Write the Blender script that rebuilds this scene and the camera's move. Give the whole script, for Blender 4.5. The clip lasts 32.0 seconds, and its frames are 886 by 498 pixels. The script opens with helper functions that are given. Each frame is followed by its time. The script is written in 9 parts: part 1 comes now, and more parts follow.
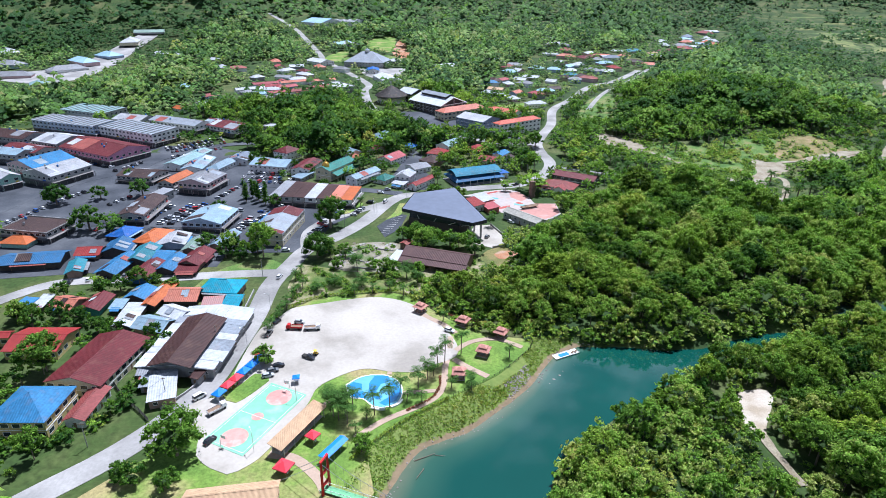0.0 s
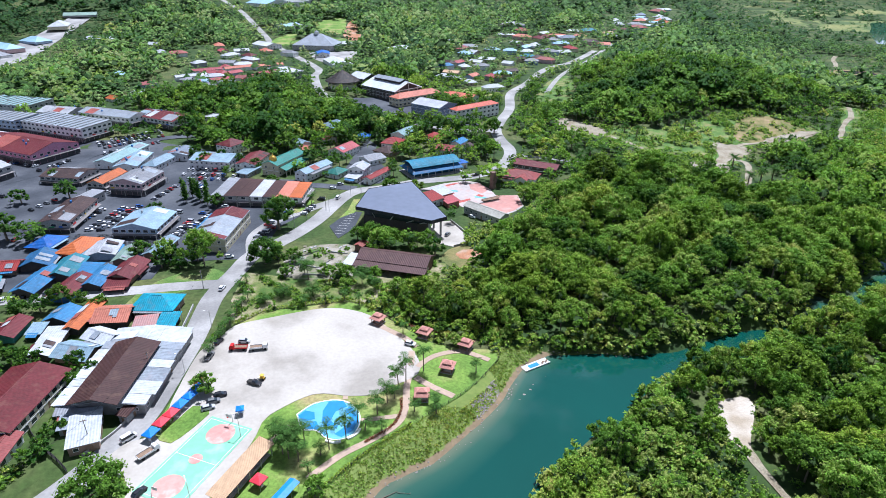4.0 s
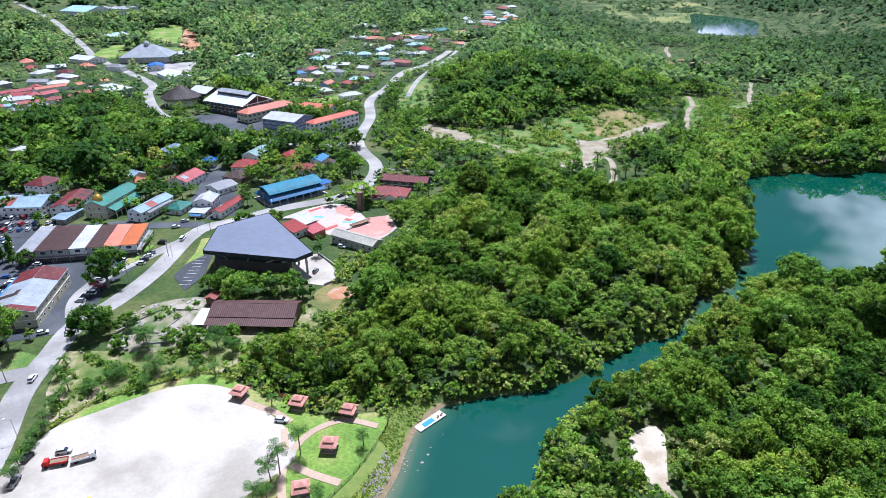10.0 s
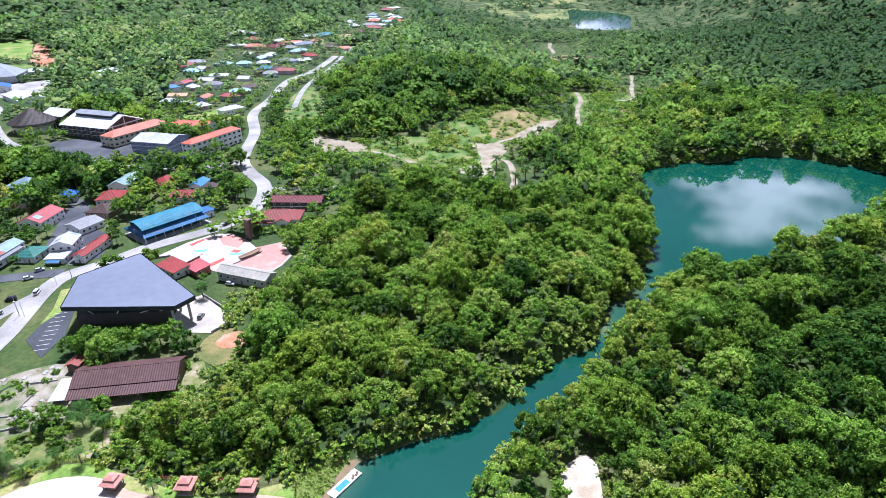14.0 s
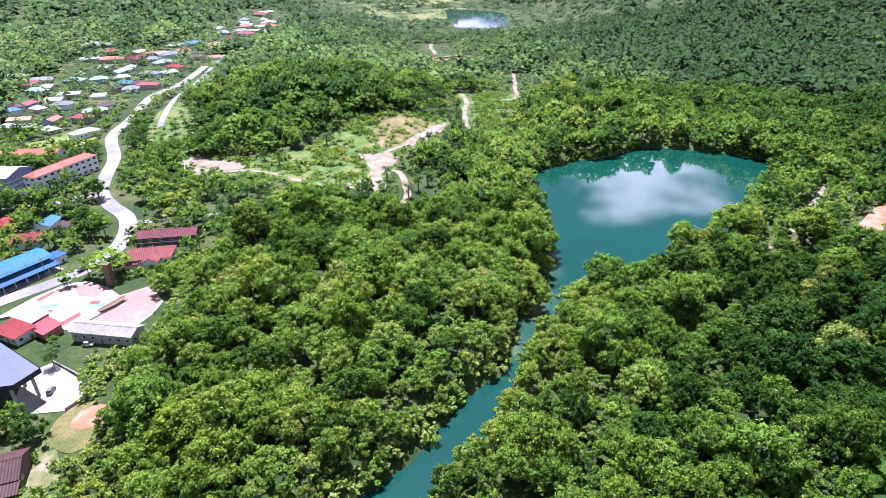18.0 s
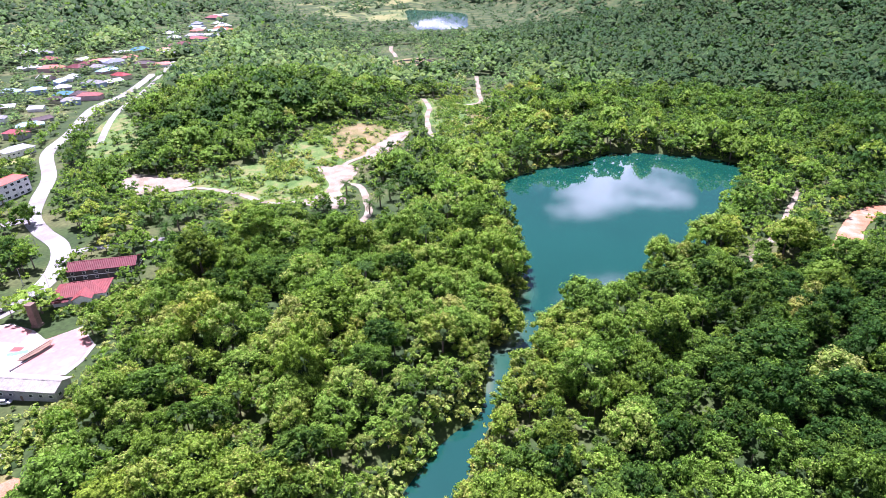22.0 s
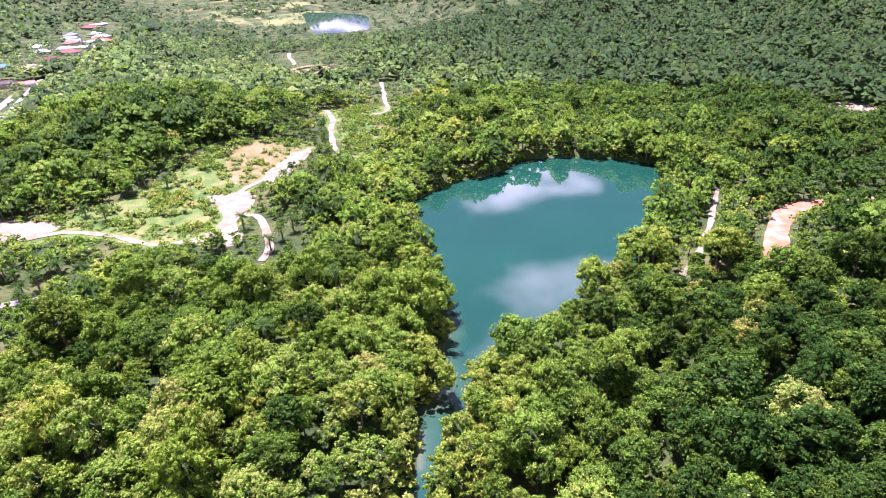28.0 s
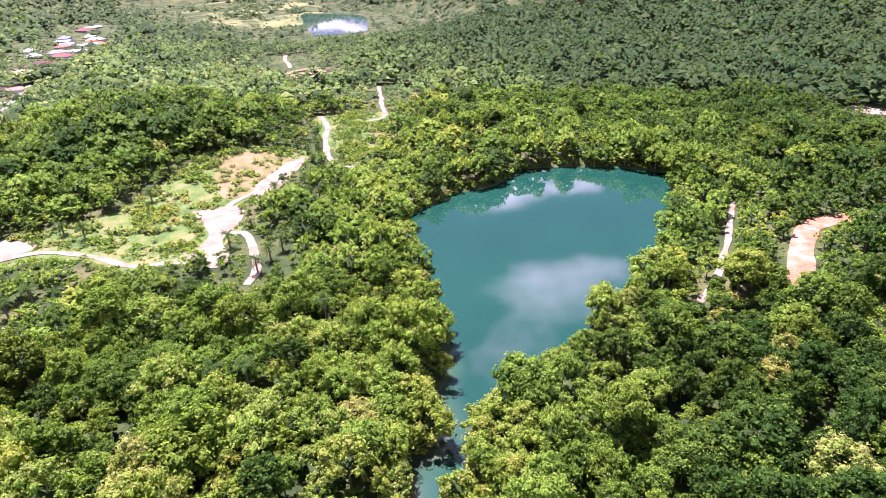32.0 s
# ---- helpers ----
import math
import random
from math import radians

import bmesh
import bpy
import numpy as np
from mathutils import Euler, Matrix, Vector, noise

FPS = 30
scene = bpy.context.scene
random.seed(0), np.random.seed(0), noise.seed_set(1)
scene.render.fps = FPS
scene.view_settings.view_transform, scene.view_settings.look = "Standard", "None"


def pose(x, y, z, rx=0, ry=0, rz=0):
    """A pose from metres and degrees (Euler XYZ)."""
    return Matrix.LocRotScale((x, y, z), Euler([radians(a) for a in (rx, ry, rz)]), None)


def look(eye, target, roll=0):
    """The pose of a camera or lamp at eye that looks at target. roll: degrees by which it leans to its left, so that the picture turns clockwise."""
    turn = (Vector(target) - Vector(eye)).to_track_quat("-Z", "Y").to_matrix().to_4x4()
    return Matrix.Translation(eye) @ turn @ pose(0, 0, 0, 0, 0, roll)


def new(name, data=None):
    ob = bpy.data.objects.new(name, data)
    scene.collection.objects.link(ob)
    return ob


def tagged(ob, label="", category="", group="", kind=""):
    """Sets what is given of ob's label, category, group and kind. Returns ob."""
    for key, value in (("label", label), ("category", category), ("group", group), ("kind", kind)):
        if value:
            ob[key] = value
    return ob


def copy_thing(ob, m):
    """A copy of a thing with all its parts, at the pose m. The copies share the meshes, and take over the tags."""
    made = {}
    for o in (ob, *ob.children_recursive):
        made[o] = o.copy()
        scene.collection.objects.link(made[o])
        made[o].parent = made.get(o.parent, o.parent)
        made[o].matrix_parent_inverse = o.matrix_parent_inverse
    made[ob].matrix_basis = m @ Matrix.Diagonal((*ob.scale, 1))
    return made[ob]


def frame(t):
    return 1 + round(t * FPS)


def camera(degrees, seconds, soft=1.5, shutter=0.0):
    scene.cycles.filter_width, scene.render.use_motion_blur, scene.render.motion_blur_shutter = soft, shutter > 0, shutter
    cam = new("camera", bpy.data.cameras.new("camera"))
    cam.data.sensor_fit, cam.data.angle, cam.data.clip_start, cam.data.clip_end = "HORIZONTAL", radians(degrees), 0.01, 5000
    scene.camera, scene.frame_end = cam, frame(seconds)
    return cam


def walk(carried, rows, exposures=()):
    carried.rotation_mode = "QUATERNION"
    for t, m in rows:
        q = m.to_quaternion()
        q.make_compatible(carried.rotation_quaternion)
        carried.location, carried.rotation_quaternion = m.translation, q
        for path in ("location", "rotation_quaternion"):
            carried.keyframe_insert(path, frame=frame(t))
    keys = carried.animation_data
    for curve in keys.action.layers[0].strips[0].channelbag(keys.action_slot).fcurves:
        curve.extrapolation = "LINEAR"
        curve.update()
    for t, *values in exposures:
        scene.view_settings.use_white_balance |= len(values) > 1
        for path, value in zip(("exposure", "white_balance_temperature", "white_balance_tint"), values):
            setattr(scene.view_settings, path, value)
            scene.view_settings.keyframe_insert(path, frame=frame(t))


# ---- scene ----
cam = camera(73.0, 32.0, soft=0.55)
PATH = [
    (0, (4.5, -12.326, 129.674), (4.493, -10.499, 128.86), 0.5),
    (0.5, (4.415, -9.552, 129.655), (4.427, -7.736, 128.817), 0.5),
    (1, (4.434, -6.845, 129.649), (4.463, -5.041, 128.788), 0.5),
    (1.5, (4.535, -4.185, 129.654), (4.58, -2.384, 128.786), 0.5),
    (2, (4.699, -1.554, 129.667), (4.759, 0.247, 128.799), 0.5),
    (2.5, (4.911, 1.06, 129.689), (4.989, 2.86, 128.821), 0.5),
    (4.5, (6.087, 11.491, 129.829), (6.238, 13.286, 128.961), 0.3),
    (5, (6.447, 14.107, 129.875), (6.638, 15.898, 129.006), 0.2),
    (5.5, (6.833, 16.726, 129.924), (7.072, 18.512, 129.055), 0.2),
    (6, (7.25, 19.347, 129.976), (7.535, 21.126, 129.107), 0.1),
    (6.5, (7.699, 21.966, 130.031), (8.028, 23.738, 129.162), 0.0),
    (7, (8.186, 24.58, 130.088), (8.559, 26.343, 129.22), -0.0),
    (7.5, (8.715, 27.186, 130.147), (9.134, 28.939, 129.28), -0.1),
    (8, (9.291, 29.78, 130.209), (9.756, 31.521, 129.342), -0.1),
    (8.5, (9.917, 32.358, 130.272), (10.427, 34.086, 129.405), -0.2),
    (9, (10.599, 34.916, 130.337), (11.12, 36.641, 129.47), -0.1),
    (9.5, (11.341, 37.453, 130.404), (11.862, 39.178, 129.536), -0.1),
    (10, (12.145, 39.964, 130.471), (12.672, 41.687, 129.603), -0.1),
    (10.5, (13.015, 42.449, 130.54), (13.559, 44.166, 129.672), -0.2),
    (11, (13.954, 44.904, 130.609), (14.516, 46.616, 129.741), -0.3),
    (11.5, (14.962, 47.329, 130.679), (15.553, 49.032, 129.811), -0.3),
    (12, (16.042, 49.724, 130.748), (16.677, 51.41, 129.881), -0.5),
    (12.5, (17.193, 52.086, 130.818), (17.875, 53.754, 129.95), -0.6),
    (13, (18.415, 54.418, 130.886), (19.144, 56.066, 130.019), -0.7),
    (13.5, (19.708, 56.719, 130.954), (20.481, 58.347, 130.086), -0.8),
    (14, (21.07, 58.991, 131.021), (21.886, 60.597, 130.152), -1.0),
    (14.5, (22.498, 61.234, 131.086), (23.355, 62.819, 130.217), -1.2),
    (16.5, (28.823, 69.96, 131.326), (29.833, 71.449, 130.454), -1.5),
    (17, (30.539, 72.089, 131.38), (31.585, 73.554, 130.506), -1.6),
    (17.5, (32.302, 74.201, 131.431), (33.379, 75.642, 130.557), -1.7),
    (18, (34.108, 76.298, 131.479), (35.202, 77.725, 130.604), -1.7),
    (18.5, (35.952, 78.38, 131.524), (37.06, 79.797, 130.649), -1.8),
    (19, (37.832, 80.45, 131.566), (38.939, 81.867, 130.691), -1.8),
    (19.5, (39.742, 82.507, 131.606), (40.848, 83.925, 130.731), -1.8),
    (20, (41.68, 84.553, 131.643), (42.789, 85.968, 130.767), -1.8),
    (20.5, (43.642, 86.587, 131.677), (44.763, 87.993, 130.802), -1.9),
    (21, (45.626, 88.609, 131.71), (46.76, 90.004, 130.834), -2.0),
    (21.5, (47.63, 90.618, 131.741), (48.782, 91.997, 130.864), -2.1),
    (22, (49.651, 92.612, 131.771), (50.826, 93.972, 130.892), -2.1),
    (22.5, (51.689, 94.589, 131.8), (52.888, 95.927, 130.92), -2.2),
    (23, (53.741, 96.548, 131.828), (54.963, 97.864, 130.947), -2.3),
    (23.5, (55.808, 98.486, 131.857), (57.051, 99.78, 130.974), -2.4),
    (24, (57.889, 100.399, 131.886), (59.154, 101.671, 131.002), -2.5),
    (24.5, (59.984, 102.285, 131.917), (61.271, 103.534, 131.031), -2.5),
    (25, (62.094, 104.141, 131.949), (63.39, 105.379, 131.062), -2.6),
    (25.5, (64.218, 105.963, 131.984), (65.515, 107.201, 131.097), -2.6),
    (27.5, (72.871, 112.877, 132.15), (74.222, 114.052, 131.259), -2.9),
    (28, (75.071, 114.508, 132.199), (76.427, 115.677, 131.308), -3.0),
    (28.5, (77.282, 116.104, 132.251), (78.638, 117.273, 131.359), -3.1),
    (29, (79.502, 117.668, 132.305), (80.857, 118.837, 131.413), -3.1),
    (29.5, (81.723, 119.21, 132.359), (83.078, 120.379, 131.466), -3.1),
    (30, (83.94, 120.738, 132.413), (85.293, 121.908, 131.52), -3.2),
    (30.5, (86.141, 122.266, 132.464), (87.494, 123.438, 131.571), -3.3),
    (31, (88.315, 123.813, 132.511), (89.668, 124.985, 131.617), -3.3),
    (31.5, (90.445, 125.402, 132.55), (91.797, 126.573, 131.657), -3.3),
    (32, (92.51, 127.058, 132.578), (93.862, 128.23, 131.685), -3.4),
]
walk(cam, [(t, look(eye, target, roll)) for t, eye, target, roll in PATH], exposures=((0.0, 0.78, 5280, 17), (9.0, 0.86, 5280, 18), (14.0, 1.08, 5320, 23), (19.0, 1.41, 5400, 38), (25.0, 1.65, 5600, 52), (32.0, 1.73, 5950, 62)))

# ---- world and sun ----
SUN_ELEVATION, SUN_AZIMUTH = radians(66), radians(24)     # azimuth from +y towards +x
world = bpy.data.worlds.new("sky")
scene.world = world
world.use_nodes = True
wn, wl = world.node_tree.nodes, world.node_tree.links
wn.clear()
sky = wn.new("ShaderNodeTexSky")
sky.sky_type, sky.sun_disc = "NISHITA", False
sky.sun_elevation, sky.sun_rotation = SUN_ELEVATION, SUN_AZIMUTH
sky.air_density, sky.dust_density, sky.ozone_density = 1.0, 1.2, 1.2
way = wn.new("ShaderNodeTexCoord")
split = wn.new("ShaderNodeSeparateXYZ")
wl.new(way.outputs["Generated"], split.inputs[0])
lift = wn.new("ShaderNodeMath")
lift.operation, lift.inputs[1].default_value = "MAXIMUM", 0.06
wl.new(split.outputs[2], lift.inputs[0])
flat = wn.new("ShaderNodeVectorMath")
flat.operation = "DIVIDE"
wl.new(way.outputs["Generated"], flat.inputs[0])
wl.new(lift.outputs[0], flat.inputs[1])
puffs = wn.new("ShaderNodeTexNoise")
puffs.inputs["Scale"].default_value, puffs.inputs["Detail"].default_value = 0.85, 8.0
puffs.inputs["Roughness"].default_value = 0.55
drift = wn.new("ShaderNodeVectorMath")
drift.operation, drift.inputs[1].default_value = "ADD", (0.25, 4.06, -0.18)
wl.new(flat.outputs[0], drift.inputs[0])
wl.new(drift.outputs[0], puffs.inputs["Vector"])
cover = wn.new("ShaderNodeValToRGB")
cover.color_ramp.elements[0].position, cover.color_ramp.elements[1].position = 0.545, 0.635
wl.new(puffs.outputs["Fac"], cover.inputs[0])
blend = wn.new("ShaderNodeMixRGB")
blend.inputs[2].default_value = (38.0, 38.5, 39.5, 1)
wl.new(cover.outputs[0], blend.inputs[0])
wl.new(sky.outputs[0], blend.inputs[1])
back = wn.new("ShaderNodeBackground")
back.inputs["Strength"].default_value = 0.028
wl.new(blend.outputs[0], back.inputs["Color"])
wl.new(back.outputs[0], wn.new("ShaderNodeOutputWorld").inputs[0])

sun = new("sun", bpy.data.lights.new("sun", "SUN"))
sun.data.energy, sun.data.angle, sun.data.color = 5.0, radians(0.6), (1.0, 0.95, 0.86)
sun.matrix_world = look((200 * math.sin(SUN_AZIMUTH), 200 * math.cos(SUN_AZIMUTH), 200 * math.tan(SUN_ELEVATION)), (0, 0, 0))


# ---- materials ----
def material(name, color, rough=0.7, vary=0.25, scale=1.5, metal=0.0, bump=0.2, ribs=0.0, rust=None, shift=0.08, coarse=0.12, world_space=False):
    """A painted or raw surface: fine grain, broad stains, a shift from object to object; ribs: the pitch of roof sheets in metres; rust: the colour of worn patches."""
    m = bpy.data.materials.new(name)
    m.use_nodes = True
    n, l = m.node_tree.nodes, m.node_tree.links
    p = n["Principled BSDF"]
    p.inputs["Roughness"].default_value, p.inputs["Metallic"].default_value = rough, metal
    p.inputs["Specular IOR Level"].default_value = 0.2 if rough > 0.4 else 0.5
    co = n.new("ShaderNodeNewGeometry") if world_space else n.new("ShaderNodeTexCoord")
    place = co.outputs["Position"] if world_space else co.outputs["Object"]
    fine, broad = n.new("ShaderNodeTexNoise"), n.new("ShaderNodeTexNoise")
    for tex, s in ((fine, scale), (broad, scale * coarse)):
        tex.inputs["Scale"].default_value, tex.inputs["Detail"].default_value = s, 6.0
        l.new(place, tex.inputs["Vector"])
    total = n.new("ShaderNodeMath")
    total.operation = "ADD"
    l.new(fine.outputs["Fac"], total.inputs[0])
    l.new(broad.outputs["Fac"], total.inputs[1])
    info = n.new("ShaderNodeObjectInfo")
    random_part = n.new("ShaderNodeMapRange")
    random_part.inputs["To Min"].default_value, random_part.inputs["To Max"].default_value = -shift, shift
    l.new(info.outputs["Random"], random_part.inputs["Value"])
    plus = n.new("ShaderNodeMath")
    plus.operation = "ADD"
    l.new(total.outputs[0], plus.inputs[0])
    l.new(random_part.outputs[0], plus.inputs[1])
    value = n.new("ShaderNodeMapRange")
    value.inputs["From Min"].default_value, value.inputs["From Max"].default_value = 0.6, 1.4
    value.inputs["To Min"].default_value, value.inputs["To Max"].default_value = 1.0 - vary, 1.0 + vary * 0.6
    l.new(plus.outputs[0], value.inputs["Value"])
    tint = n.new("ShaderNodeMixRGB")
    tint.blend_type, tint.inputs[0].default_value, tint.inputs[1].default_value = "MULTIPLY", 1.0, (*color, 1)
    l.new(value.outputs[0], tint.inputs[2])
    shade = tint.outputs[0]
    if rust:
        worn, ramp, mix = n.new("ShaderNodeTexNoise"), n.new("ShaderNodeValToRGB"), n.new("ShaderNodeMixRGB")
        worn.inputs["Scale"].default_value, worn.inputs["Detail"].default_value = scale * 0.35, 8.0
        ramp.color_ramp.elements[0].position, ramp.color_ramp.elements[1].position = 0.54, 0.72
        mix.inputs[2].default_value = (*rust, 1)
        l.new(place, worn.inputs["Vector"])
        l.new(worn.outputs["Fac"], ramp.inputs[0])
        l.new(ramp.outputs[0], mix.inputs[0])
        l.new(shade, mix.inputs[1])
        shade = mix.outputs[0]
    l.new(shade, p.inputs["Base Color"])
    dent = n.new("ShaderNodeBump")
    dent.inputs["Strength"].default_value, dent.inputs["Distance"].default_value = bump, 0.1
    l.new(fine.outputs["Fac"], dent.inputs["Height"])
    if ribs:
        wave = n.new("ShaderNodeTexWave")
        wave.bands_direction, wave.inputs["Scale"].default_value, wave.inputs["Distortion"].default_value = "X", 0.314 / ribs, 0.0
        l.new(place, wave.inputs["Vector"])
        ridge = n.new("ShaderNodeBump")
        ridge.inputs["Strength"].default_value, ridge.inputs["Distance"].default_value = 0.7, 0.12
        l.new(wave.outputs["Fac"], ridge.inputs["Height"])
        l.new(dent.outputs[0], ridge.inputs["Normal"])
        dent = ridge
    l.new(dent.outputs[0], p.inputs["Normal"])
    return m


def foliage(name, dark, light, dry, glow=0.3):
    """Leaves: the tone of each tree is stored on the mesh; each leaf clump shifts a little, and some light comes through."""
    m = bpy.data.materials.new(name)
    m.use_nodes = True
    n, l = m.node_tree.nodes, m.node_tree.links
    n.clear()
    tone, geo = n.new("ShaderNodeAttribute"), n.new("ShaderNodeNewGeometry")
    tone.attribute_name = "tone"
    mix, leaf = n.new("ShaderNodeValToRGB"), n.new("ShaderNodeMixRGB")
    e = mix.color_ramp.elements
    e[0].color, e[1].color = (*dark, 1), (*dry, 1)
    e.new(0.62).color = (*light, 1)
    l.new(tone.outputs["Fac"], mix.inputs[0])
    per = n.new("ShaderNodeMapRange")
    per.inputs["To Min"].default_value, per.inputs["To Max"].default_value = 0.8, 1.22
    l.new(geo.outputs["Random Per Island"], per.inputs["Value"])
    grain, speck, both_tones = n.new("ShaderNodeTexNoise"), n.new("ShaderNodeMapRange"), n.new("ShaderNodeMath")
    grain.inputs["Scale"].default_value, grain.inputs["Detail"].default_value = 2.5, 3.0
    l.new(geo.outputs["Position"], grain.inputs["Vector"])
    speck.inputs["From Min"].default_value, speck.inputs["From Max"].default_value = 0.34, 0.66
    speck.inputs["To Min"].default_value, speck.inputs["To Max"].default_value = 0.4, 1.62
    l.new(grain.outputs["Fac"], speck.inputs["Value"])
    both_tones.operation = "MULTIPLY"
    l.new(per.outputs[0], both_tones.inputs[0])
    l.new(speck.outputs[0], both_tones.inputs[1])
    twist = n.new("ShaderNodeBump")
    twist.inputs["Strength"].default_value, twist.inputs["Distance"].default_value = 0.9, 0.5
    l.new(grain.outputs["Fac"], twist.inputs["Height"])
    leaf.blend_type, leaf.inputs[0].default_value = "MULTIPLY", 1.0
    warmth, olive = n.new("ShaderNodeAttribute"), n.new("ShaderNodeMixRGB")
    warmth.attribute_name = "warm"
    olive.blend_type, olive.inputs[2].default_value = "MULTIPLY", (1.3, 1.03, 0.78, 1)
    l.new(warmth.outputs["Fac"], olive.inputs[0])
    l.new(mix.outputs[0], olive.inputs[1])
    l.new(olive.outputs[0], leaf.inputs[1])
    l.new(both_tones.outputs[0], leaf.inputs[2])
    front, through_leaf, both = n.new("ShaderNodeBsdfPrincipled"), n.new("ShaderNodeBsdfTranslucent"), n.new("ShaderNodeMixShader")
    front.inputs["Roughness"].default_value = 0.55
    front.inputs["Specular IOR Level"].default_value = 0.05
    l.new(leaf.outputs[0], front.inputs["Base Color"])
    l.new(twist.outputs[0], front.inputs["Normal"])
    warm = n.new("ShaderNodeMixRGB")
    warm.blend_type, warm.inputs[0].default_value, warm.inputs[2].default_value = "MULTIPLY", 1.0, (1.3, 1.5, 0.6, 1)
    l.new(leaf.outputs[0], warm.inputs[1])
    l.new(warm.outputs[0], through_leaf.inputs[0])
    both.inputs[0].default_value = glow
    l.new(front.outputs[0], both.inputs[1])
    l.new(through_leaf.outputs[0], both.inputs[2])
    l.new(both.outputs[0], n.new("ShaderNodeOutputMaterial").inputs[0])
    return m


def meadow(name, colors, scale, rough=0.9, bump=0.6, grit=0.27):
    """Open ground: three colours laid over one another by broad and fine noise, in world metres."""
    m = bpy.data.materials.new(name)
    m.use_nodes = True
    n, l = m.node_tree.nodes, m.node_tree.links
    p = n["Principled BSDF"]
    p.inputs["Roughness"].default_value = rough
    p.inputs["Specular IOR Level"].default_value = 0.2
    geo = n.new("ShaderNodeNewGeometry")
    broad, fine = n.new("ShaderNodeTexNoise"), n.new("ShaderNodeTexNoise")
    for tex, s, d in ((broad, scale, 8.0), (fine, scale * 18, 4.0)):
        tex.inputs["Scale"].default_value, tex.inputs["Detail"].default_value = s, d
        l.new(geo.outputs["Position"], tex.inputs["Vector"])
    ramp = n.new("ShaderNodeValToRGB")
    e = ramp.color_ramp.elements
    e[0].position, e[0].color, e[1].position, e[1].color = 0.36, (*colors[0], 1), 0.66, (*colors[2], 1)
    e.new(0.5).color = (*colors[1], 1)
    l.new(broad.outputs["Fac"], ramp.inputs[0])
    grain, mix = n.new("ShaderNodeMapRange"), n.new("ShaderNodeMixRGB")
    grain.inputs["From Min"].default_value, grain.inputs["From Max"].default_value = 0.3, 0.7
    grain.inputs["To Min"].default_value, grain.inputs["To Max"].default_value = 1.0 - grit, 1.0 + grit
    l.new(fine.outputs["Fac"], grain.inputs["Value"])
    mix.blend_type, mix.inputs[0].default_value = "MULTIPLY", 1.0
    l.new(ramp.outputs[0], mix.inputs[1])
    l.new(grain.outputs[0], mix.inputs[2])
    l.new(mix.outputs[0], p.inputs["Base Color"])
    dent = n.new("ShaderNodeBump")
    dent.inputs["Strength"].default_value, dent.inputs["Distance"].default_value = bump, 0.3
    l.new(fine.outputs["Fac"], dent.inputs["Height"])
    l.new(dent.outputs[0], p.inputs["Normal"])
    return m


def water_material(name, color):
    m = bpy.data.materials.new(name)
    m.use_nodes = True
    n, l = m.node_tree.nodes, m.node_tree.links
    p = n["Principled BSDF"]
    p.inputs["Roughness"].default_value, p.inputs["IOR"].default_value = 0.03, 1.62
    geo, silt, ramp = n.new("ShaderNodeNewGeometry"), n.new("ShaderNodeTexNoise"), n.new("ShaderNodeMixRGB")
    silt.inputs["Scale"].default_value, silt.inputs["Detail"].default_value = 0.02, 5.0
    l.new(geo.outputs["Position"], silt.inputs["Vector"])
    ramp.inputs[1].default_value, ramp.inputs[2].default_value = (*color, 1), (*[c * 1.5 for c in color], 1)
    l.new(silt.outputs["Fac"], ramp.inputs[0])
    deep, shoal, edge = n.new("ShaderNodeAttribute"), n.new("ShaderNodeMixRGB"), n.new("ShaderNodeValToRGB")
    deep.attribute_name = "depth"
    edge.color_ramp.elements[0].position, edge.color_ramp.elements[1].position = 0.0, 1.0
    edge.color_ramp.elements[0].color, edge.color_ramp.elements[1].color = (0.1, 0.072, 0.038, 1), (0, 0, 0, 1)
    edge.color_ramp.elements.new(0.35).color = (0.022, 0.028, 0.014, 1)
    basin, dim = n.new("ShaderNodeAttribute"), n.new("ShaderNodeMixRGB")
    basin.attribute_name = "basin"
    dim.blend_type, dim.inputs[2].default_value = "MULTIPLY", (0.7, 0.98, 0.84, 1)
    l.new(basin.outputs["Fac"], dim.inputs[0])
    l.new(ramp.outputs[0], dim.inputs[1])
    l.new(deep.outputs["Fac"], edge.inputs[0])
    shoal.blend_type, shoal.inputs[0].default_value = "ADD", 1.0
    l.new(dim.outputs[0], shoal.inputs[1])
    l.new(edge.outputs[0], shoal.inputs[2])
    l.new(shoal.outputs[0], p.inputs["Base Color"])
    ripple, dent = n.new("ShaderNodeTexNoise"), n.new("ShaderNodeBump")
    ripple.inputs["Scale"].default_value, ripple.inputs["Detail"].default_value = 0.8, 3.0
    l.new(geo.outputs["Position"], ripple.inputs["Vector"])
    dent.inputs["Strength"].default_value, dent.inputs["Distance"].default_value = 0.05, 0.1
    l.new(ripple.outputs["Fac"], dent.inputs["Height"])
    l.new(dent.outputs[0], p.inputs["Normal"])
    return m


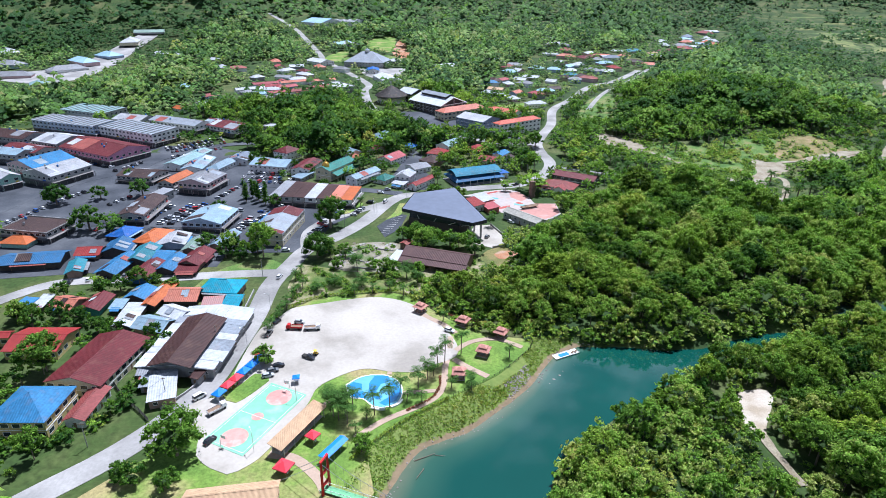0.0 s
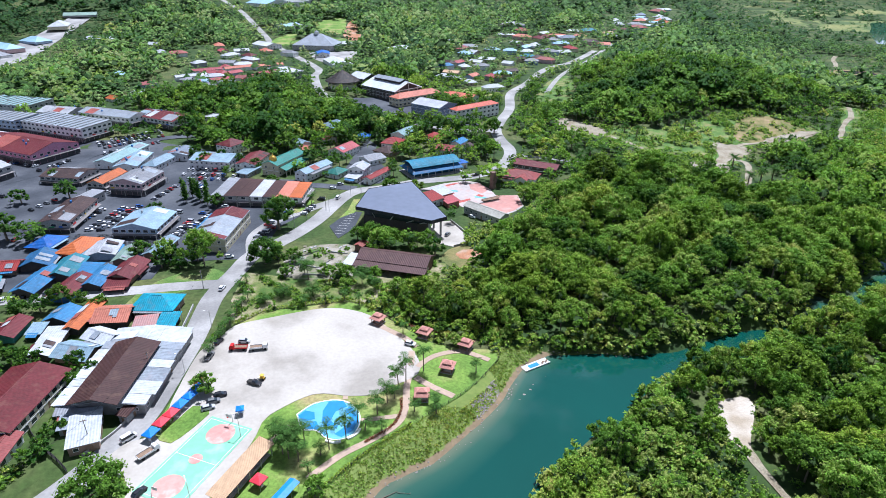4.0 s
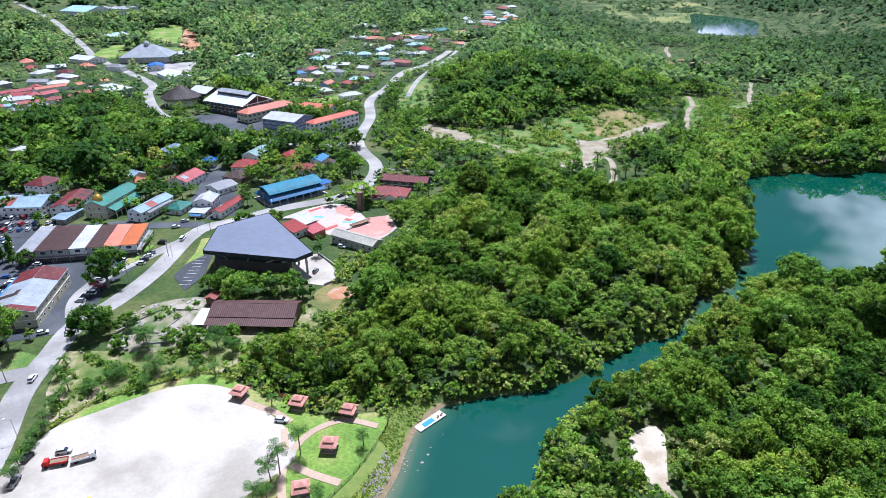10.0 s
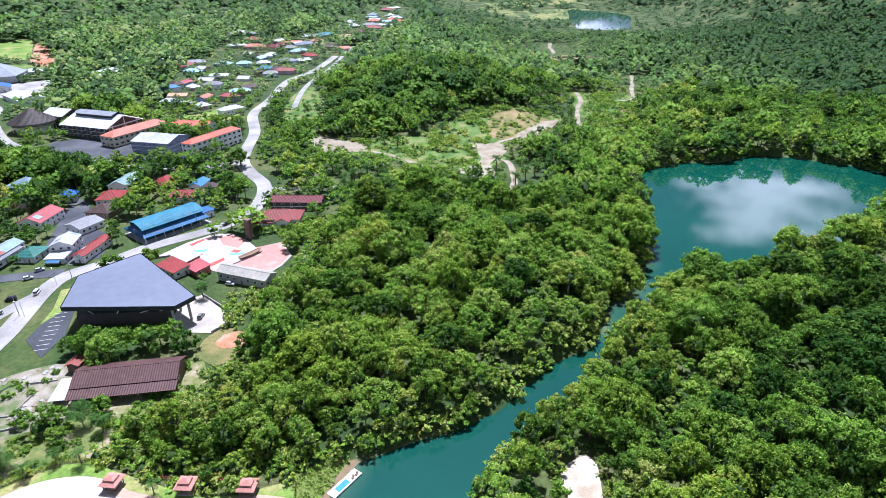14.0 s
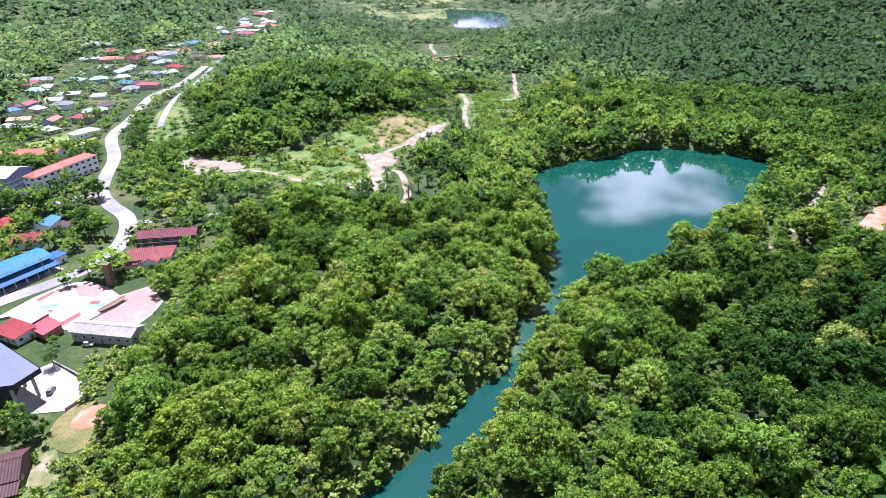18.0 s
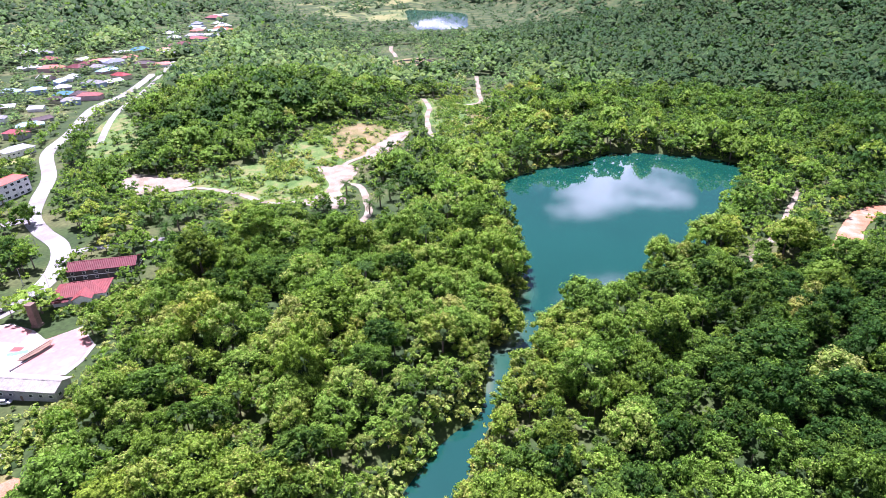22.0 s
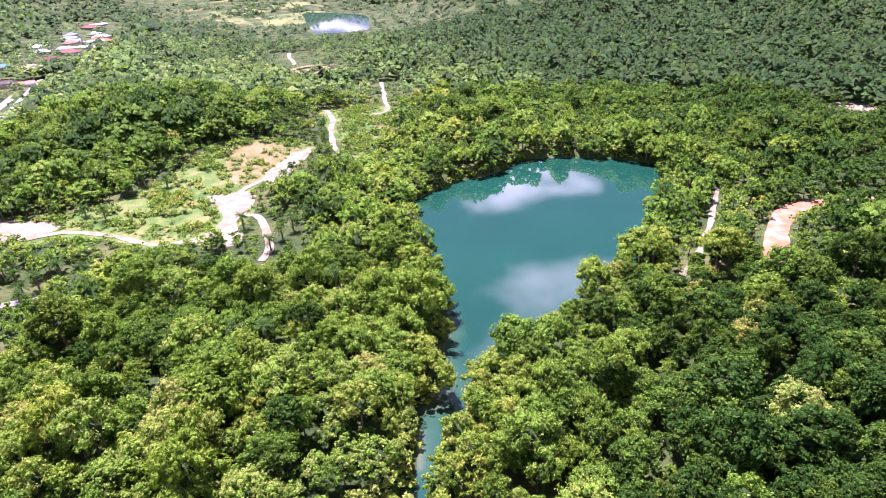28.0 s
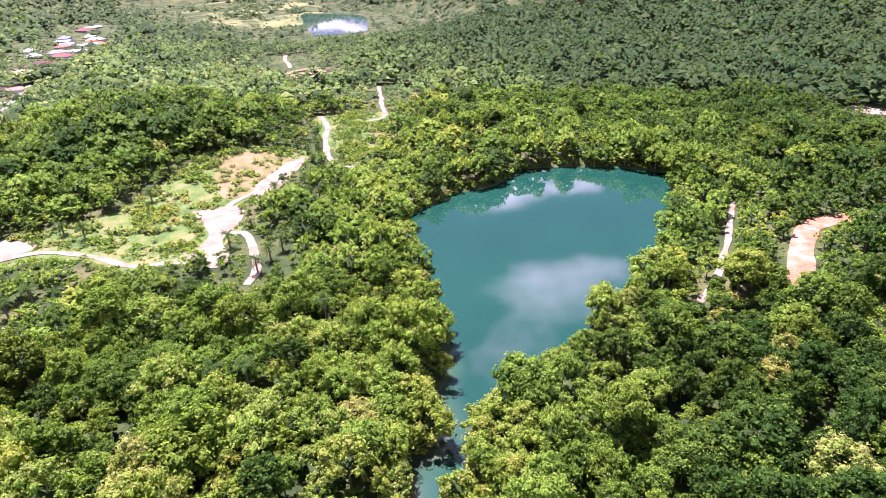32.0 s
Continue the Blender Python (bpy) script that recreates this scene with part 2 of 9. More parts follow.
ROOF = {}
for key, color in dict(red=(0.42, 0.045, 0.04), maroon=(0.2, 0.03, 0.035), rust=(0.26, 0.07, 0.05), blue=(0.07, 0.3, 0.6), bluedk=(0.05, 0.2, 0.42), bluebr=(0.03, 0.2, 0.7),
                       white=(0.72, 0.75, 0.78), brown=(0.08, 0.035, 0.03), browndk=(0.085, 0.05, 0.045), brownlt=(0.14, 0.07, 0.065), teal=(0.03, 0.42, 0.58), tealdk=(0.05, 0.3, 0.38),
                       teal2=(0.05, 0.3, 0.24), salmon=(0.8, 0.28, 0.18), salmonbr=(0.85, 0.2, 0.12), orange=(0.72, 0.19, 0.05), ltblue=(0.42, 0.6, 0.72), ltblue2=(0.5, 0.62, 0.7),
                       mint=(0.42, 0.6, 0.5), mintbl=(0.4, 0.62, 0.62), greyroof=(0.45, 0.47, 0.5), greyblue=(0.3, 0.36, 0.45), ltsteel=(0.48, 0.54, 0.6), redpink=(0.55, 0.12, 0.13),
                       cream=(0.7, 0.68, 0.58), pinkwhite=(0.72, 0.46, 0.43), bluehall=(0.06, 0.34, 0.5), redrust=(0.4, 0.1, 0.09), slate=(0.06, 0.07, 0.085), straw=(0.05, 0.04, 0.035),
                       tan=(0.72, 0.48, 0.28)).items():
    ROOF[key] = material("roof_sheet_" + key, tuple(c * (0.46 if min(color) > 0.3 else 0.52) for c in color), 0.6, 0.42, 1.0, 0.0, 0.15, ribs=0.8, rust=tuple(0.35 * c + d for c, d in zip(color, (0.05, 0.03, 0.02))), shift=0.16, coarse=0.12)
ROOF["pinkstripe"] = material("roof_sheet_patched", (0.3, 0.175, 0.16), 0.6, 0.2, 1.0, 0.0, 0.15, ribs=0.8, rust=(0.38, 0.12, 0.1))
# brighter copies for roofs outside the cloud shadow: sunlight put into the colour
ROOF["steelnew"] = material("roof_sheet_lit_steel", (0.46, 0.49, 0.52), 0.6, 0.3, 0.8, 0.0, 0.15, ribs=0.8, shift=0.12)
ROOF["ltbluenew"] = material("roof_sheet_lit_blue", (0.26, 0.4, 0.5), 0.6, 0.3, 0.8, 0.0, 0.15, ribs=0.8, shift=0.12)
ROOF["whitenew"] = material("roof_sheet_lit_white", (0.4, 0.42, 0.44), 0.6, 0.35, 0.8, 0.0, 0.15, ribs=0.8, shift=0.12)
ROOF["tan"] = material("roof_sheet_tan", (0.5, 0.34, 0.2), 0.6, 0.25, 0.6, 0.0, 0.1, ribs=0.3, rust=(0.4, 0.24, 0.14))
ROOF["slate_hall"] = material("roof_sheet_slate", (0.12, 0.14, 0.185), 0.45, 0.2, 0.3, 0.0, 0.05)
ROOF["rust"] = material("roof_sheet_rusted", (0.26, 0.07, 0.055), 0.6, 0.45, 1.2, 0.0, 0.2, ribs=1.0, rust=(0.2, 0.09, 0.07))
WALL = {}
for key, color in dict(yellow=(0.72, 0.58, 0.25), cream=(0.74, 0.68, 0.48), white=(0.76, 0.76, 0.74), grey=(0.4, 0.4, 0.4), rustwall=(0.36, 0.26, 0.2), concrete=(0.5, 0.5, 0.48), pink=(0.7, 0.5, 0.5),
                       pinkbr=(0.75, 0.36, 0.5), ltblue=(0.48, 0.6, 0.75), blue=(0.08, 0.2, 0.55), teal=(0.1, 0.35, 0.33), mint=(0.4, 0.65, 0.55), red=(0.5, 0.1, 0.06), bluewall=(0.03, 0.1, 0.18),
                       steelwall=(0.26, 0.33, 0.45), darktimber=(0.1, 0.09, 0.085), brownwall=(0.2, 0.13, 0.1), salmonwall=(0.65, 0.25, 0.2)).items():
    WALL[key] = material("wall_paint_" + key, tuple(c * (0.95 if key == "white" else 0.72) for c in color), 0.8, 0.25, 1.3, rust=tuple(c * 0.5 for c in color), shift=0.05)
LEAF = foliage("leaves_broad", (0.026, 0.074, 0.012), (0.158, 0.285, 0.034), (0.27, 0.3, 0.085), 0.33)
# far leaves: distance haze put into the colour as a bluer, duller green
LEAF_HAZE = foliage("leaves_hill_haze", (0.03, 0.074, 0.024), (0.135, 0.245, 0.062), (0.24, 0.28, 0.12), 0.33)
# shade inside the crowns, put into the colour of a solid core
LEAF_CORE = material("crown_shade", (0.03, 0.06, 0.014), 0.95, 0.3, 0.8)
BARK = material("bark_grey", (0.2, 0.16, 0.12), 0.9, 0.35, 3.0, bump=0.6)
FROND = foliage("fronds", (0.025, 0.066, 0.016), (0.064, 0.135, 0.026), (0.24, 0.19, 0.05), 0.25)
GROUND = meadow("forest_and_weed_ground", ((0.025, 0.05, 0.012), (0.042, 0.07, 0.016), (0.09, 0.1, 0.034)), 0.03)
LAWN = meadow("mown_grass", ((0.09, 0.165, 0.026), (0.135, 0.215, 0.036), (0.27, 0.23, 0.1)), 0.06, bump=0.3)
WEEDS = meadow("rank_weeds", ((0.055, 0.115, 0.022), (0.095, 0.16, 0.034), (0.18, 0.18, 0.065)), 0.1)
MARSH = meadow("yellow_marsh_grass", ((0.06, 0.1, 0.03), (0.12, 0.15, 0.045), (0.2, 0.2, 0.07)), 0.012)
SCRUB = meadow("dry_scrub", ((0.1, 0.115, 0.035), (0.17, 0.15, 0.055), (0.26, 0.19, 0.105)), 0.09)
SAND = meadow("pale_sand", ((0.19, 0.158, 0.105), (0.24, 0.21, 0.148), (0.275, 0.25, 0.19)), 0.12, bump=0.4)
LANDING_SAND = meadow("white_landing_sand", ((0.3, 0.25, 0.18), (0.38, 0.33, 0.26), (0.43, 0.385, 0.32)), 0.12, bump=0.3, grit=0.12)
RUIN_FLOOR = meadow("weeds_and_rubble", ((0.07, 0.12, 0.028), (0.19, 0.175, 0.12), (0.29, 0.265, 0.22)), 0.16)
GARDEN_SOIL = meadow("garden_grass_and_sand", ((0.06, 0.11, 0.02), (0.13, 0.15, 0.045), (0.3, 0.25, 0.17)), 0.13)
CLAY = meadow("orange_clay", ((0.27, 0.12, 0.06), (0.32, 0.16, 0.085), (0.33, 0.24, 0.17)), 0.12, bump=0.4)
ASPHALT = meadow("worn_asphalt", ((0.038, 0.043, 0.051), (0.056, 0.062, 0.072), (0.085, 0.091, 0.1)), 0.05, 0.85, 0.1, 0.12)
ROAD_PALE = meadow("dusty_road", ((0.19, 0.185, 0.175), (0.255, 0.248, 0.234), (0.32, 0.311, 0.294)), 0.06, 0.85, 0.1, 0.1)
PLAZA = meadow("pale_gravel", ((0.265, 0.243, 0.205), (0.36, 0.333, 0.287), (0.4, 0.373, 0.325)), 0.05, 0.9, 0.1, 0.06)
CONCRETE = material("concrete", (0.33, 0.325, 0.31), 0.85, 0.25, 1.0, bump=0.3, world_space=True)
LAKE_WATER = water_material("lake_water", (0.005, 0.043, 0.033))


def lay_over(mat, key, colors, scale):
    """Lays a second cover over a ground material where the mesh stores a share of it, with a ragged edge."""
    n, l = mat.node_tree.nodes, mat.node_tree.links
    base = n["Principled BSDF"].inputs["Base Color"]
    under = base.links[0].from_socket
    share, geo, patch, edge, ramp, mix = n.new("ShaderNodeAttribute"), n.new("ShaderNodeNewGeometry"), n.new("ShaderNodeTexNoise"), n.new("ShaderNodeMapRange"), n.new("ShaderNodeMixRGB"), n.new("ShaderNodeMixRGB")
    share.attribute_name = key
    patch.inputs["Scale"].default_value, patch.inputs["Detail"].default_value = scale, 6.0
    l.new(geo.outputs["Position"], patch.inputs["Vector"])
    total = n.new("ShaderNodeMath")
    total.operation = "ADD"
    l.new(share.outputs["Fac"], total.inputs[0])
    l.new(patch.outputs["Fac"], total.inputs[1])
    edge.inputs["From Min"].default_value, edge.inputs["From Max"].default_value = 0.9, 1.1
    l.new(total.outputs[0], edge.inputs["Value"])
    ramp.inputs[1].default_value, ramp.inputs[2].default_value = (*colors[0], 1), (*colors[1], 1)
    l.new(patch.outputs["Fac"], ramp.inputs[0])
    l.new(edge.outputs[0], mix.inputs[0])
    l.new(under, mix.inputs[1])
    l.new(ramp.outputs[0], mix.inputs[2])
    l.new(mix.outputs[0], base)


lay_over(GROUND, "bank", ((0.07, 0.13, 0.022), (0.2, 0.23, 0.06)), 0.35)
lay_over(GROUND, "shore", ((0.13, 0.1, 0.06), (0.26, 0.19, 0.11)), 0.5)


# ---- plan: outlines in metres ----
WATER = [(-40, 0), (-30, 40), (-20, 80), (-11, 110), (-7, 121), (-2, 129), (13, 137), (24, 148), (34, 159), (40, 169), (45, 177.5), (56, 186), (75, 186), (91, 184), (107, 186),
         (117, 191), (129, 195), (139, 198), (152, 198), (164, 205), (172, 213), (180, 224), (187, 218), (198, 225), (207, 234), (222, 240), (230, 248), (255, 272), (284, 311),
         (313, 343), (353, 342), (377, 330), (416, 328), (431, 312), (447, 281), (453, 248), (421, 236), (362, 216), (309, 204)]
WATER += [(294, 207), (269, 208), (247, 208), (231, 209), (216, 210), (203, 213), (197, 212), (189, 207), (181, 204), (170, 201), (155, 194), (142, 187), (127, 179), (113, 176),
          (101, 173), (88, 166), (78, 158), (74, 149), (64, 147), (54, 138), (43, 130), (37, 120), (31, 103), (22, 70), (10, 40), (0, 0)]
FAR_LAKE = [(840, 1060), (870, 1020), (919, 1005), (991, 1075), (1137, 1245), (1150, 1420), (1120, 1450), (1030, 1330), (945, 1220)]
ROADS = {   # centre line, width
    "main": ([(-118, 88), (-104, 105), (-91, 120), (-81, 137), (-75.5, 155), (-74, 175), (-73, 200), (-74, 228), (-70, 250), (-66, 268), (-54, 284), (-42, 307), (-31, 340), (-22, 353), (-6, 358), (15, 368), (49, 376), (68, 391),
              (79, 412), (84, 435), (81, 459), (81, 485), (90, 515), (103, 551), (114, 607), (140, 650), (177, 730), (217, 775), (276, 869)], 9.0),
    "loop": ([(-31, 340), (-42, 330), (-50, 322), (-62, 310), (-70, 290), (-66, 268)], 7.0),
    "east": ([(81, 425), (98, 417), (118, 408), (133, 398)], 5.0),
    "valley": ([(147, 597), (184, 680), (243, 788), (326, 941)], 5.0),
    "church": ([(81, 485), (51, 486), (11, 512), (-10, 534), (-67, 603), (-91, 699), (-91, 740), (-122, 810), (-176, 918), (-212, 1020), (-280, 1182), (-351, 1270)], 9.0),
    "town": ([(-262, 300), (-256, 345), (-242, 378), (-221, 406), (-213, 437), (-178, 473), (-140, 480)], 10.0),
    "stalls": ([(-190, 203), (-172, 226), (-141, 232), (-121, 234), (-95, 238), (-74, 240)], 7.5),
    "mosque": ([(-135, 374), (-90, 369), (-50, 364), (-24, 357)], 8.0),
    "hill": ([(-560, 1400), (-591, 1453), (-705, 1764), (-818, 2097)], 14.0),
}
PLAZA_EDGE = [(-63, 198), (-60, 206), (-48, 211), (-27, 217), (-12, 213), (-2, 202), (8, 185), (9, 173), (-1, 166), (-4, 163), (-13, 162.5), (-25, 164), (-37, 155), (-39, 149), (-40, 143), (-46.5, 124), (-50.4, 117.5),
              (-55.6, 113.8), (-61, 116), (-66.9, 120.9), (-69, 129), (-71.5, 133), (-76, 135), (-78.5, 141), (-76, 145.5), (-70, 147.5), (-65.5, 151), (-65.5, 155), (-68.5, 159), (-69, 170), (-68, 190)]
PARK = [(-60, 206), (-51, 216), (-20, 222), (-12, 219), (14, 191), (23, 187), (37, 185), (37, 179), (24, 162), (6, 148), (-4, 140), (-12, 131), (-18, 124), (-14, 108), (-22, 84), (-45, 70), (-85, 70), (-100, 95), (-84, 116), (-72, 130), (-70, 150), (-68, 190)]
BANK = [(-18, 124), (-12, 131), (-4, 140), (6, 148), (24, 162), (37, 179), (37, 185), (54, 190), (54, 182), (44, 174), (36, 161), (24, 149), (12, 138), (-3, 130), (-9, 120), (-13, 110), (-24, 104)]
GARDEN = [(-66, 226), (-61, 206), (-50, 217), (-20, 223), (-12, 220), (-4, 226), (14, 236), (24, 240), (24, 258), (14, 262), (-16, 242), (-40, 242), (-52, 246), (-66, 250)]
TOWN = [(-400, 90), (-400, 560), (-170, 560), (-120, 470), (-60, 420), (-20, 400), (60, 470), (95, 470), (98, 400), (122, 380), (118, 350), (84, 310), (60, 300), (40, 280), (22, 262), (20, 240), (-10, 236), (-50, 240), (-66, 225), (-68, 190), (-72, 130), (-84, 116), (-110, 90)]
CAR_PARKS = {
    "centre": [(-250, 290), (-160, 290), (-100, 262), (-64, 264), (-60, 300), (-45, 325), (-60, 375), (-110, 380), (-110, 430), (-190, 470), (-250, 470), (-330, 520), (-380, 480), (-380, 330)],
    "stalls": [(-230, 225), (-172, 236), (-105, 246), (-105, 300), (-160, 296), (-230, 300)],
    "homes": [(-34, 392), (-22, 364), (-8, 366), (-4, 392), (-16, 420), (-14, 450), (-22, 466), (-28, 436)],
    "north_yards": [(-590, 765), (-535, 735), (-470, 715), (-452, 770), (-460, 860), (-478, 960), (-488, 1090), (-516, 1090), (-516, 950), (-510, 870), (-524, 815)],
    "school": [(-50, 560), (0, 530), (30, 500), (70, 500), (60, 530), (30, 570), (0, 600), (-40, 600)],
}
CLEARED = {
    "scrub_west": [(142, 470), (150, 505), (172, 488), (215, 480), (262, 500), (300, 520), (345, 488), (345, 465), (300, 446), (262, 430), (246, 402), (222, 390), (200, 396), (184, 408), (176, 440)],
    "scrub_dry": [(296, 509), (325, 501), (334, 472), (300, 450), (278, 440), (266, 446), (269, 463)],
    "scrub_dry_east": [(426, 490), (454, 478), (412, 446), (396, 452)],
    "scrub_middle": [(350, 426), (372, 480), (415, 545), (440, 540), (470, 505), (440, 470), (400, 440)],
    "grass_valley": [(128, 560), (142, 610), (170, 660), (185, 660), (176, 600), (170, 530), (140, 530)],
    "clay_yard": [(22, 258), (26, 267), (35, 271), (40, 261), (36, 251), (27, 248)],
    "ruin": [(-52, 248), (-50, 262), (-40, 276), (-20, 276), (-14, 262), (-18, 244), (-40, 242)],
    "verge": [(-108, 222), (-104, 240), (-92, 252), (-80, 254), (-72, 244), (-84, 236)],
    "field_far": [(-140, 905), (-160, 950), (-90, 985), (-20, 965), (-20, 915), (-60, 900)],
    "wetland": [(880, 1330), (1000, 1950), (1300, 2050), (1250, 1500), (1140, 1420), (960, 1250)],
}
SANDS = {
    "fork": [(242, 446), (264, 430), (248, 408), (231, 398), (224, 380), (213, 372), (203, 390), (203, 398), (218, 400), (232, 412)],
    "landing": [(101, 151), (107, 154), (114, 154), (114, 150), (109, 142), (105, 136), (103, 132), (101, 131), (100, 134), (98.5, 138), (100, 145)],
    "west_end": [(135, 512), (146, 516), (170, 480), (166, 470), (148, 473), (134, 482)],
    "east_end": [(289, 451), (327, 468), (338, 466), (330, 456), (290, 432), (276, 433)],
}
TRACKS = {
    "west": ([(147, 472), (168, 463), (182, 438), (189, 411), (202, 398), (217, 394), (232, 403), (246, 420), (260, 436), (282, 442), (321, 456), (340, 467)], 3.8),
    "spur": ([(236, 405), (243, 397), (240, 386), (231, 369), (222, 354), (211, 346)], 4.2),
    "middle": ([(356, 420), (347, 428), (346, 440), (358, 462), (384, 494), (402, 512), (418, 540)], 4.2),
    "upper": ([(438, 500), (452, 499), (466, 510), (485, 532), (513, 562), (551, 602)], 4.2),
    "remote": ([(585, 800), (599, 820), (624, 862), (653, 899)], 5.5),
    "east": ([(288, 181), (308, 180), (331, 182), (365, 189), (415, 201)], 2.7),
    "clay": ([(326, 152), (352, 157), (374, 160), (396, 160), (414, 150), (430, 134), (470, 100)], 9.5),
    "clay_middle": ([(322, 151), (352, 157), (374, 160), (396, 160), (414, 150), (430, 134), (474, 96)], 6.2),
    "landing": ([(112, 155), (107, 147), (103, 138), (102, 129), (102.5, 121), (104, 112)], 2.2),
}


def smooth(a, b, v):
    q = np.clip((np.asarray(v, float) - a) / (b - a), 0, 1)
    return q * q * (3 - 2 * q)


def inside(outline, x, y):
    """Which of the places lie inside an outline."""
    x, y = np.asarray(x, float), np.asarray(y, float)
    hit = np.zeros(x.shape, bool)
    for (ax, ay), (bx, by) in zip(outline, outline[1:] + outline[:1]):
        if ay != by:
            hit ^= ((ay > y) != (by > y)) & (x < (bx - ax) * (y - ay) / (by - ay) + ax)
    return hit


def near_line(line, x, y, closed=False):
    """The distance of the places from a line."""
    x, y = np.asarray(x, float), np.asarray(y, float)
    best = np.full(x.shape, 1e9)
    for (ax, ay), (bx, by) in zip(line, line[1:] + (line[:1] if closed else [])):
        ux, uy = bx - ax, by - ay
        q = np.clip(((x - ax) * ux + (y - ay) * uy) / (ux * ux + uy * uy + 1e-9), 0, 1)
        best = np.minimum(best, np.hypot(x - ax - q * ux, y - ay - q * uy))
    return best


HILLS = [(300, 620, 22, 120, 95), (-900, 1650, 260, 520, 420), (-350, 2300, 240, 800, 500), (400, 2700, 200, 700, 500), (1720, 800, 300, 400, 330), (1850, 250, 220, 560, 420),
         (1500, 2700, 260, 700, 500), (2300, 1700, 70, 700, 700), (330, 130, 8, 90, 60), (130, 260, 5, 70, 50)]      # x, y, height, half-widths


def terrain(x, y):
    """The height of the ground."""
    x, y = np.asarray(x, float), np.asarray(y, float)
    land = 4.0 + 0.03 * np.clip(y - 430, 0, 1500) * (1 - smooth(150, 420, x - 0.15 * y))
    for hx, hy, tall, rx, ry in HILLS:
        land = land + tall * np.exp(-((x - hx) / rx) ** 2 - ((y - hy) / ry) ** 2)
    for shore, reach in ((WATER, 9.0),):
        off = near_line(shore, x, y, True) * np.where(inside(shore, x, y), -1, 1)
        land = np.where(off < reach, np.where(off < 0, np.maximum(-3.0, off * 0.4), (land - 0.0) * smooth(0, reach, off) * 1.0 + 0.25 * (1 - smooth(0, reach, off)) * np.clip(off, 0, 1)), land)
    basin = near_line(FAR_LAKE, x, y, True) * np.where(inside(FAR_LAKE, x, y), 0, 1)
    return np.where(basin < 220, 2.5 + (land - 2.5) * smooth(90, 220, basin), land)


def ground_at(x, y):
    return float(terrain(np.array([x]), np.array([y]))[0])


# ---- mesh building ----
from mathutils.geometry import delaunay_2d_cdt


class Shape:
    """Collects faces for one mesh."""

    def __init__(self):
        self.v, self.f = [], []

    def add(self, points, faces):
        k = len(self.v)
        self.v += [tuple(p) for p in points]
        self.f += [tuple(k + i for i in face) for face in faces]
        return self

    def box(self, x0, y0, z0, x1, y1, z1):
        p = [(x, y, z) for z in (z0, z1) for y in (y0, y1) for x in (x0, x1)]
        return self.add(p, [(0, 2, 3, 1), (4, 5, 7, 6), (0, 1, 5, 4), (1, 3, 7, 5), (3, 2, 6, 7), (2, 0, 4, 6)])

    def beam(self, a, b, r, r2=None, n=6):
        """A round bar from a to b."""
        a, b = Vector(a), Vector(b)
        q = (b - a).to_track_quat("Z", "Y")
        p = [c + q @ Vector((s * math.cos(6.2832 * i / n), s * math.sin(6.2832 * i / n), 0)) for c, s in ((a, r), (b, r if r2 is None else r2)) for i in range(n)]
        return self.add(p, [(i, (i + 1) % n, n + (i + 1) % n, n + i) for i in range(n)] + [tuple(range(n))[::-1], tuple(range(n, 2 * n))])

    def prism(self, outline, z0, z1):
        n = len(outline)
        p = [(x, y, z) for z in (z0, z1) for x, y in outline]
        area = sum(a[0] * b[1] - b[0] * a[1] for a, b in zip(outline, outline[1:] + outline[:1]))
        top, low = tuple(range(n, 2 * n)), tuple(range(n))[::-1]
        sides = [(i, (i + 1) % n, n + (i + 1) % n, n + i) for i in range(n)]
        if area < 0:
            top, low, sides = top[::-1], low[::-1], [s[::-1] for s in sides]
        return self.add(p, [top, low] + sides)

    def lathe(self, rings, n=16):
        """rings: radius and height, from below."""
        k = len(rings)
        p = [(r * math.cos(6.2832 * i / n), r * math.sin(6.2832 * i / n), z) for r, z in rings for i in range(n)]
        return self.add(p, [(j * n + i, j * n + (i + 1) % n, (j + 1) * n + (i + 1) % n, (j + 1) * n + i) for j in range(k - 1) for i in range(n)] + [tuple(range(n))[::-1], tuple(range((k - 1) * n, k * n))])

    def profile(self, section, x0, x1):
        """A closed section in y and z, drawn out along x."""
        n = len(section)
        p = [(x, y, z) for x in (x0, x1) for y, z in section]
        return self.add(p, [tuple(range(n))[::-1], tuple(range(n, 2 * n))] + [(i, (i + 1) % n, n + (i + 1) % n, n + i) for i in range(n)])

    def mesh(self, name, mat, smooth_faces=False):
        me = bpy.data.meshes.new(name)
        me.from_pydata(self.v, [], self.f)
        me.materials.append(mat)
        if smooth_faces:
            me.polygons.foreach_set("use_smooth", [True] * len(me.polygons))
        me.update()
        return me


def fix_normals(me):
    bm = bmesh.new()
    bm.from_mesh(me)
    bmesh.ops.recalc_face_normals(bm, faces=bm.faces)
    bm.to_mesh(me)
    bm.free()
    return me


def part(name, shape, mat, parent, label="", m=None, smooth_faces=False):
    """One mesh object under a thing or under a part."""
    me = shape.mesh(name, mat, smooth_faces) if isinstance(shape, Shape) else shape
    ob = new(name, me)
    ob.parent = parent
    if m is not None:
        ob.matrix_basis = m
    return tagged(ob, label)


def thing(name, m, label, category, group="", kind=""):
    ob = new(name)
    ob.matrix_basis = m
    ob.empty_display_size = 0.3
    return tagged(ob, label, category, group, kind)


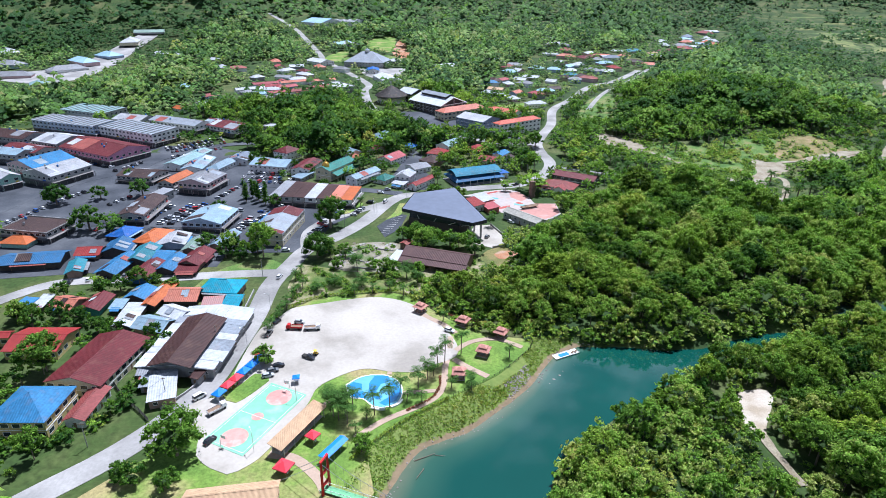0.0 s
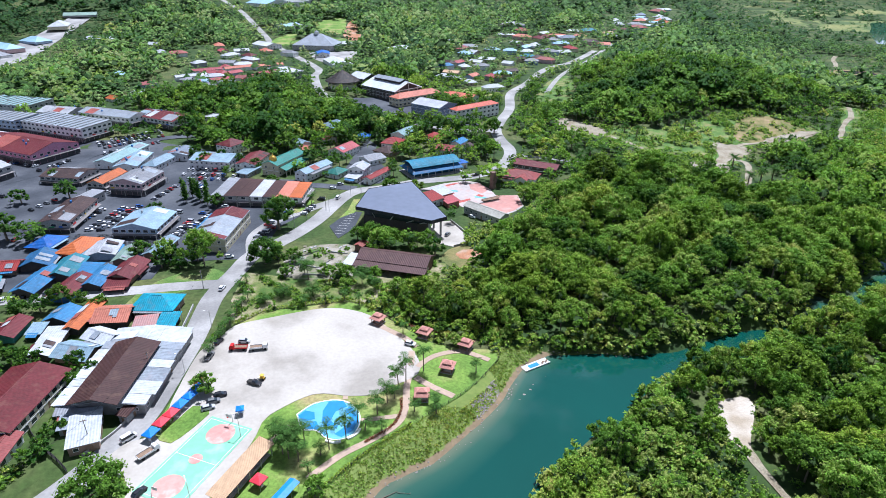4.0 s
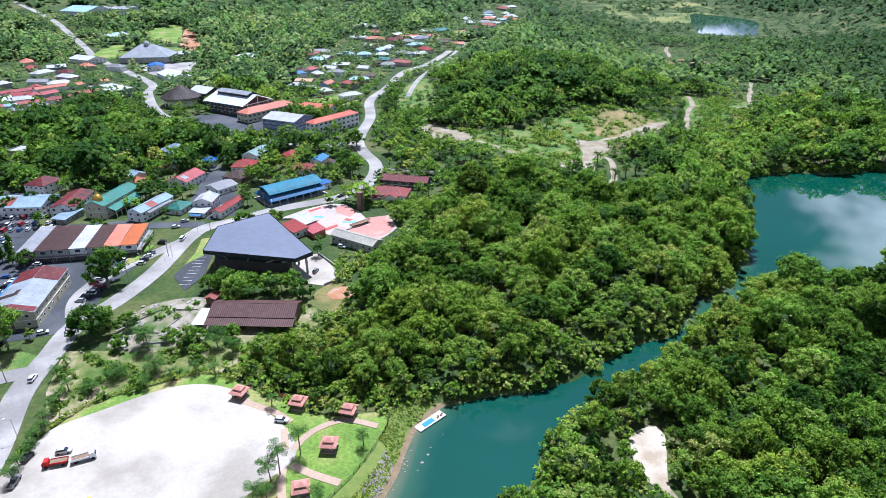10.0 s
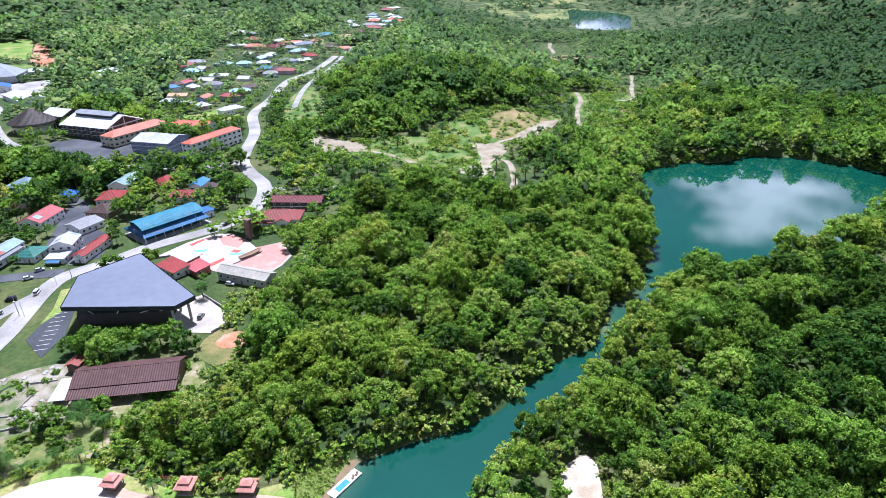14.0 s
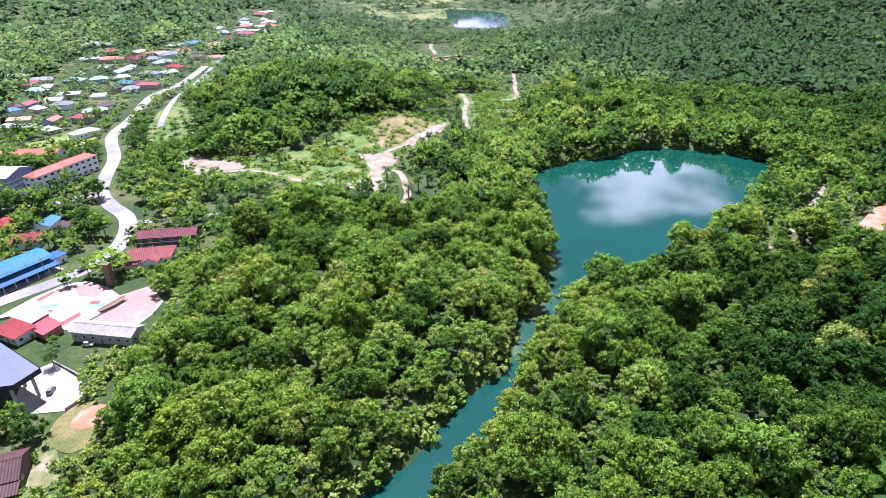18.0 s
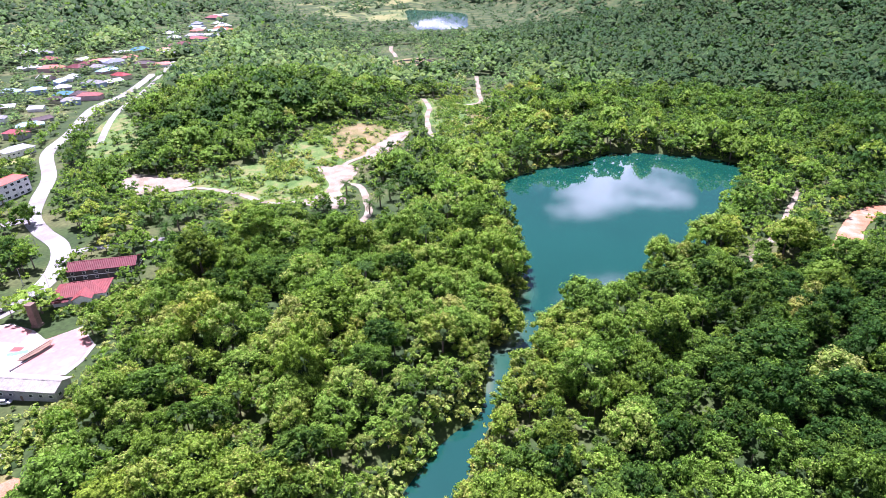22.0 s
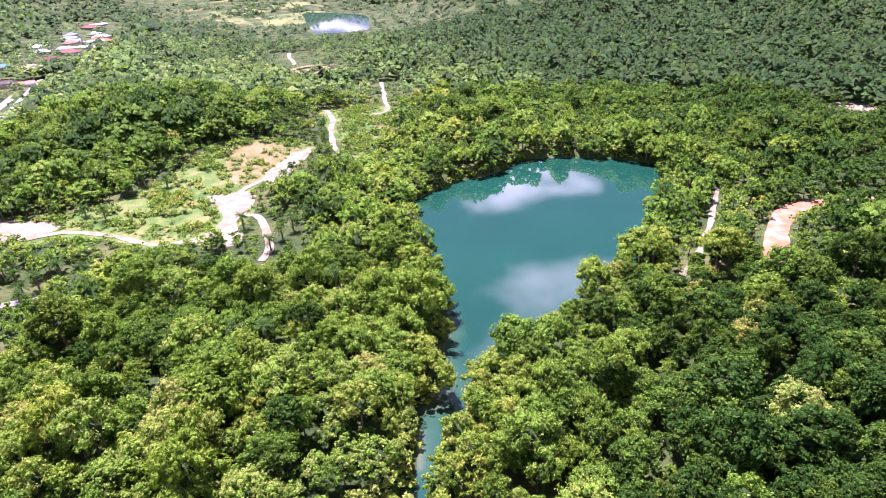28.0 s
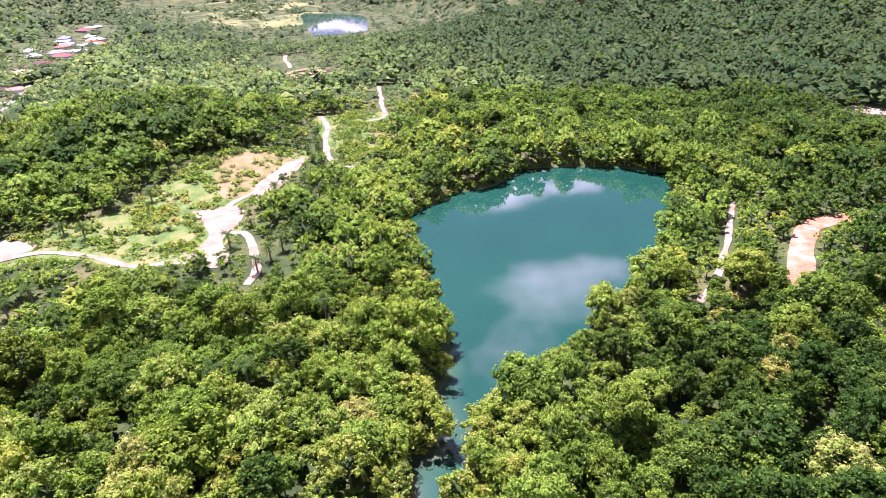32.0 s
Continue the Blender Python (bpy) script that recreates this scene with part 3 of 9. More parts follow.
def big_mesh(name, verts, quads, mat, tones=None, mats=None, slots=None):
    """A large mesh straight from arrays of corners and of four-cornered faces."""
    me = bpy.data.meshes.new(name)
    sides = quads.shape[1]
    me.vertices.add(len(verts))
    me.vertices.foreach_set("co", np.ascontiguousarray(verts, np.float32).ravel())
    me.loops.add(quads.size)
    me.loops.foreach_set("vertex_index", np.ascontiguousarray(quads, np.int32).ravel())
    me.polygons.add(len(quads))
    me.polygons.foreach_set("loop_start", np.arange(0, quads.size, sides, dtype=np.int32))
    for one in mats or [mat]:
        me.materials.append(one)
    if slots is not None:
        me.polygons.foreach_set("material_index", np.ascontiguousarray(slots, np.int32))
    if tones is not None:
        me.attributes.new("tone", "FLOAT", "POINT").data.foreach_set("value", np.ascontiguousarray(tones, np.float32))
    me.update(calc_edges=True)
    me.validate()
    return me


def resample(line, step):
    """A line through the given places, rounded at its bends, with a place every step metres."""
    p = np.array([line[0]] + list(line) + [line[-1]], float)
    out = []
    for i in range(1, len(p) - 2):
        a, b, c, d = p[i - 1], p[i], p[i + 1], p[i + 2]
        n = max(1, int(np.linalg.norm(c - b) / step))
        for q in np.arange(n) / n:
            out.append(0.5 * (2 * b + (c - a) * q + (2 * a - 5 * b + 4 * c - d) * q**2 + (3 * b - a - 3 * c + d) * q**3))
    return np.array(out + [p[-2]])


def strip(line, width, rise, step=4.0, offset=0.0, thick=0.25, ragged=0.0, rng=None):
    """A ribbon along a line that lies rise above the ground, with sides."""
    c = resample(line, step)
    along = np.gradient(c, axis=0)
    side = np.stack([-along[:, 1], along[:, 0]], 1) / np.linalg.norm(along, axis=1)[:, None]
    wide = np.full(len(c), width / 2.0)
    wl_, wr_ = wide.copy(), wide.copy()
    if ragged:
        soften = np.ones(5) / 3
        wl_ += np.convolve(rng.uniform(-ragged, ragged, len(c) + 4), soften, "valid")
        wr_ += np.convolve(rng.uniform(-ragged, ragged, len(c) + 4), soften, "valid")
    l_, r_ = c + side * (offset + wl_)[:, None], c + side * (offset - wr_)[:, None]
    zl, zr, zc = terrain(l_[:, 0], l_[:, 1]), terrain(r_[:, 0], r_[:, 1]), terrain(c[:, 0], c[:, 1])
    top = np.maximum(np.maximum(zl, zr), zc) + rise
    s, n = Shape(), len(c)
    pts = [(*l_[i], top[i]) for i in range(n)] + [(*r_[i], top[i]) for i in range(n)] + [(*l_[i], top[i] - thick) for i in range(n)] + [(*r_[i], top[i] - thick) for i in range(n)]
    faces = []
    for i in range(n - 1):
        faces += [(i, n + i, n + i + 1, i + 1), (2 * n + i, i, i + 1, 2 * n + i + 1), (n + i, 3 * n + i, 3 * n + i + 1, n + i + 1)]
    return s.add(pts, faces)


def round_outline(outline, step=3.0):
    loop = resample(list(outline) + [outline[0]], step)
    return [tuple(p) for p in loop[:-1]]


def sheet(name, outline, rise, mat, label, thick=0.3, rounded=True, base=None):
    """A flat or draped sheet of ground cover inside an outline."""
    pts = round_outline(outline) if rounded else list(outline)
    bm = bmesh.new()
    if sum(a[0] * b[1] - b[0] * a[1] for a, b in zip(pts, pts[1:] + pts[:1])) < 0:
        pts = pts[::-1]
    rim_count, lo, hi = len(pts), np.min(pts, 0), np.max(pts, 0)
    inner = []
    if base is None:
        step = max(5.0, float(max(hi - lo)) / 45)
        qx, qy = np.meshgrid(np.arange(lo[0], hi[0], step), np.arange(lo[1], hi[1], step))
        keep = inside(pts, qx.ravel(), qy.ravel()) & (near_line(pts, qx.ravel(), qy.ravel(), True) > step * 0.4)
        inner = list(zip(qx.ravel()[keep], qy.ravel()[keep]))
    flat_pts, _, flat_faces, _, _, _ = delaunay_2d_cdt([Vector(q) for q in list(pts) + inner], [(i, (i + 1) % rim_count) for i in range(rim_count)], [], 1, 1e-4)
    xs = np.array([tuple(q) for q in flat_pts])
    zs = terrain(xs[:, 0], xs[:, 1]) if base is None else np.full(len(xs), base)
    made = [bm.verts.new((x, y, z + rise)) for (x, y), z in zip(xs, zs)]
    for tri in flat_faces:
        bm.faces.new([made[i] for i in tri])
    bmesh.ops.recalc_face_normals(bm, faces=list(bm.faces))
    if sum(f.normal.z for f in bm.faces) < 0:
        bmesh.ops.reverse_faces(bm, faces=list(bm.faces))
    rim = bmesh.ops.extrude_edge_only(bm, edges=[e for e in bm.edges if e.is_boundary])
    bmesh.ops.translate(bm, verts=[v for v in rim["geom"] if isinstance(v, bmesh.types.BMVert)], vec=(0, 0, -thick))
    me = bpy.data.meshes.new(name)
    bm.to_mesh(me)
    bm.free()
    me.materials.append(mat)
    return tagged(new(name, me), label, "", "", "structure")


# ---- ground, water, roads ----
def steps(core0, core1, fine, far0, far1, growth=1.09):
    core = list(np.arange(core0, core1 + fine, fine))
    up, d = [core[-1]], fine
    while up[-1] < far1:
        d = min(d * growth, 90)
        up.append(up[-1] + d)
    down, d = [core[0]], fine
    while down[-1] > far0:
        d = min(d * growth, 90)
        down.append(down[-1] - d)
    return np.array(down[:0:-1] + core + up[1:])


gx, gy = steps(-60, 480, 3.0, -3200, 4200), steps(80, 400, 3.0, -900, 4600)
XX, YY = np.meshgrid(gx, gy)
ZZ = terrain(XX.ravel(), YY.ravel()).reshape(XX.shape)
rough = np.random.RandomState(3).uniform(-0.12, 0.12, ZZ.shape)
ZZ = ZZ + np.where(ZZ > 4.4, rough * 1.0, np.where(ZZ > 3.5, rough * 0.2, rough))
ids = np.arange(ZZ.size).reshape(ZZ.shape)
quads = np.stack([ids[:-1, :-1], ids[:-1, 1:], ids[1:, 1:], ids[1:, :-1]], -1).reshape(-1, 4)
ground_mesh = big_mesh("ground", np.stack([XX, YY, ZZ], -1).reshape(-1, 3), quads, GROUND)
flat_x, flat_y = XX.ravel(), YY.ravel()
bank_gap = near_line(BANK, flat_x, flat_y, True) * np.where(inside(BANK, flat_x, flat_y), 1, -1)
shore_gap = near_line(WATER, flat_x, flat_y, True) + np.where(bank_gap > -6, 0.0, 3.0)
for key, share in (("bank", smooth(-2.0, 1.5, bank_gap)), ("shore", 1 - smooth(0.3, 3.4, shore_gap))):
    ground_mesh.attributes.new(key, "FLOAT", "POINT").data.foreach_set("value", np.ascontiguousarray(share, np.float32))
ground = tagged(new("ground", ground_mesh), "green weedy ground under forest and town", "", "", "structure")

for name, label, outline, pad in (("river_and_lake", "still teal-green water of lake and river", [(-120, -60), (520, -60), (520, 380), (-120, 380)], 0),):
    wx, wy = np.meshgrid(np.linspace(outline[0][0], outline[1][0], 161), np.linspace(outline[0][1], outline[2][1], 111))
    wi = np.arange(wx.size).reshape(wx.shape)
    me = big_mesh(name, np.stack([wx, wy, 0 * wx], -1).reshape(-1, 3), np.stack([wi[:-1, :-1], wi[:-1, 1:], wi[1:, 1:], wi[1:, :-1]], -1).reshape(-1, 4), LAKE_WATER)
    shore_gap = np.minimum(near_line(WATER[2:12], wx.ravel(), wy.ravel()), near_line(WATER[19:27], wx.ravel(), wy.ravel()))
    me.attributes.new("depth", "FLOAT", "POINT").data.foreach_set("value", np.clip(shore_gap / (7.0 + 6.0 * np.exp(-((wx.ravel() - 26) / 18) ** 2 - ((wy.ravel() - 152) / 26) ** 2) + 11.0 * np.exp(-((wx.ravel() + 4) / 20) ** 2 - ((wy.ravel() - 110) / 20) ** 2) + 9.0 * np.exp(-((wx.ravel() - 194) / 20) ** 2 - ((wy.ravel() - 216) / 16) ** 2)), 0, 1).astype(np.float32))
    me.attributes.new("basin", "FLOAT", "POINT").data.foreach_set("value", smooth(140, 230, wx.ravel()).astype(np.float32))
    tagged(new(name, me), label, "", "", "structure")

far_water = sheet("far_lake", FAR_LAKE, 0.6, LAKE_WATER, "pale distant lake water", base=2.4).data
far_water.attributes.new("depth", "FLOAT", "POINT").data.foreach_set("value", np.ones(len(far_water.vertices), np.float32))
rng = np.random.RandomState(11)
for key, (line, width) in ROADS.items():
    pale = key in ("stalls", "main", "east", "church", "hill", "valley", "loop")
    road_ob = new("road", fix_normals(strip(line, width, 0.16, 4.0).mesh("road", ROAD_PALE if pale else ASPHALT)))
    tagged(road_ob, "pale worn asphalt road" if pale else "grey asphalt street", "", "", "structure")
for key, (line, width) in TRACKS.items():
    clay = key == "clay"
    track = new("dirt_track", fix_normals(strip(line, width, 0.36 if key == "clay_middle" else 0.3, 2.0, ragged=0.7, rng=rng).mesh("dirt_track", CLAY if clay else SAND)))
    tagged(track, "raw orange clay track" if clay else "pale sandy dirt track", "", "", "structure")
for key, outline in CLEARED.items():
    if key in ("ruin",):
        sheet("ruin_floor", outline, 0.14, RUIN_FLOOR, "pale broken concrete and weeds of a ruin")
    elif key == "clay_yard":
        sheet("clay_yard", outline, 0.14, SCRUB, "yellow grass and bare tan clay of a yard")
    elif key.startswith("scrub"):
        sheet("scrub_clearing", outline, 0.2 if "dry" in key else 0.14, SCRUB if key.startswith("scrub_dry") else WEEDS, "scrub clearing with rank grass and dry patches")
    else:
        sheet("grass_field", outline, 0.14, MARSH if key == "wetland" else WEEDS, "yellow-green marsh grass" if key == "wetland" else "rough green grass field")
for key, outline in SANDS.items():
    sheet("sand_patch", outline, 0.32, LANDING_SAND if key == "landing" else SAND, "bare pale sand beside the dirt track")
for key, outline in CAR_PARKS.items():
    sheet("car_park", outline, 0.08 if key in ("centre", "stalls", "homes") else 0.3, ROAD_PALE if key == "north_yards" else ASPHALT, "grey asphalt car park between the shops", rounded=False)
sheet("gravel_pit", [(668, 182), (660, 160), (640, 152), (634, 168), (648, 182)], 0.3, SAND, "bare grey gravel of a small pit")
for outline in ([(-182, 930), (-180, 970), (-160, 1022), (-150, 945), (-157, 908)], [(-149, 1107), (-98, 1190), (-88, 1020), (-123, 1044)], [(56, 632), (100, 640), (100, 604), (72, 600)]):
    sheet("grass_field", outline, 0.3, LAWN, "bright mown grass field")
sheet("earth_slope", [(-85, 1009), (-84, 1140), (-65, 1140), (-57, 970), (-75, 967)], 0.4, CLAY, "raw cleared earth on the slope")
sheet("church_yard", [(-118, 858), (-86, 860), (-52, 868), (-56, 806), (-83, 775), (-106, 809)], 0.3, ROAD_PALE, "pale paved yard beside the church hall", rounded=False)
sheet("clay_patch", [(29, 262), (33, 266.5), (38, 266), (42, 261), (38, 256), (31, 257)], 0.2, CLAY, "bare orange clay beside the hall yard")
sheet("scrub_clearing", [(545, 722), (552, 770), (592, 778), (604, 748), (580, 712)], 0.3, SCRUB, "dry scrub round a charred foundation")
sheet("park_lawn", PARK, 0.10, LAWN, "mown park lawn", rounded=False, base=4.0)
sheet("garden_ground", GARDEN, 0.09, GARDEN_SOIL, "patchy grass and pale sand of the garden", rounded=False)
sheet("plaza", PLAZA_EDGE, 0.22, PLAZA, "pale gravel square, sun-bleached and stained", base=4.0)
sheet("grass_strip", [(-69, 148.5), (-63, 144.5), (-55.5, 156.5), (-56.5, 160), (-61.5, 160.5), (-64, 155)], 0.34, LAWN, "worn grass strip under the roadside stalls", base=4.0)


# ---- forest ----
def lobes_of(rng, radius, height, count):
    """Leafy clumps spread unevenly over a crown: centre, half-width and half-height of each."""
    spread, lean = rng.uniform(0.75, 1.0), rng.uniform(-0.2, 0.2, 2) * radius
    out = []
    for i in range(count):
        up = 1.0 - 1.35 * (i + rng.uniform(0, 1)) / count
        a = 2.4 * i + rng.uniform(-0.6, 0.6)
        flat = math.sqrt(max(0.0, 1 - up * up)) * rng.uniform(0.55, 1.0)
        r = radius * rng.uniform(0.17, 0.3) * (1.4 if count < 10 else 1.0)
        out.append((lean[0] + radius * flat * math.cos(a), lean[1] + radius * spread * flat * math.sin(a), height - radius * 0.95 + radius * 0.75 * up * rng.uniform(0.8, 1.12), r, r * rng.uniform(0.75, 1.15)))
    return np.array(out)


T = 1.618
ICO = np.array([(-1, T, 0), (1, T, 0), (-1, -T, 0), (1, -T, 0), (0, -1, T), (0, 1, T), (0, -1, -T), (0, 1, -T), (T, 0, -1), (T, 0, 1), (-T, 0, -1), (-T, 0, 1)]) / 1.902
ICO_FACES = np.array([(0, 11, 5), (0, 5, 1), (0, 1, 7), (0, 7, 10), (0, 10, 11), (1, 5, 9), (5, 11, 4), (11, 10, 2), (10, 7, 6), (7, 1, 8), (3, 9, 4), (3, 4, 2), (3, 2, 6), (3, 6, 8), (3, 8, 9), (4, 9, 5), (2, 4, 11), (6, 2, 10), (8, 6, 7), (9, 8, 1)])
DOME = np.array([(math.cos(1.0472 * i), math.sin(1.0472 * i), -0.25 + 0.2 * (i % 2)) for i in range(6)] + [(0.0, 0.0, 0.75)])
DOME_FACES = np.array([(i, (i + 1) % 6, 6) for i in range(6)])


def crown_arrays(rng, radius, height, lobes, leaves, size):
    """One crown: a solid leafy mass in each clump, loose leaf sprays over it, and a heart coloured dark as inner shade.
    """
    fine = leaves / len(lobes) >= 10
    blob, blob_faces = (ICO, ICO_FACES) if fine else (DOME, DOME_FACES)
    vs, fs, ts, k = [], [], [], 0
    shift = rng.uniform(-0.12, 0.12, len(lobes))
    for (x, y, z, rx, rz), d in zip(lobes, shift):
        a = rng.uniform(0, 6.2832)
        p = blob * rng.uniform(0.6, 1.15, len(blob))[:, None] * (0.78 if fine else 0.9)
        p = np.stack([p[:, 0] * math.cos(a) - p[:, 1] * math.sin(a), p[:, 0] * math.sin(a) + p[:, 1] * math.cos(a), p[:, 2]], 1)
        vs.append(p * (rx, rx, rz) + (x, y, z))
        fs.append(blob_faces + k)
        # masses toned darker so the loose sprays stand out, a little lighter towards the top
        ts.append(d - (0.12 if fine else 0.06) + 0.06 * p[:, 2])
        k += len(blob)
    which = rng.choice(len(lobes), leaves, p=(lobes[:, 3] ** 2) / (lobes[:, 3] ** 2).sum())
    z = rng.uniform(-0.35, 1.0, leaves)
    a = rng.uniform(0, 6.2832, leaves)
    flat = np.sqrt(1 - z * z)
    out = np.stack([flat * np.cos(a), flat * np.sin(a), z], 1)
    c = lobes[which]
    at = c[:, :3] + out * np.stack([c[:, 3], c[:, 3], c[:, 4]], 1) * rng.uniform(0.75, 1.25, leaves)[:, None]
    normal = out + rng.normal(0, 0.6, out.shape) + [0, 0, 0.45]
    normal /= np.linalg.norm(normal, axis=1)[:, None]
    u = np.cross(normal, rng.normal(0, 1, out.shape))
    u /= np.linalg.norm(u, axis=1)[:, None]
    w = np.cross(normal, u)
    s = (size * rng.uniform(0.6, 1.35, leaves))[:, None]
    vs.append(np.stack([at - u * s * 0.46 - w * s * 0.4, at + u * s * 0.46 - w * s * 0.3, at + w * s * 0.72 - normal * s * 0.25], 1).reshape(-1, 3))
    fs.append(np.arange(leaves * 3).reshape(-1, 3) + k)
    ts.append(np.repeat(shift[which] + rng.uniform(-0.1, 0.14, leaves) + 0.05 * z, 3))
    k += leaves * 3
    leafy = sum(len(f) for f in fs)
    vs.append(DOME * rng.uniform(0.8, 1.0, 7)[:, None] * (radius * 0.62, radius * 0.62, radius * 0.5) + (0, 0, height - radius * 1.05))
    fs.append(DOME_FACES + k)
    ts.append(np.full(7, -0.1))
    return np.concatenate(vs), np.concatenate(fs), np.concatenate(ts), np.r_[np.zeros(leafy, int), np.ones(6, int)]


def trunk_arrays(height, r, start):
    """A tapered trunk with two forks."""
    v, f = [], []
    for (ax, ay, az, ar), (bx, by, bz, br) in (((0, 0, -0.8, r), (0, 0, height * 0.55, r * 0.6)), ((0, 0, height * 0.45, r * 0.55), (height * 0.16, 0.4, height * 0.75, r * 0.25)), ((0, 0, height * 0.4, r * 0.5), (-height * 0.15, -0.5, height * 0.72, r * 0.25))):
        k = start + len(v)
        for x, y, z, q in ((ax, ay, az, ar), (bx, by, bz, br)):
            v += [(x + q * math.cos(2.0944 * i), y + q * math.sin(2.0944 * i), z) for i in range(3)]
        for i in range(3):
            q = (k + i, k + (i + 1) % 3, k + 3 + (i + 1) % 3, k + 3 + i)
            f += [(q[0], q[1], q[2]), (q[0], q[2], q[3])]
    return np.array(v), np.array(f)


TREE_KINDS = {}


def tree_kind(key, leaves, size, count, seed, radius, height, lobes=6, trunk=True):
    rng_ = np.random.RandomState(seed)
    made = []
    for i in range(count):
        r, h_ = radius * rng_.uniform(0.9, 1.1), height * rng_.uniform(0.9, 1.1)
        v, f, t, s = crown_arrays(rng_, r, h_, lobes_of(rng_, r, h_, lobes), leaves, size)
        if trunk:
            tv, tf = trunk_arrays(h_, 0.06 * radius, len(v))
            v, f, t, s = np.concatenate([v, tv]), np.concatenate([f, tf]), np.r_[t, np.full(len(tv), 0)], np.r_[s, np.full(len(tf), 2)]
        made.append((v, f, t, s))
    TREE_KINDS[key] = (radius, made)


tree_kind("near_small", 300, 0.55, 8, 4, 2.9, 7.0, 11)
tree_kind("near", 600, 0.58, 9, 5, 4.5, 10.0, 21)
tree_kind("near_large", 1240, 0.62, 7, 15, 6.8, 14.5, 40)
tree_kind("mid_small", 46, 0.95, 8, 6, 3.2, 7.5, 8)
tree_kind("mid", 84, 1.1, 9, 16, 5.0, 10.5, 13)
tree_kind("mid_large", 150, 1.25, 7, 17, 7.2, 14.5, 21)
tree_kind("mid_huge", 280, 1.25, 6, 27, 11.5, 18.0, 48)
tree_kind("far", 12, 1.7, 10, 7, 6.2, 10.5, 8, False)
tree_kind("remote", 6, 3.4, 8, 8, 13.0, 14.0, 6, False)
tree_kind("weed", 18, 0.42, 6, 10, 1.0, 0.5, 3, False)
tree_kind("shrub", 30, 0.75, 8, 9, 2.4, 2.9, 6, False)


def wood(name, label, places, keys, rng_, core=True, leaf=LEAF):
    """One mesh of trees at the places: x, y, a crown's half-width and a tone each. The kind nearest in size is taken."""
    vs, fs, ts, ss, ws, k = [], [], [], [], [], 0
    warm = np.clip(rng_.normal(0.15, 0.3, len(places)) + 0.6 * np.array([noise.noise(Vector((a * 0.021, b * 0.021, 9.0))) for a, b in places[:, :2]]), 0, 1)
    z = terrain(places[:, 0], places[:, 1])
    for (x, y, half, tone), ground_z, hue in zip(places, z, warm):
        radius, made = min((TREE_KINDS[key] for key in keys), key=lambda one: abs(math.log(one[0] / half)))
        v, f, t, s = made[rng_.randint(len(made))]
        size = half / radius
        a = rng_.uniform(0, 6.2832)
        ca, sa = math.cos(a), math.sin(a)
        tall = size * rng_.uniform(0.75, 1.25)
        long, wide = size * rng_.uniform(0.85, 1.25), size * rng_.uniform(0.85, 1.15)
        out = np.empty_like(v)
        out[:, 0] = x + long * v[:, 0] * ca - wide * v[:, 1] * sa
        out[:, 1] = y + long * v[:, 0] * sa + wide * v[:, 1] * ca
        out[:, 2] = ground_z + tall * v[:, 2]
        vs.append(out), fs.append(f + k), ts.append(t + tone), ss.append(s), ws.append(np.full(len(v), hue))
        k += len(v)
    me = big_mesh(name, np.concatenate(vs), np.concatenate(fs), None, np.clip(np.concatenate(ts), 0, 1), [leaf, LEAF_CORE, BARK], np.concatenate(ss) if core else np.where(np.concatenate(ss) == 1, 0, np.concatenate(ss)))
    me.attributes.new("warm", "FLOAT", "POINT").data.foreach_set("value", np.concatenate(ws).astype(np.float32))
    me.polygons.foreach_set("use_smooth", np.ones(len(me.polygons), bool))
    return tagged(new(name, me), label, "", "", "stuff")


FOOTPRINTS = []     # x, y, half-length, half-width, turn of all that stands on the ground


def clear_of(x, y, margin=2.5, open_too=True):
    """Which places are free of water, roads, tracks, yards and buildings."""
    ok = ~inside(WATER, x, y) & ~inside(FAR_LAKE, x, y)
    ok &= near_line(WATER, x, y, True) > np.where(x > 45, 1.2, 2.5)
    for line, width in list(ROADS.values()):
        ok &= near_line(line, x, y) > width / 2 + 3.0
    for line, width in list(TRACKS.values()):
        ok &= near_line(line, x, y) > width / 2 + 1.7
    if open_too:
        ok &= (near_line(PARK, x, y, True) > 5.0) & (near_line(GARDEN, x, y, True) > 3.5)
    for outline in list(CAR_PARKS.values()) + OPEN_FIELDS + [o for k, o in CLEARED.items() if k not in ("wetland", "grass_valley") and (open_too or not k.startswith("scrub"))] + [PARK, PLAZA_EDGE, GARDEN] + ([BANK] if open_too else []) + list(SANDS.values()):
        ok &= ~inside(outline, x, y)
    for bx, by, hw, hd, turn in FOOTPRINTS:
        dx, dy = x - bx, y - by
        c, s = math.cos(turn), math.sin(turn)
        ok &= ~((abs(dx * c + dy * s) < hw + margin) & (abs(dy * c - dx * s) < hd + margin))
    return ok


def grid_places(x0, x1, y0, y1, gap, rng_, keep=1.0):
    x, y = np.meshgrid(np.arange(x0, x1, gap), np.arange(y0, y1, gap * 0.87))
    x = x + (np.arange(x.shape[0]) % 2)[:, None] * gap / 2
    x, y = x.ravel() + rng_.uniform(-0.42, 0.42, x.size) * gap, y.ravel() + rng_.uniform(-0.42, 0.42, x.size) * gap
    pick = rng_.uniform(0, 1, x.size) < keep
    return x[pick], y[pick]


def seen_side(x, y):
    """The side towards which the flight looks, with room to spare."""
    a = np.degrees(np.arctan2(x - 4, y + 40))
    b = np.degrees(np.arctan2(x - 92, y - 100))
    return (a > -41) & ((b < 91) | (a < 50)) & (y > 84)


def flight_gap(x, y):
    return near_line([(4, -12), (38, 80), (92, 127)], x, y)


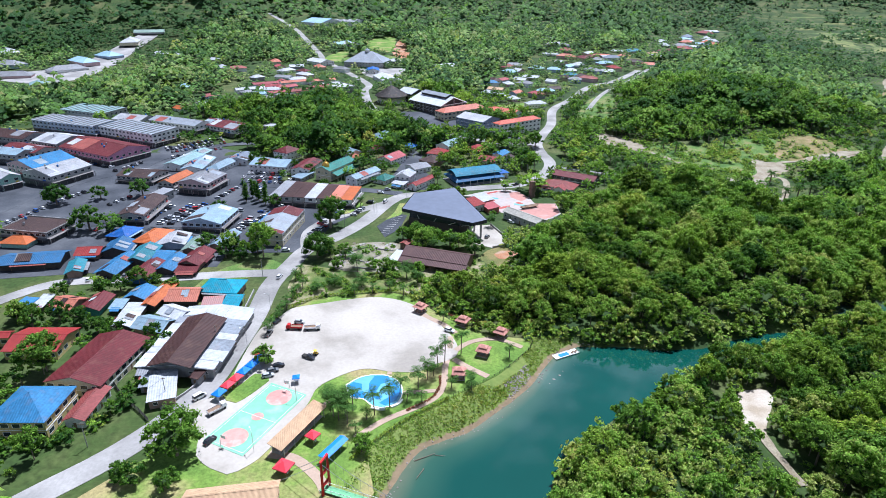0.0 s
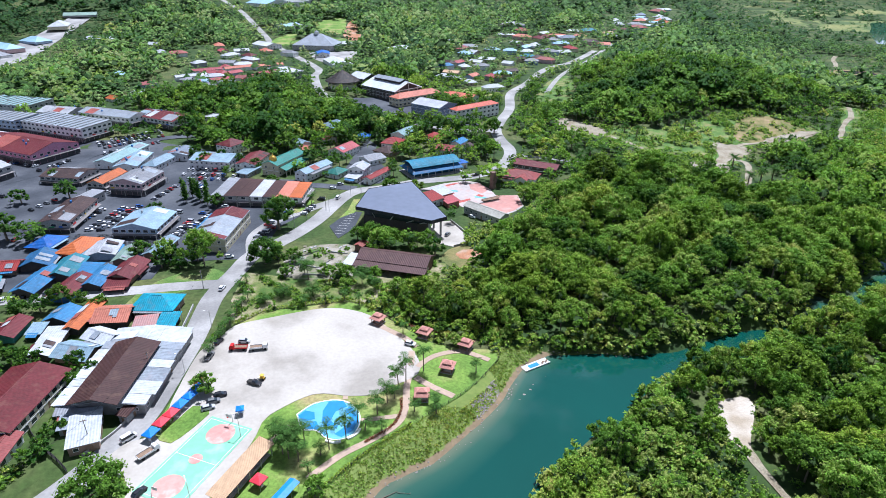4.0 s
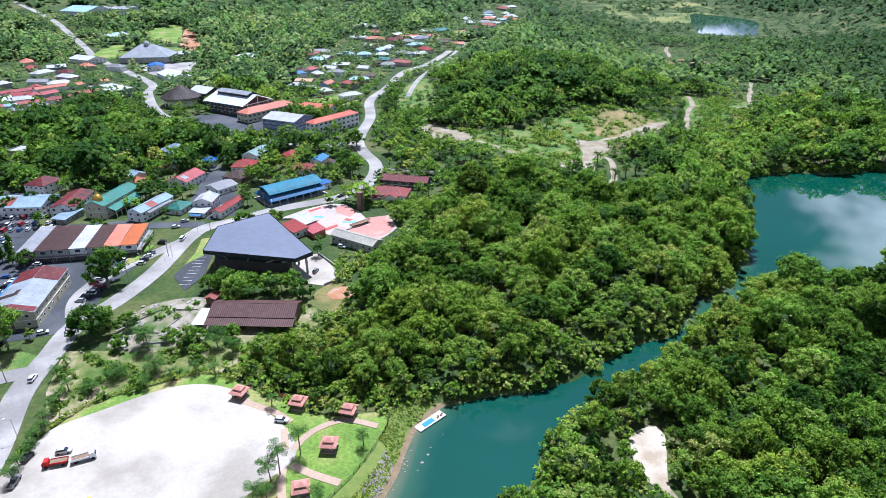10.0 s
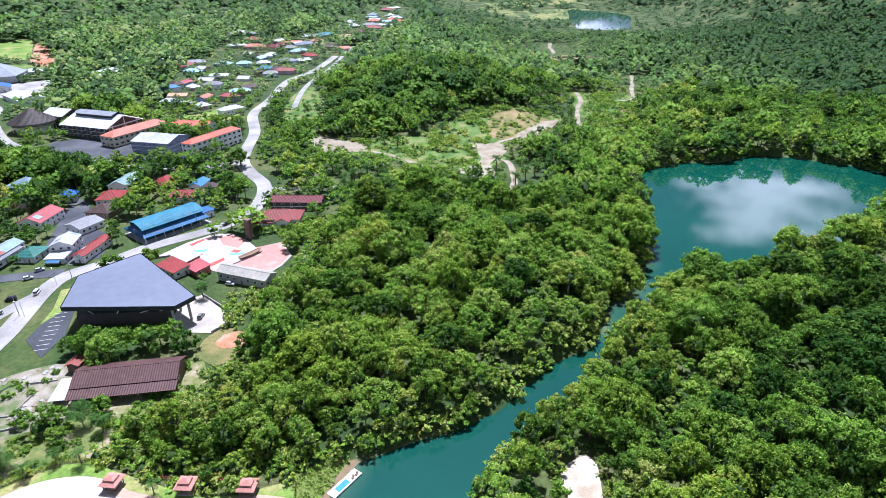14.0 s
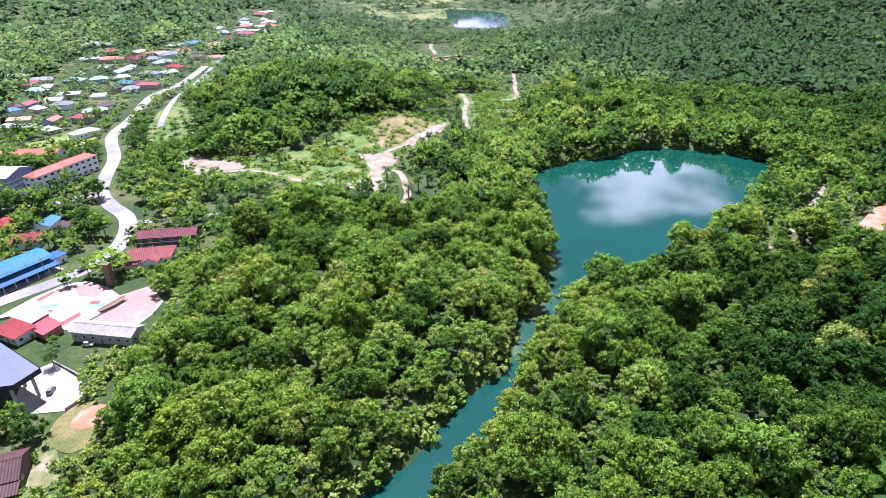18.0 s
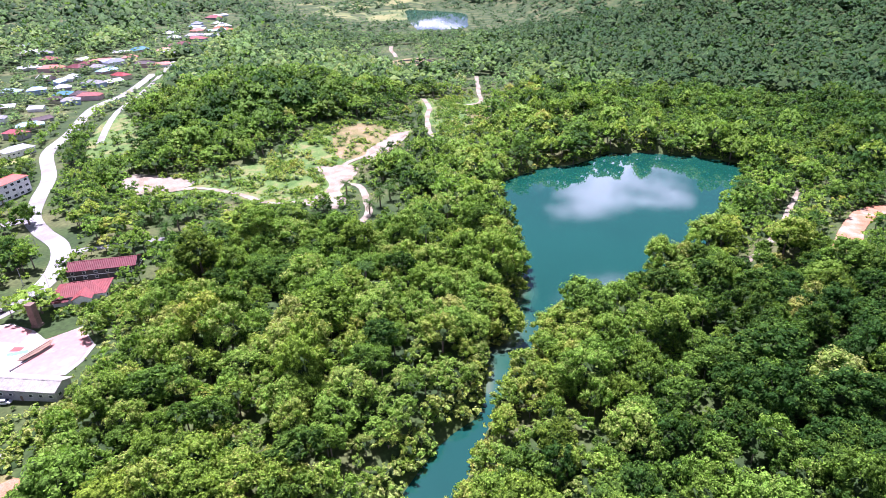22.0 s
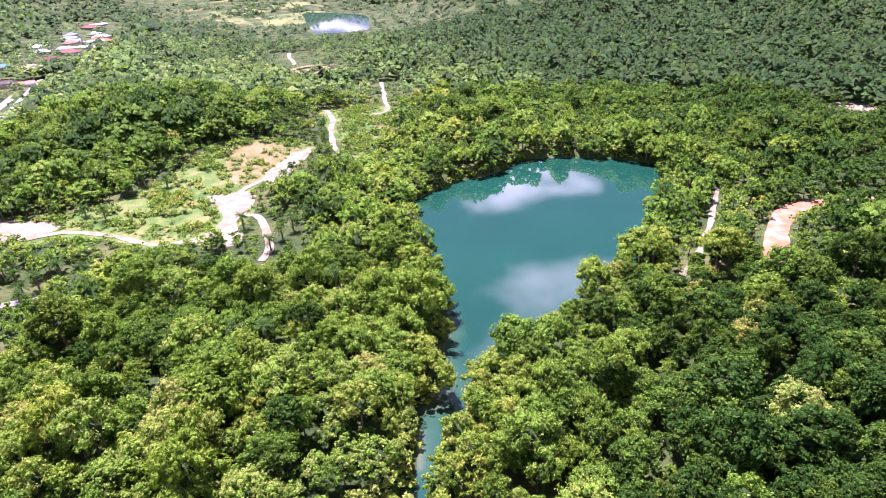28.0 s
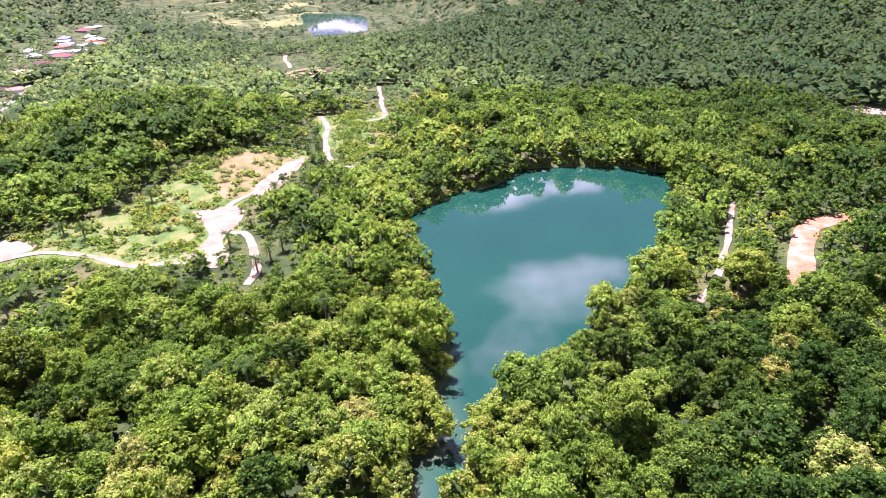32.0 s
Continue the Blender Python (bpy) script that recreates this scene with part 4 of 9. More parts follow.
def vines(x, y):
    """Low bright growth smothered by vines, on the tongue of land by the landing and here and there on the slopes."""
    spots = np.exp(-((x - 74) / 26) ** 2 - ((y - 118) / 26) ** 2) + 0.4 * np.exp(-((x - 175) / 22) ** 2 - ((y - 118) / 18) ** 2) + 0.8 * np.exp(-((x - 20) / 24) ** 2 - ((y - 232) / 14) ** 2) + 0.4 * np.exp(-((x - 215) / 22) ** 2 - ((y - 170) / 16) ** 2)
    return np.clip(spots * 1.3, 0, 1)


def tones(x, y, rng_):
    """Broad drifts of lighter and darker trees; south-east shade is put into the tone too."""
    drift = np.array([noise.noise(Vector((a * 0.012, b * 0.012, 0.3))) for a, b in zip(x, y)])
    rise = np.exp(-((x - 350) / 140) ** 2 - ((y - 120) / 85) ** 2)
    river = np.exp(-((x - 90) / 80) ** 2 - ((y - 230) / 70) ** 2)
    # rise and the dip beside it put the slope's deep shade into the tone
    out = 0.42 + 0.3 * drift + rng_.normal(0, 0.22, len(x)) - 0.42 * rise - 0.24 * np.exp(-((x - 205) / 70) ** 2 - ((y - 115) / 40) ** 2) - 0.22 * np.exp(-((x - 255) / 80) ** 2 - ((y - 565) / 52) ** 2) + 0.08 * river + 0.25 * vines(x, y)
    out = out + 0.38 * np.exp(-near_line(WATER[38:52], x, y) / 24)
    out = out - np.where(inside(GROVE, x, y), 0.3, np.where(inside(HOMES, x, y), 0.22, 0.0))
    return np.where(rng_.uniform(0, 1, len(x)) < 0.02, 0.9, np.clip(out, 0.0, 0.7))


def low_growth(x, y):
    """How much lower the growth stays just below the open tracks, clearings and the far lake."""
    keep = np.ones(len(x))
    here = flight_gap(x, y)
    lines = [(resample(TRACKS[k][0], 5.0), 36.0, 0.16) for k in ("west", "spur")] + [(resample(TRACKS["clay"][0], 5.0), 25.0, 0.36), (resample(TRACKS["east"][0], 5.0), 12.0, 0.38)] + [(resample(TRACKS[k][0], 6.0), 55.0, 0.35) for k in ("middle", "upper")]
    lines += [(resample(CLEARED["scrub_west"] + CLEARED["scrub_west"][:1], 6.0), 30.0, 0.35), (resample(ROADS["valley"][0], 8.0), 45.0, 0.35), (resample(ROADS["main"][0][20:], 8.0), 40.0, 0.4), (resample(ROADS["church"][0][3:], 10.0), 50.0, 0.4), (resample(FAR_LAKE, 15.0), 300.0, 0.2), (resample(CLEARED["wetland"], 20.0), 150.0, 0.3), (resample(TRACKS["remote"][0], 12.0), 120.0, 0.12), (np.array([(636, 160), (646, 168)]), 60.0, 0.1), (np.array([(555, 725), (580, 715), (570, 745)]), 90.0, 0.1)]
    lines.append((resample(CAR_PARKS["north_yards"], 18.0), 75.0, 0.3))
    lines += [(np.array([(x, y)]), 45.0, 0.4) for x, y, _ in FAR_NORTH + FAR_WEST]
    lines.append((resample(SANDS["landing"], 4.0), 12.0, 0.5))
    lines += [(np.array(p), 70.0, 0.25) for p in ([(-160, 908), (-150, 930), (-180, 930)], [(-90, 1020), (-120, 1044), (-70, 970)], [(-83, 775), (-56, 806), (-106, 809)], [(-94, 863), (-125, 870)])] + [(np.array([(60, 605), (90, 602)]), 30.0, 0.25)]
    lines.append((resample([(30, 268), (38, 278), (34, 290), (36, 308), (50, 298), (60, 304), (70, 318)], 4.0), 30.0, 0.16))
    for pts_, reach, least in lines:
        for px, py in pts_:
            d = np.hypot(x - px, y - py)
            ahead = here < flight_gap(np.array([px]), np.array([py]))[0] + 2
            keep = np.where(ahead & (d < reach), np.minimum(keep, least + (1 - least) * d / reach), keep)
    return np.minimum(keep, 1 - 0.5 * vines(x, y))


def plant_woods():
    rng_ = np.random.RandomState(21)
    for name, label, keys, gap, d0, d1, half, spread, box in (
            ("near_forest", "dense broadleaf rainforest canopy by the river", ("near_small", "near", "near_large"), 6.4, 0, 235, 4.3, 0.4, (-200, 420, 40, 440)),
            ("lakeside_forest", "dense green forest round the lake", ("mid_small", "mid", "mid_large", "mid_huge"), 7.0, 235, 560, 4.7, 0.38, (-420, 720, 60, 720)),
            ("back_forest", "green forest beyond the lake and the town", ("far",), 11.5, 560, 1150, 7.4, 0.36, (-900, 1300, 60, 1300)),
            ("hill_forest", "distant hill forest toned for cloud shadow and haze", ("remote",), 31.0, 1150, 2550, 17.5, 0.3, (-2400, 3000, 60, 3100))):
        leaf = LEAF_HAZE if name in ("back_forest", "hill_forest") else LEAF
        x, y = grid_places(*box, gap, rng_)
        d = flight_gap(x, y)
        ok = (d >= d0) & (d < d1) & seen_side(x, y)
        x, y = x[ok], y[ok]
        ok = clear_of(x, y)
        town = inside(TOWN, x, y) | inside(SUBURB, x, y) | inside(TERRACES, x, y) | inside(VALLEY_END, x, y)
        ok &= ~town | (rng_.uniform(0, 1, len(x)) < np.where(inside(GROVE, x, y) & ~inside(SCHOOL_FRONT, x, y), 0.75, np.where(inside(JUNCTION, x, y) | inside(SCHOOL_FRONT, x, y), 0.0, np.where(inside(HOMES, x, y), 0.75, np.where(inside(TOWN, x, y), 0.38, 0.6)))))
        ok &= ~inside(CLEARED["grass_valley"], x, y) | (rng_.uniform(0, 1, len(x)) < 0.3)
        ok &= ~inside(CLEARED["wetland"], x, y) | (np.array([noise.noise(Vector((a * 0.008, b * 0.008, 4.0))) for a, b in zip(x, y)]) > 0.0)
        x, y = x[ok], y[ok]
        size = half * np.exp(rng_.normal(0, spread, len(x)).clip(-0.7, 0.75)) * np.where(inside(HOMES, x, y), 0.9, np.where(inside(TOWN, x, y), 0.76, np.where(inside(SUBURB, x, y) | inside(TERRACES, x, y) | inside(VALLEY_END, x, y) | inside(CLEARED["grass_valley"], x, y), 0.62, 1.0))) * (1.0 + 0.35 * np.array([noise.noise(Vector((a * 0.03, b * 0.03, 7.0))) for a, b in zip(x, y)])) * low_growth(x, y)
        size = size * np.where(inside(GROVE, x, y), 1.35, 1.0)
        tall_stand = np.exp(-((x - 255) / 75) ** 2 - ((y - 565) / 48) ** 2)
        size = size * (1 + 0.75 * tall_stand)
        size = np.where((x > 45) & (y > 180), np.minimum(size, 2.0 + 0.2 * near_line(WATER[11:19], x, y)), size)
        size = np.where(x < 155, np.minimum(size, 2.4 + 0.32 * near_line(WATER[48:62], x, y)), size)
        size = np.minimum(size, 1.5 + 0.2 * near_line(PARK, x, y, True))
        size = np.minimum(size, 1.6 + 0.4 * near_line(SANDS["landing"], x, y, True))
        # tone factors put cloud shadow on the outer hills and haze between them
        wood(name, label, np.stack([x, y, size, tones(x, y, rng_) * (1 - 0.45 * smooth(480, 800, x)) * (1 - 0.75 * smooth(260, 480, x - 0.5 * y)) * np.where((x < -420) & (y > 900), 0.1, 1.0) * ((0.55 if name == "hill_forest" else 0.95) * (1 + 0.3 * (1 - smooth(150, 480, x))) if leaf is LEAF_HAZE else 1.0)], 1), keys, rng_, leaf=leaf)


    x, y = grid_places(-160, 430, -60, 92, 11.5, rng_)
    ok = clear_of(x, y) & (~seen_side(x, y) | (y < 84)) & ~inside(TOWN, x, y) & (near_line(PARK, x, y, True) > 6)
    x, y = x[ok], y[ok]
    wood("downstream_forest", "green forest along the river downstream", np.stack([x, y, 7.4 * np.exp(rng_.normal(0, 0.2, len(x)).clip(-0.5, 0.5)), tones(x, y, rng_)], 1), ("far",), rng_)

    # rank weeds on the river bank
    x, y = rng_.uniform(-25, 56, 26000), rng_.uniform(102, 192, 26000)
    ok = inside(BANK, x, y) & (near_line(WATER, x, y, True) > 2.2) & (near_line([(20, 160), (30, 171)], x, y) > 4.5)
    x, y = x[ok], y[ok]
    wood("bank_weeds", "rank bright-green weeds on the river bank", np.stack([x, y, 0.75 * rng_.uniform(0.4, 1.3, len(x)), np.clip(0.74 + rng_.normal(0, 0.12, len(x)), 0.45, 0.92)], 1), ("weed",), rng_, False)

    # leafy growth between the palms of the garden
    x, y = rng_.uniform(-66, 24, 2200), rng_.uniform(206, 262, 2200)
    ok = inside(GARDEN, x, y) & (near_line(GARDEN, x, y, True) > 1.5) & ~inside(CLEARED["ruin"], x, y)
    ok &= np.array([noise.noise(Vector((a * 0.12, b * 0.12, 5.0))) for a, b in zip(x, y)]) > 0.05
    for bx, by, hw, hd, turn in FOOTPRINTS:
        ok &= np.hypot(x - bx, y - by) > min(hw, hd) + 1.5
    x, y = x[ok], y[ok]
    wood("garden_growth", "leafy shrubs and ferns between the garden palms", np.stack([x, y, 1.3 * rng_.uniform(0.4, 1.2, len(x)), np.clip(0.5 + rng_.normal(0, 0.18, len(x)), 0.05, 0.9)], 1), ("shrub",), rng_)

    # low shrubs at the forest's foot, on the bank and in the clearings
    x, y = rng_.uniform(-130, 480, 44000), rng_.uniform(84, 560, 44000)
    ok = clear_of(x, y, 1.0, False) & seen_side(x, y)
    x, y = x[ok], y[ok]
    edge = np.minimum(near_line(WATER, x, y, True), near_line(PARK, x, y, True))
    for line, width in TRACKS.values():
        edge = np.minimum(edge, near_line(line, x, y) - width / 2)
    open_ground = inside(CLEARED["grass_valley"], x, y) | inside(CLEARED["scrub_west"], x, y) | inside(CLEARED["scrub_middle"], x, y)
    bank = inside(BANK, x, y)
    pick = (edge < 7) & ~bank & (rng_.uniform(0, 1, len(x)) < 0.7) | open_ground & (~inside(CLEARED["scrub_dry"], x, y) | (rng_.uniform(0, 1, len(x)) < 0.3)) & (np.array([noise.noise(Vector((a * 0.06, b * 0.06, 2.0))) for a, b in zip(x, y)]) + rng_.uniform(-0.35, 0.35, len(x)) > 0.0) | (vines(x, y) > 0.35) & (rng_.uniform(0, 1, len(x)) < 0.9) 
    pick |= (inside(ROUGH, x, y) | inside(SCHOOL_FENCE, x, y)) & (rng_.uniform(0, 1, len(x)) < 0.95)
    pick |= (near_line(PARK, x, y, True) < 18) & (y > 188) & (x > -5) & (rng_.uniform(0, 1, len(x)) < 0.85)
    x, y = x[pick], y[pick]
    beside = np.full(len(x), 1e3)
    for line, width in TRACKS.values():
        beside = np.minimum(beside, near_line(line, x, y) - width / 2)
    size = np.minimum(2.4 * rng_.uniform(0.45, 1.3, len(x)) * np.where(near_line(WATER, x, y, True) < 7, 1.25, 1.1), 0.3 + 0.2 * beside)
    wood("undergrowth", "low green shrubs and vines at the forest edge", np.stack([x, y, size, np.clip(tones(x, y, rng_) + np.where(inside(CLEARED["scrub_west"], x, y) | inside(ROUGH, x, y), 0.26, 0.17) - np.where(inside(SCHOOL_FENCE, x, y), 0.35, 0), 0, 0.85)], 1), ("shrub",), rng_)


SUBURB = [(30, 600), (20, 700), (100, 900), (180, 1080), (320, 1080), (300, 950), (200, 760), (120, 620)]
JUNCTION = [(-66, 262), (-66, 310), (-50, 345), (-40, 372), (10, 372), (10, 345), (-16, 330), (-24, 290), (-40, 270)]
VALLEY_END = [(300, 960), (300, 1100), (380, 1200), (480, 1400), (640, 1700), (760, 1700), (640, 1380), (480, 1150), (390, 980)]
TERRACES = [(-260, 640), (-280, 900), (-150, 900), (-110, 780), (-130, 660), (-180, 630)]
OPEN_FIELDS = [[(-182, 930), (-180, 970), (-160, 1022), (-150, 945), (-157, 908)], [(-149, 1107), (-98, 1190), (-57, 1000), (-57, 970), (-123, 1044)], [(56, 632), (100, 640), (100, 604), (72, 600)], [(-118, 858), (-86, 860), (-52, 868), (-56, 806), (-83, 775), (-106, 809)]]
ROUGH = [(30, 268), (41, 296), (62, 298), (76, 316), (78, 344), (66, 356), (70, 358), (96, 362), (118, 350), (84, 310), (60, 286), (45, 268)]
SCHOOL_FENCE = [(-128, 121), (-112, 122), (-97, 138), (-92, 148), (-97, 168), (-103, 180), (-108, 192), (-116, 190), (-104, 172), (-101, 152), (-110, 132), (-126, 128)]
SCHOOL_FRONT = [(0, 498), (20, 478), (72, 466), (100, 500), (112, 545), (96, 552), (84, 520), (60, 500), (20, 530)]
HOMES = [(-70, 405), (-20, 392), (-12, 372), (8, 372), (45, 402), (62, 405), (72, 430), (66, 470), (0, 470), (-60, 470)]
GROVE = [(-170, 470), (-120, 440), (-60, 440), (-50, 470), (0, 470), (60, 470), (60, 490), (0, 520), (-70, 590), (-130, 640), (-190, 600)]

# ---- buildings: x, y, length, width, turn, eaves height, roof, walls, roof kind ----
SCHOOL_BLOCKS = [
    (-144.3, 175.3, 20.0, 16.5, 1.2, 4.0, "red", "yellow", "g"),
    (-115.5, 162.0, 20.3, 29.8, -5.7, 5.0, "maroon", "cream", "v"),
    (-122.2, 135.8, 17.8, 17.6, 1.0, 6.2, "blue", "yellow", "h"),
    (-108.1, 140.0, 7.1, 17.0, 1.0, 3.2, "redrust", "white", "g"),
    (-164.7, 177.8, 15.0, 5.2, 4.2, 4.0, "red", "yellow", "g"),
]
MARKET = [
    (-87.0, 179.1, 27.3, 42.7, -2.3, 4.0, "whitenew", "grey", "g"),
    (-87.9, 148.3, 8.9, 13.8, 19.5, 3.5, "whitenew", "rustwall", "s"),
    (-95.2, 152.3, 4.2, 6.2, 12, 2.7, "ltsteel", "grey", "s"),
    (-97.6, 157.2, 6.2, 3.8, 8, 3.0, "greyroof", "grey", "s"),
    (-90.3, 155.2, 8.0, 4.6, 6, 3.1, "ltsteel", "grey", "s"),
    (-79.0, 157.3, 4.1, 7.6, -16.9, 3.2, "brown", "grey", "s"),
]
STALLS_A = [
    (-92.5, 219.8, 15.0, 11.4, -4.5, 4.2, "teal", "white", "h"),
    (-84.5, 207.0, 6.5, 9.7, 1.3, 3.2, "teal", "grey", "s"),
    (-92.4, 205.8, 7.3, 8.7, 8.6, 3.2, "pinkstripe", "grey", "s"),
    (-106.1, 212.9, 11.7, 11.2, 1.3, 3.5, "salmon", "grey", "g"),
    (-117.5, 213.2, 6.0, 18.8, -3.2, 3.5, "orange", "grey", "g"),
    (-126.2, 214.1, 8.8, 9.6, -5.2, 3.2, "blue", "grey", "g"),
    (-103.8, 197.1, 10.9, 7.6, -25.2, 4.0, "whitenew", "white", "g"),
    (-109.0, 189.3, 12.2, 9.3, -14.4, 3.2, "ltblue", "white", "g"),
    (-122.2, 199.9, 7.4, 8.3, 1.3, 3.2, "whitenew", "white", "s"),
    (-130.7, 204.5, 5.1, 6.2, 1.3, 3.0, "ltblue", "grey", "s"),
    (-121.7, 191.4, 7.2, 8.7, 1.3, 3.2, "whitenew", "grey", "g"),
    (-140.2, 205.1, 8.0, 12.1, 1.3, 3.4, "maroon", "teal", "g"),
    (-151.8, 204.9, 9.6, 9.2, -12.8, 3.4, "salmon", "white", "g"),
    (-163.2, 206.1, 4.6, 8.8, 1.3, 3.2, "whitenew", "grey", "s"),
    (-169.4, 203.1, 5.7, 8.8, -8.1, 3.2, "blue", "grey", "s"),
]
STALLS_B = [
    (-133.7, 236.2, 8.9, 16.4, -5.9, 3.6, "maroon", "blue", "g"),
    (-125.5, 244.0, 8.1, 15.0, -2.8, 3.4, "blue", "grey", "g"),
    (-133.9, 251.8, 8.7, 9.6, -7.0, 3.2, "blue", "grey", "s"),
    (-143.6, 253.7, 10.1, 16.8, 1.5, 3.6, "tealdk", "grey", "g"),
    (-116.1, 250.5, 10.3, 15.8, -5.5, 3.4, "maroon", "rustwall", "g"),
    (-115.9, 239.2, 8.9, 8.0, 5.3, 3.0, "maroon", "grey", "s"),
    (-149.8, 242.2, 9.6, 19.2, -5.6, 3.4, "blue", "grey", "g"),
    (-168.1, 238.8, 6.8, 12.7, 21.6, 3.4, "tealdk", "white", "g"),
    (-171.0, 257.2, 10.6, 9.8, 5.1, 3.2, "red", "white", "g"),
    (-159.9, 262.8, 11.9, 13.2, 8.1, 3.2, "bluedk", "grey", "g"),
    (-148.3, 275.8, 10.6, 16.8, -10.4, 3.8, "orange", "red", "h"),
    (-135.9, 272.4, 12.3, 13.8, 8.3, 3.4, "white", "ltblue", "g"),
    (-122.8, 265.7, 7.8, 13.7, 1.5, 3.4, "mint", "white", "g"),
    (-110.2, 273.5, 7.7, 17.6, -9.2, 3.4, "ltblue", "white", "g"),
    (-166.7, 282.3, 10.7, 13.0, -10.8, 3.2, "bluebr", "grey", "h"),
    (-192.4, 246.8, 24.2, 12.5, 10.3, 4.0, "bluedk", "grey", "g"),
    (-214.7, 269.4, 13.7, 9.2, -4.5, 3.4, "orange", "mint", "h"),
]
SHOPS_A = [
    (-213.3, 283.2, 27.0, 18.9, -10.0, 7.0, "browndk", "concrete", "f"),
    (-171.9, 315.2, 15.6, 32.1, 1.7, 6.6, "browndk", "concrete", "g"),
    (-127.5, 301.6, 21.7, 22.7, -5.0, 6.0, "ltblue", "ltblue", "g"),
    (-154.9, 363.8, 20.0, 23.1, -11.7, 9.0, "greyroof", "pink", "g"),
    (-175.8, 371.4, 10.3, 23.2, -11.6, 6.0, "orange", "concrete", "g"),
    (-202.8, 381.4, 25.3, 18.8, -12.7, 6.0, "browndk", "concrete", "g"),
    (-173.7, 339.1, 8.7, 17.9, -19.4, 5.5, "greyroof", "concrete", "s"),
    (-188.4, 424.4, 13.5, 41.6, -10.5, 5.5, "mintbl", "white", "g"),
    (-176.1, 411.6, 15.0, 30.1, 2.1, 4.5, "ltblue", "white", "g"),
    (-157.8, 409.4, 10.0, 25.5, -14.3, 4.5, "ltblue", "white", "h"),
    (-149.8, 427.8, 15.0, 18.3, -3.7, 5.0, "greyblue", "white", "g"),
    (-259.5, 440.3, 56.8, 33.6, -28.2, 9.0, "maroon", "pinkbr", "g"),
]
SHOPS_B = [
    (-322.8, 510.1, 72.5, 22.7, -20.1, 10.0, "ltsteel", "ltblue", "m"),
    (-256.5, 489.6, 68.7, 27.2, -26.2, 10.0, "ltsteel", "white", "m"),
    (-326.0, 551.0, 54.3, 26.8, -19.6, 11.0, "mintbl", "concrete", "m"),
    (-278.9, 531.6, 31.2, 23.4, -17.2, 8.0, "white", "concrete", "g"),
    (-233.7, 521.4, 56.9, 20.3, -25.2, 8.0, "ltsteel", "white", "g"),
    (-188.7, 514.5, 45.5, 24.7, -31.6, 7.0, "maroon", "white", "g"),
    (-304.7, 460.0, 29.7, 29.0, -23.6, 8.0, "white", "concrete", "g"),
    (-280.8, 396.5, 29.9, 31.0, -25.4, 9.0, "blue", "pink", "g"),
    (-260.0, 380.5, 28.1, 31.0, -22.0, 8.0, "white", "concrete", "g"),
    (-324.5, 424.7, 36.5, 17.0, -15.6, 8.0, "ltblue", "concrete", "g"),
    (-357.7, 475.2, 63.0, 23.5, -18.7, 8.0, "brown", "concrete", "g"),
    (-294.6, 369.9, 40.2, 12.7, -32.5, 8.0, "white", "mint", "g"),
    (-315.8, 436.6, 38.1, 19.2, -22.5, 7.0, "maroon", "concrete", "g"),
]
MIDTOWN_A = [
    (-73.4, 398.0, 12.5, 32.4, -25.0, 7.5, "teal2", "cream", "g"),
    (-86.2, 289.6, 18.0, 36.6, -5.6, 7.0, "ltsteel", "cream", "g"),
    (-119.9, 407.5, 29.0, 20.4, -13.8, 6.0, "ltblue", "white", "g"),
    (-95.3, 404.4, 14.2, 26.5, -10.3, 5.5, "maroon", "white", "g"),
    (-118.3, 440.5, 14.5, 16.2, -31.0, 6.0, "maroon", "white", "h"),
    (-94.6, 387.3, 9.3, 14.8, -27.0, 3.0, "ltblue", "grey", "s"),
    (-52.1, 383.5, 9.8, 27.0, -31.8, 5.5, "ltblue", "white", "g"),
    (-37.7, 382.4, 10.9, 13.0, -30.9, 3.2, "teal2", "white", "h"),
    (-22.9, 381.9, 11.2, 12.9, -17.2, 6.0, "white", "white", "g"),
    (-25.9, 372.5, 9.9, 9.1, -27.0, 3.0, "white", "white", "s"),
    (-11.3, 373.6, 6.4, 23.8, -32.3, 4.0, "red", "white", "g"),
    (-36.8, 428.9, 14.0, 20.4, -30.5, 5.0, "redpink", "white", "g"),
]
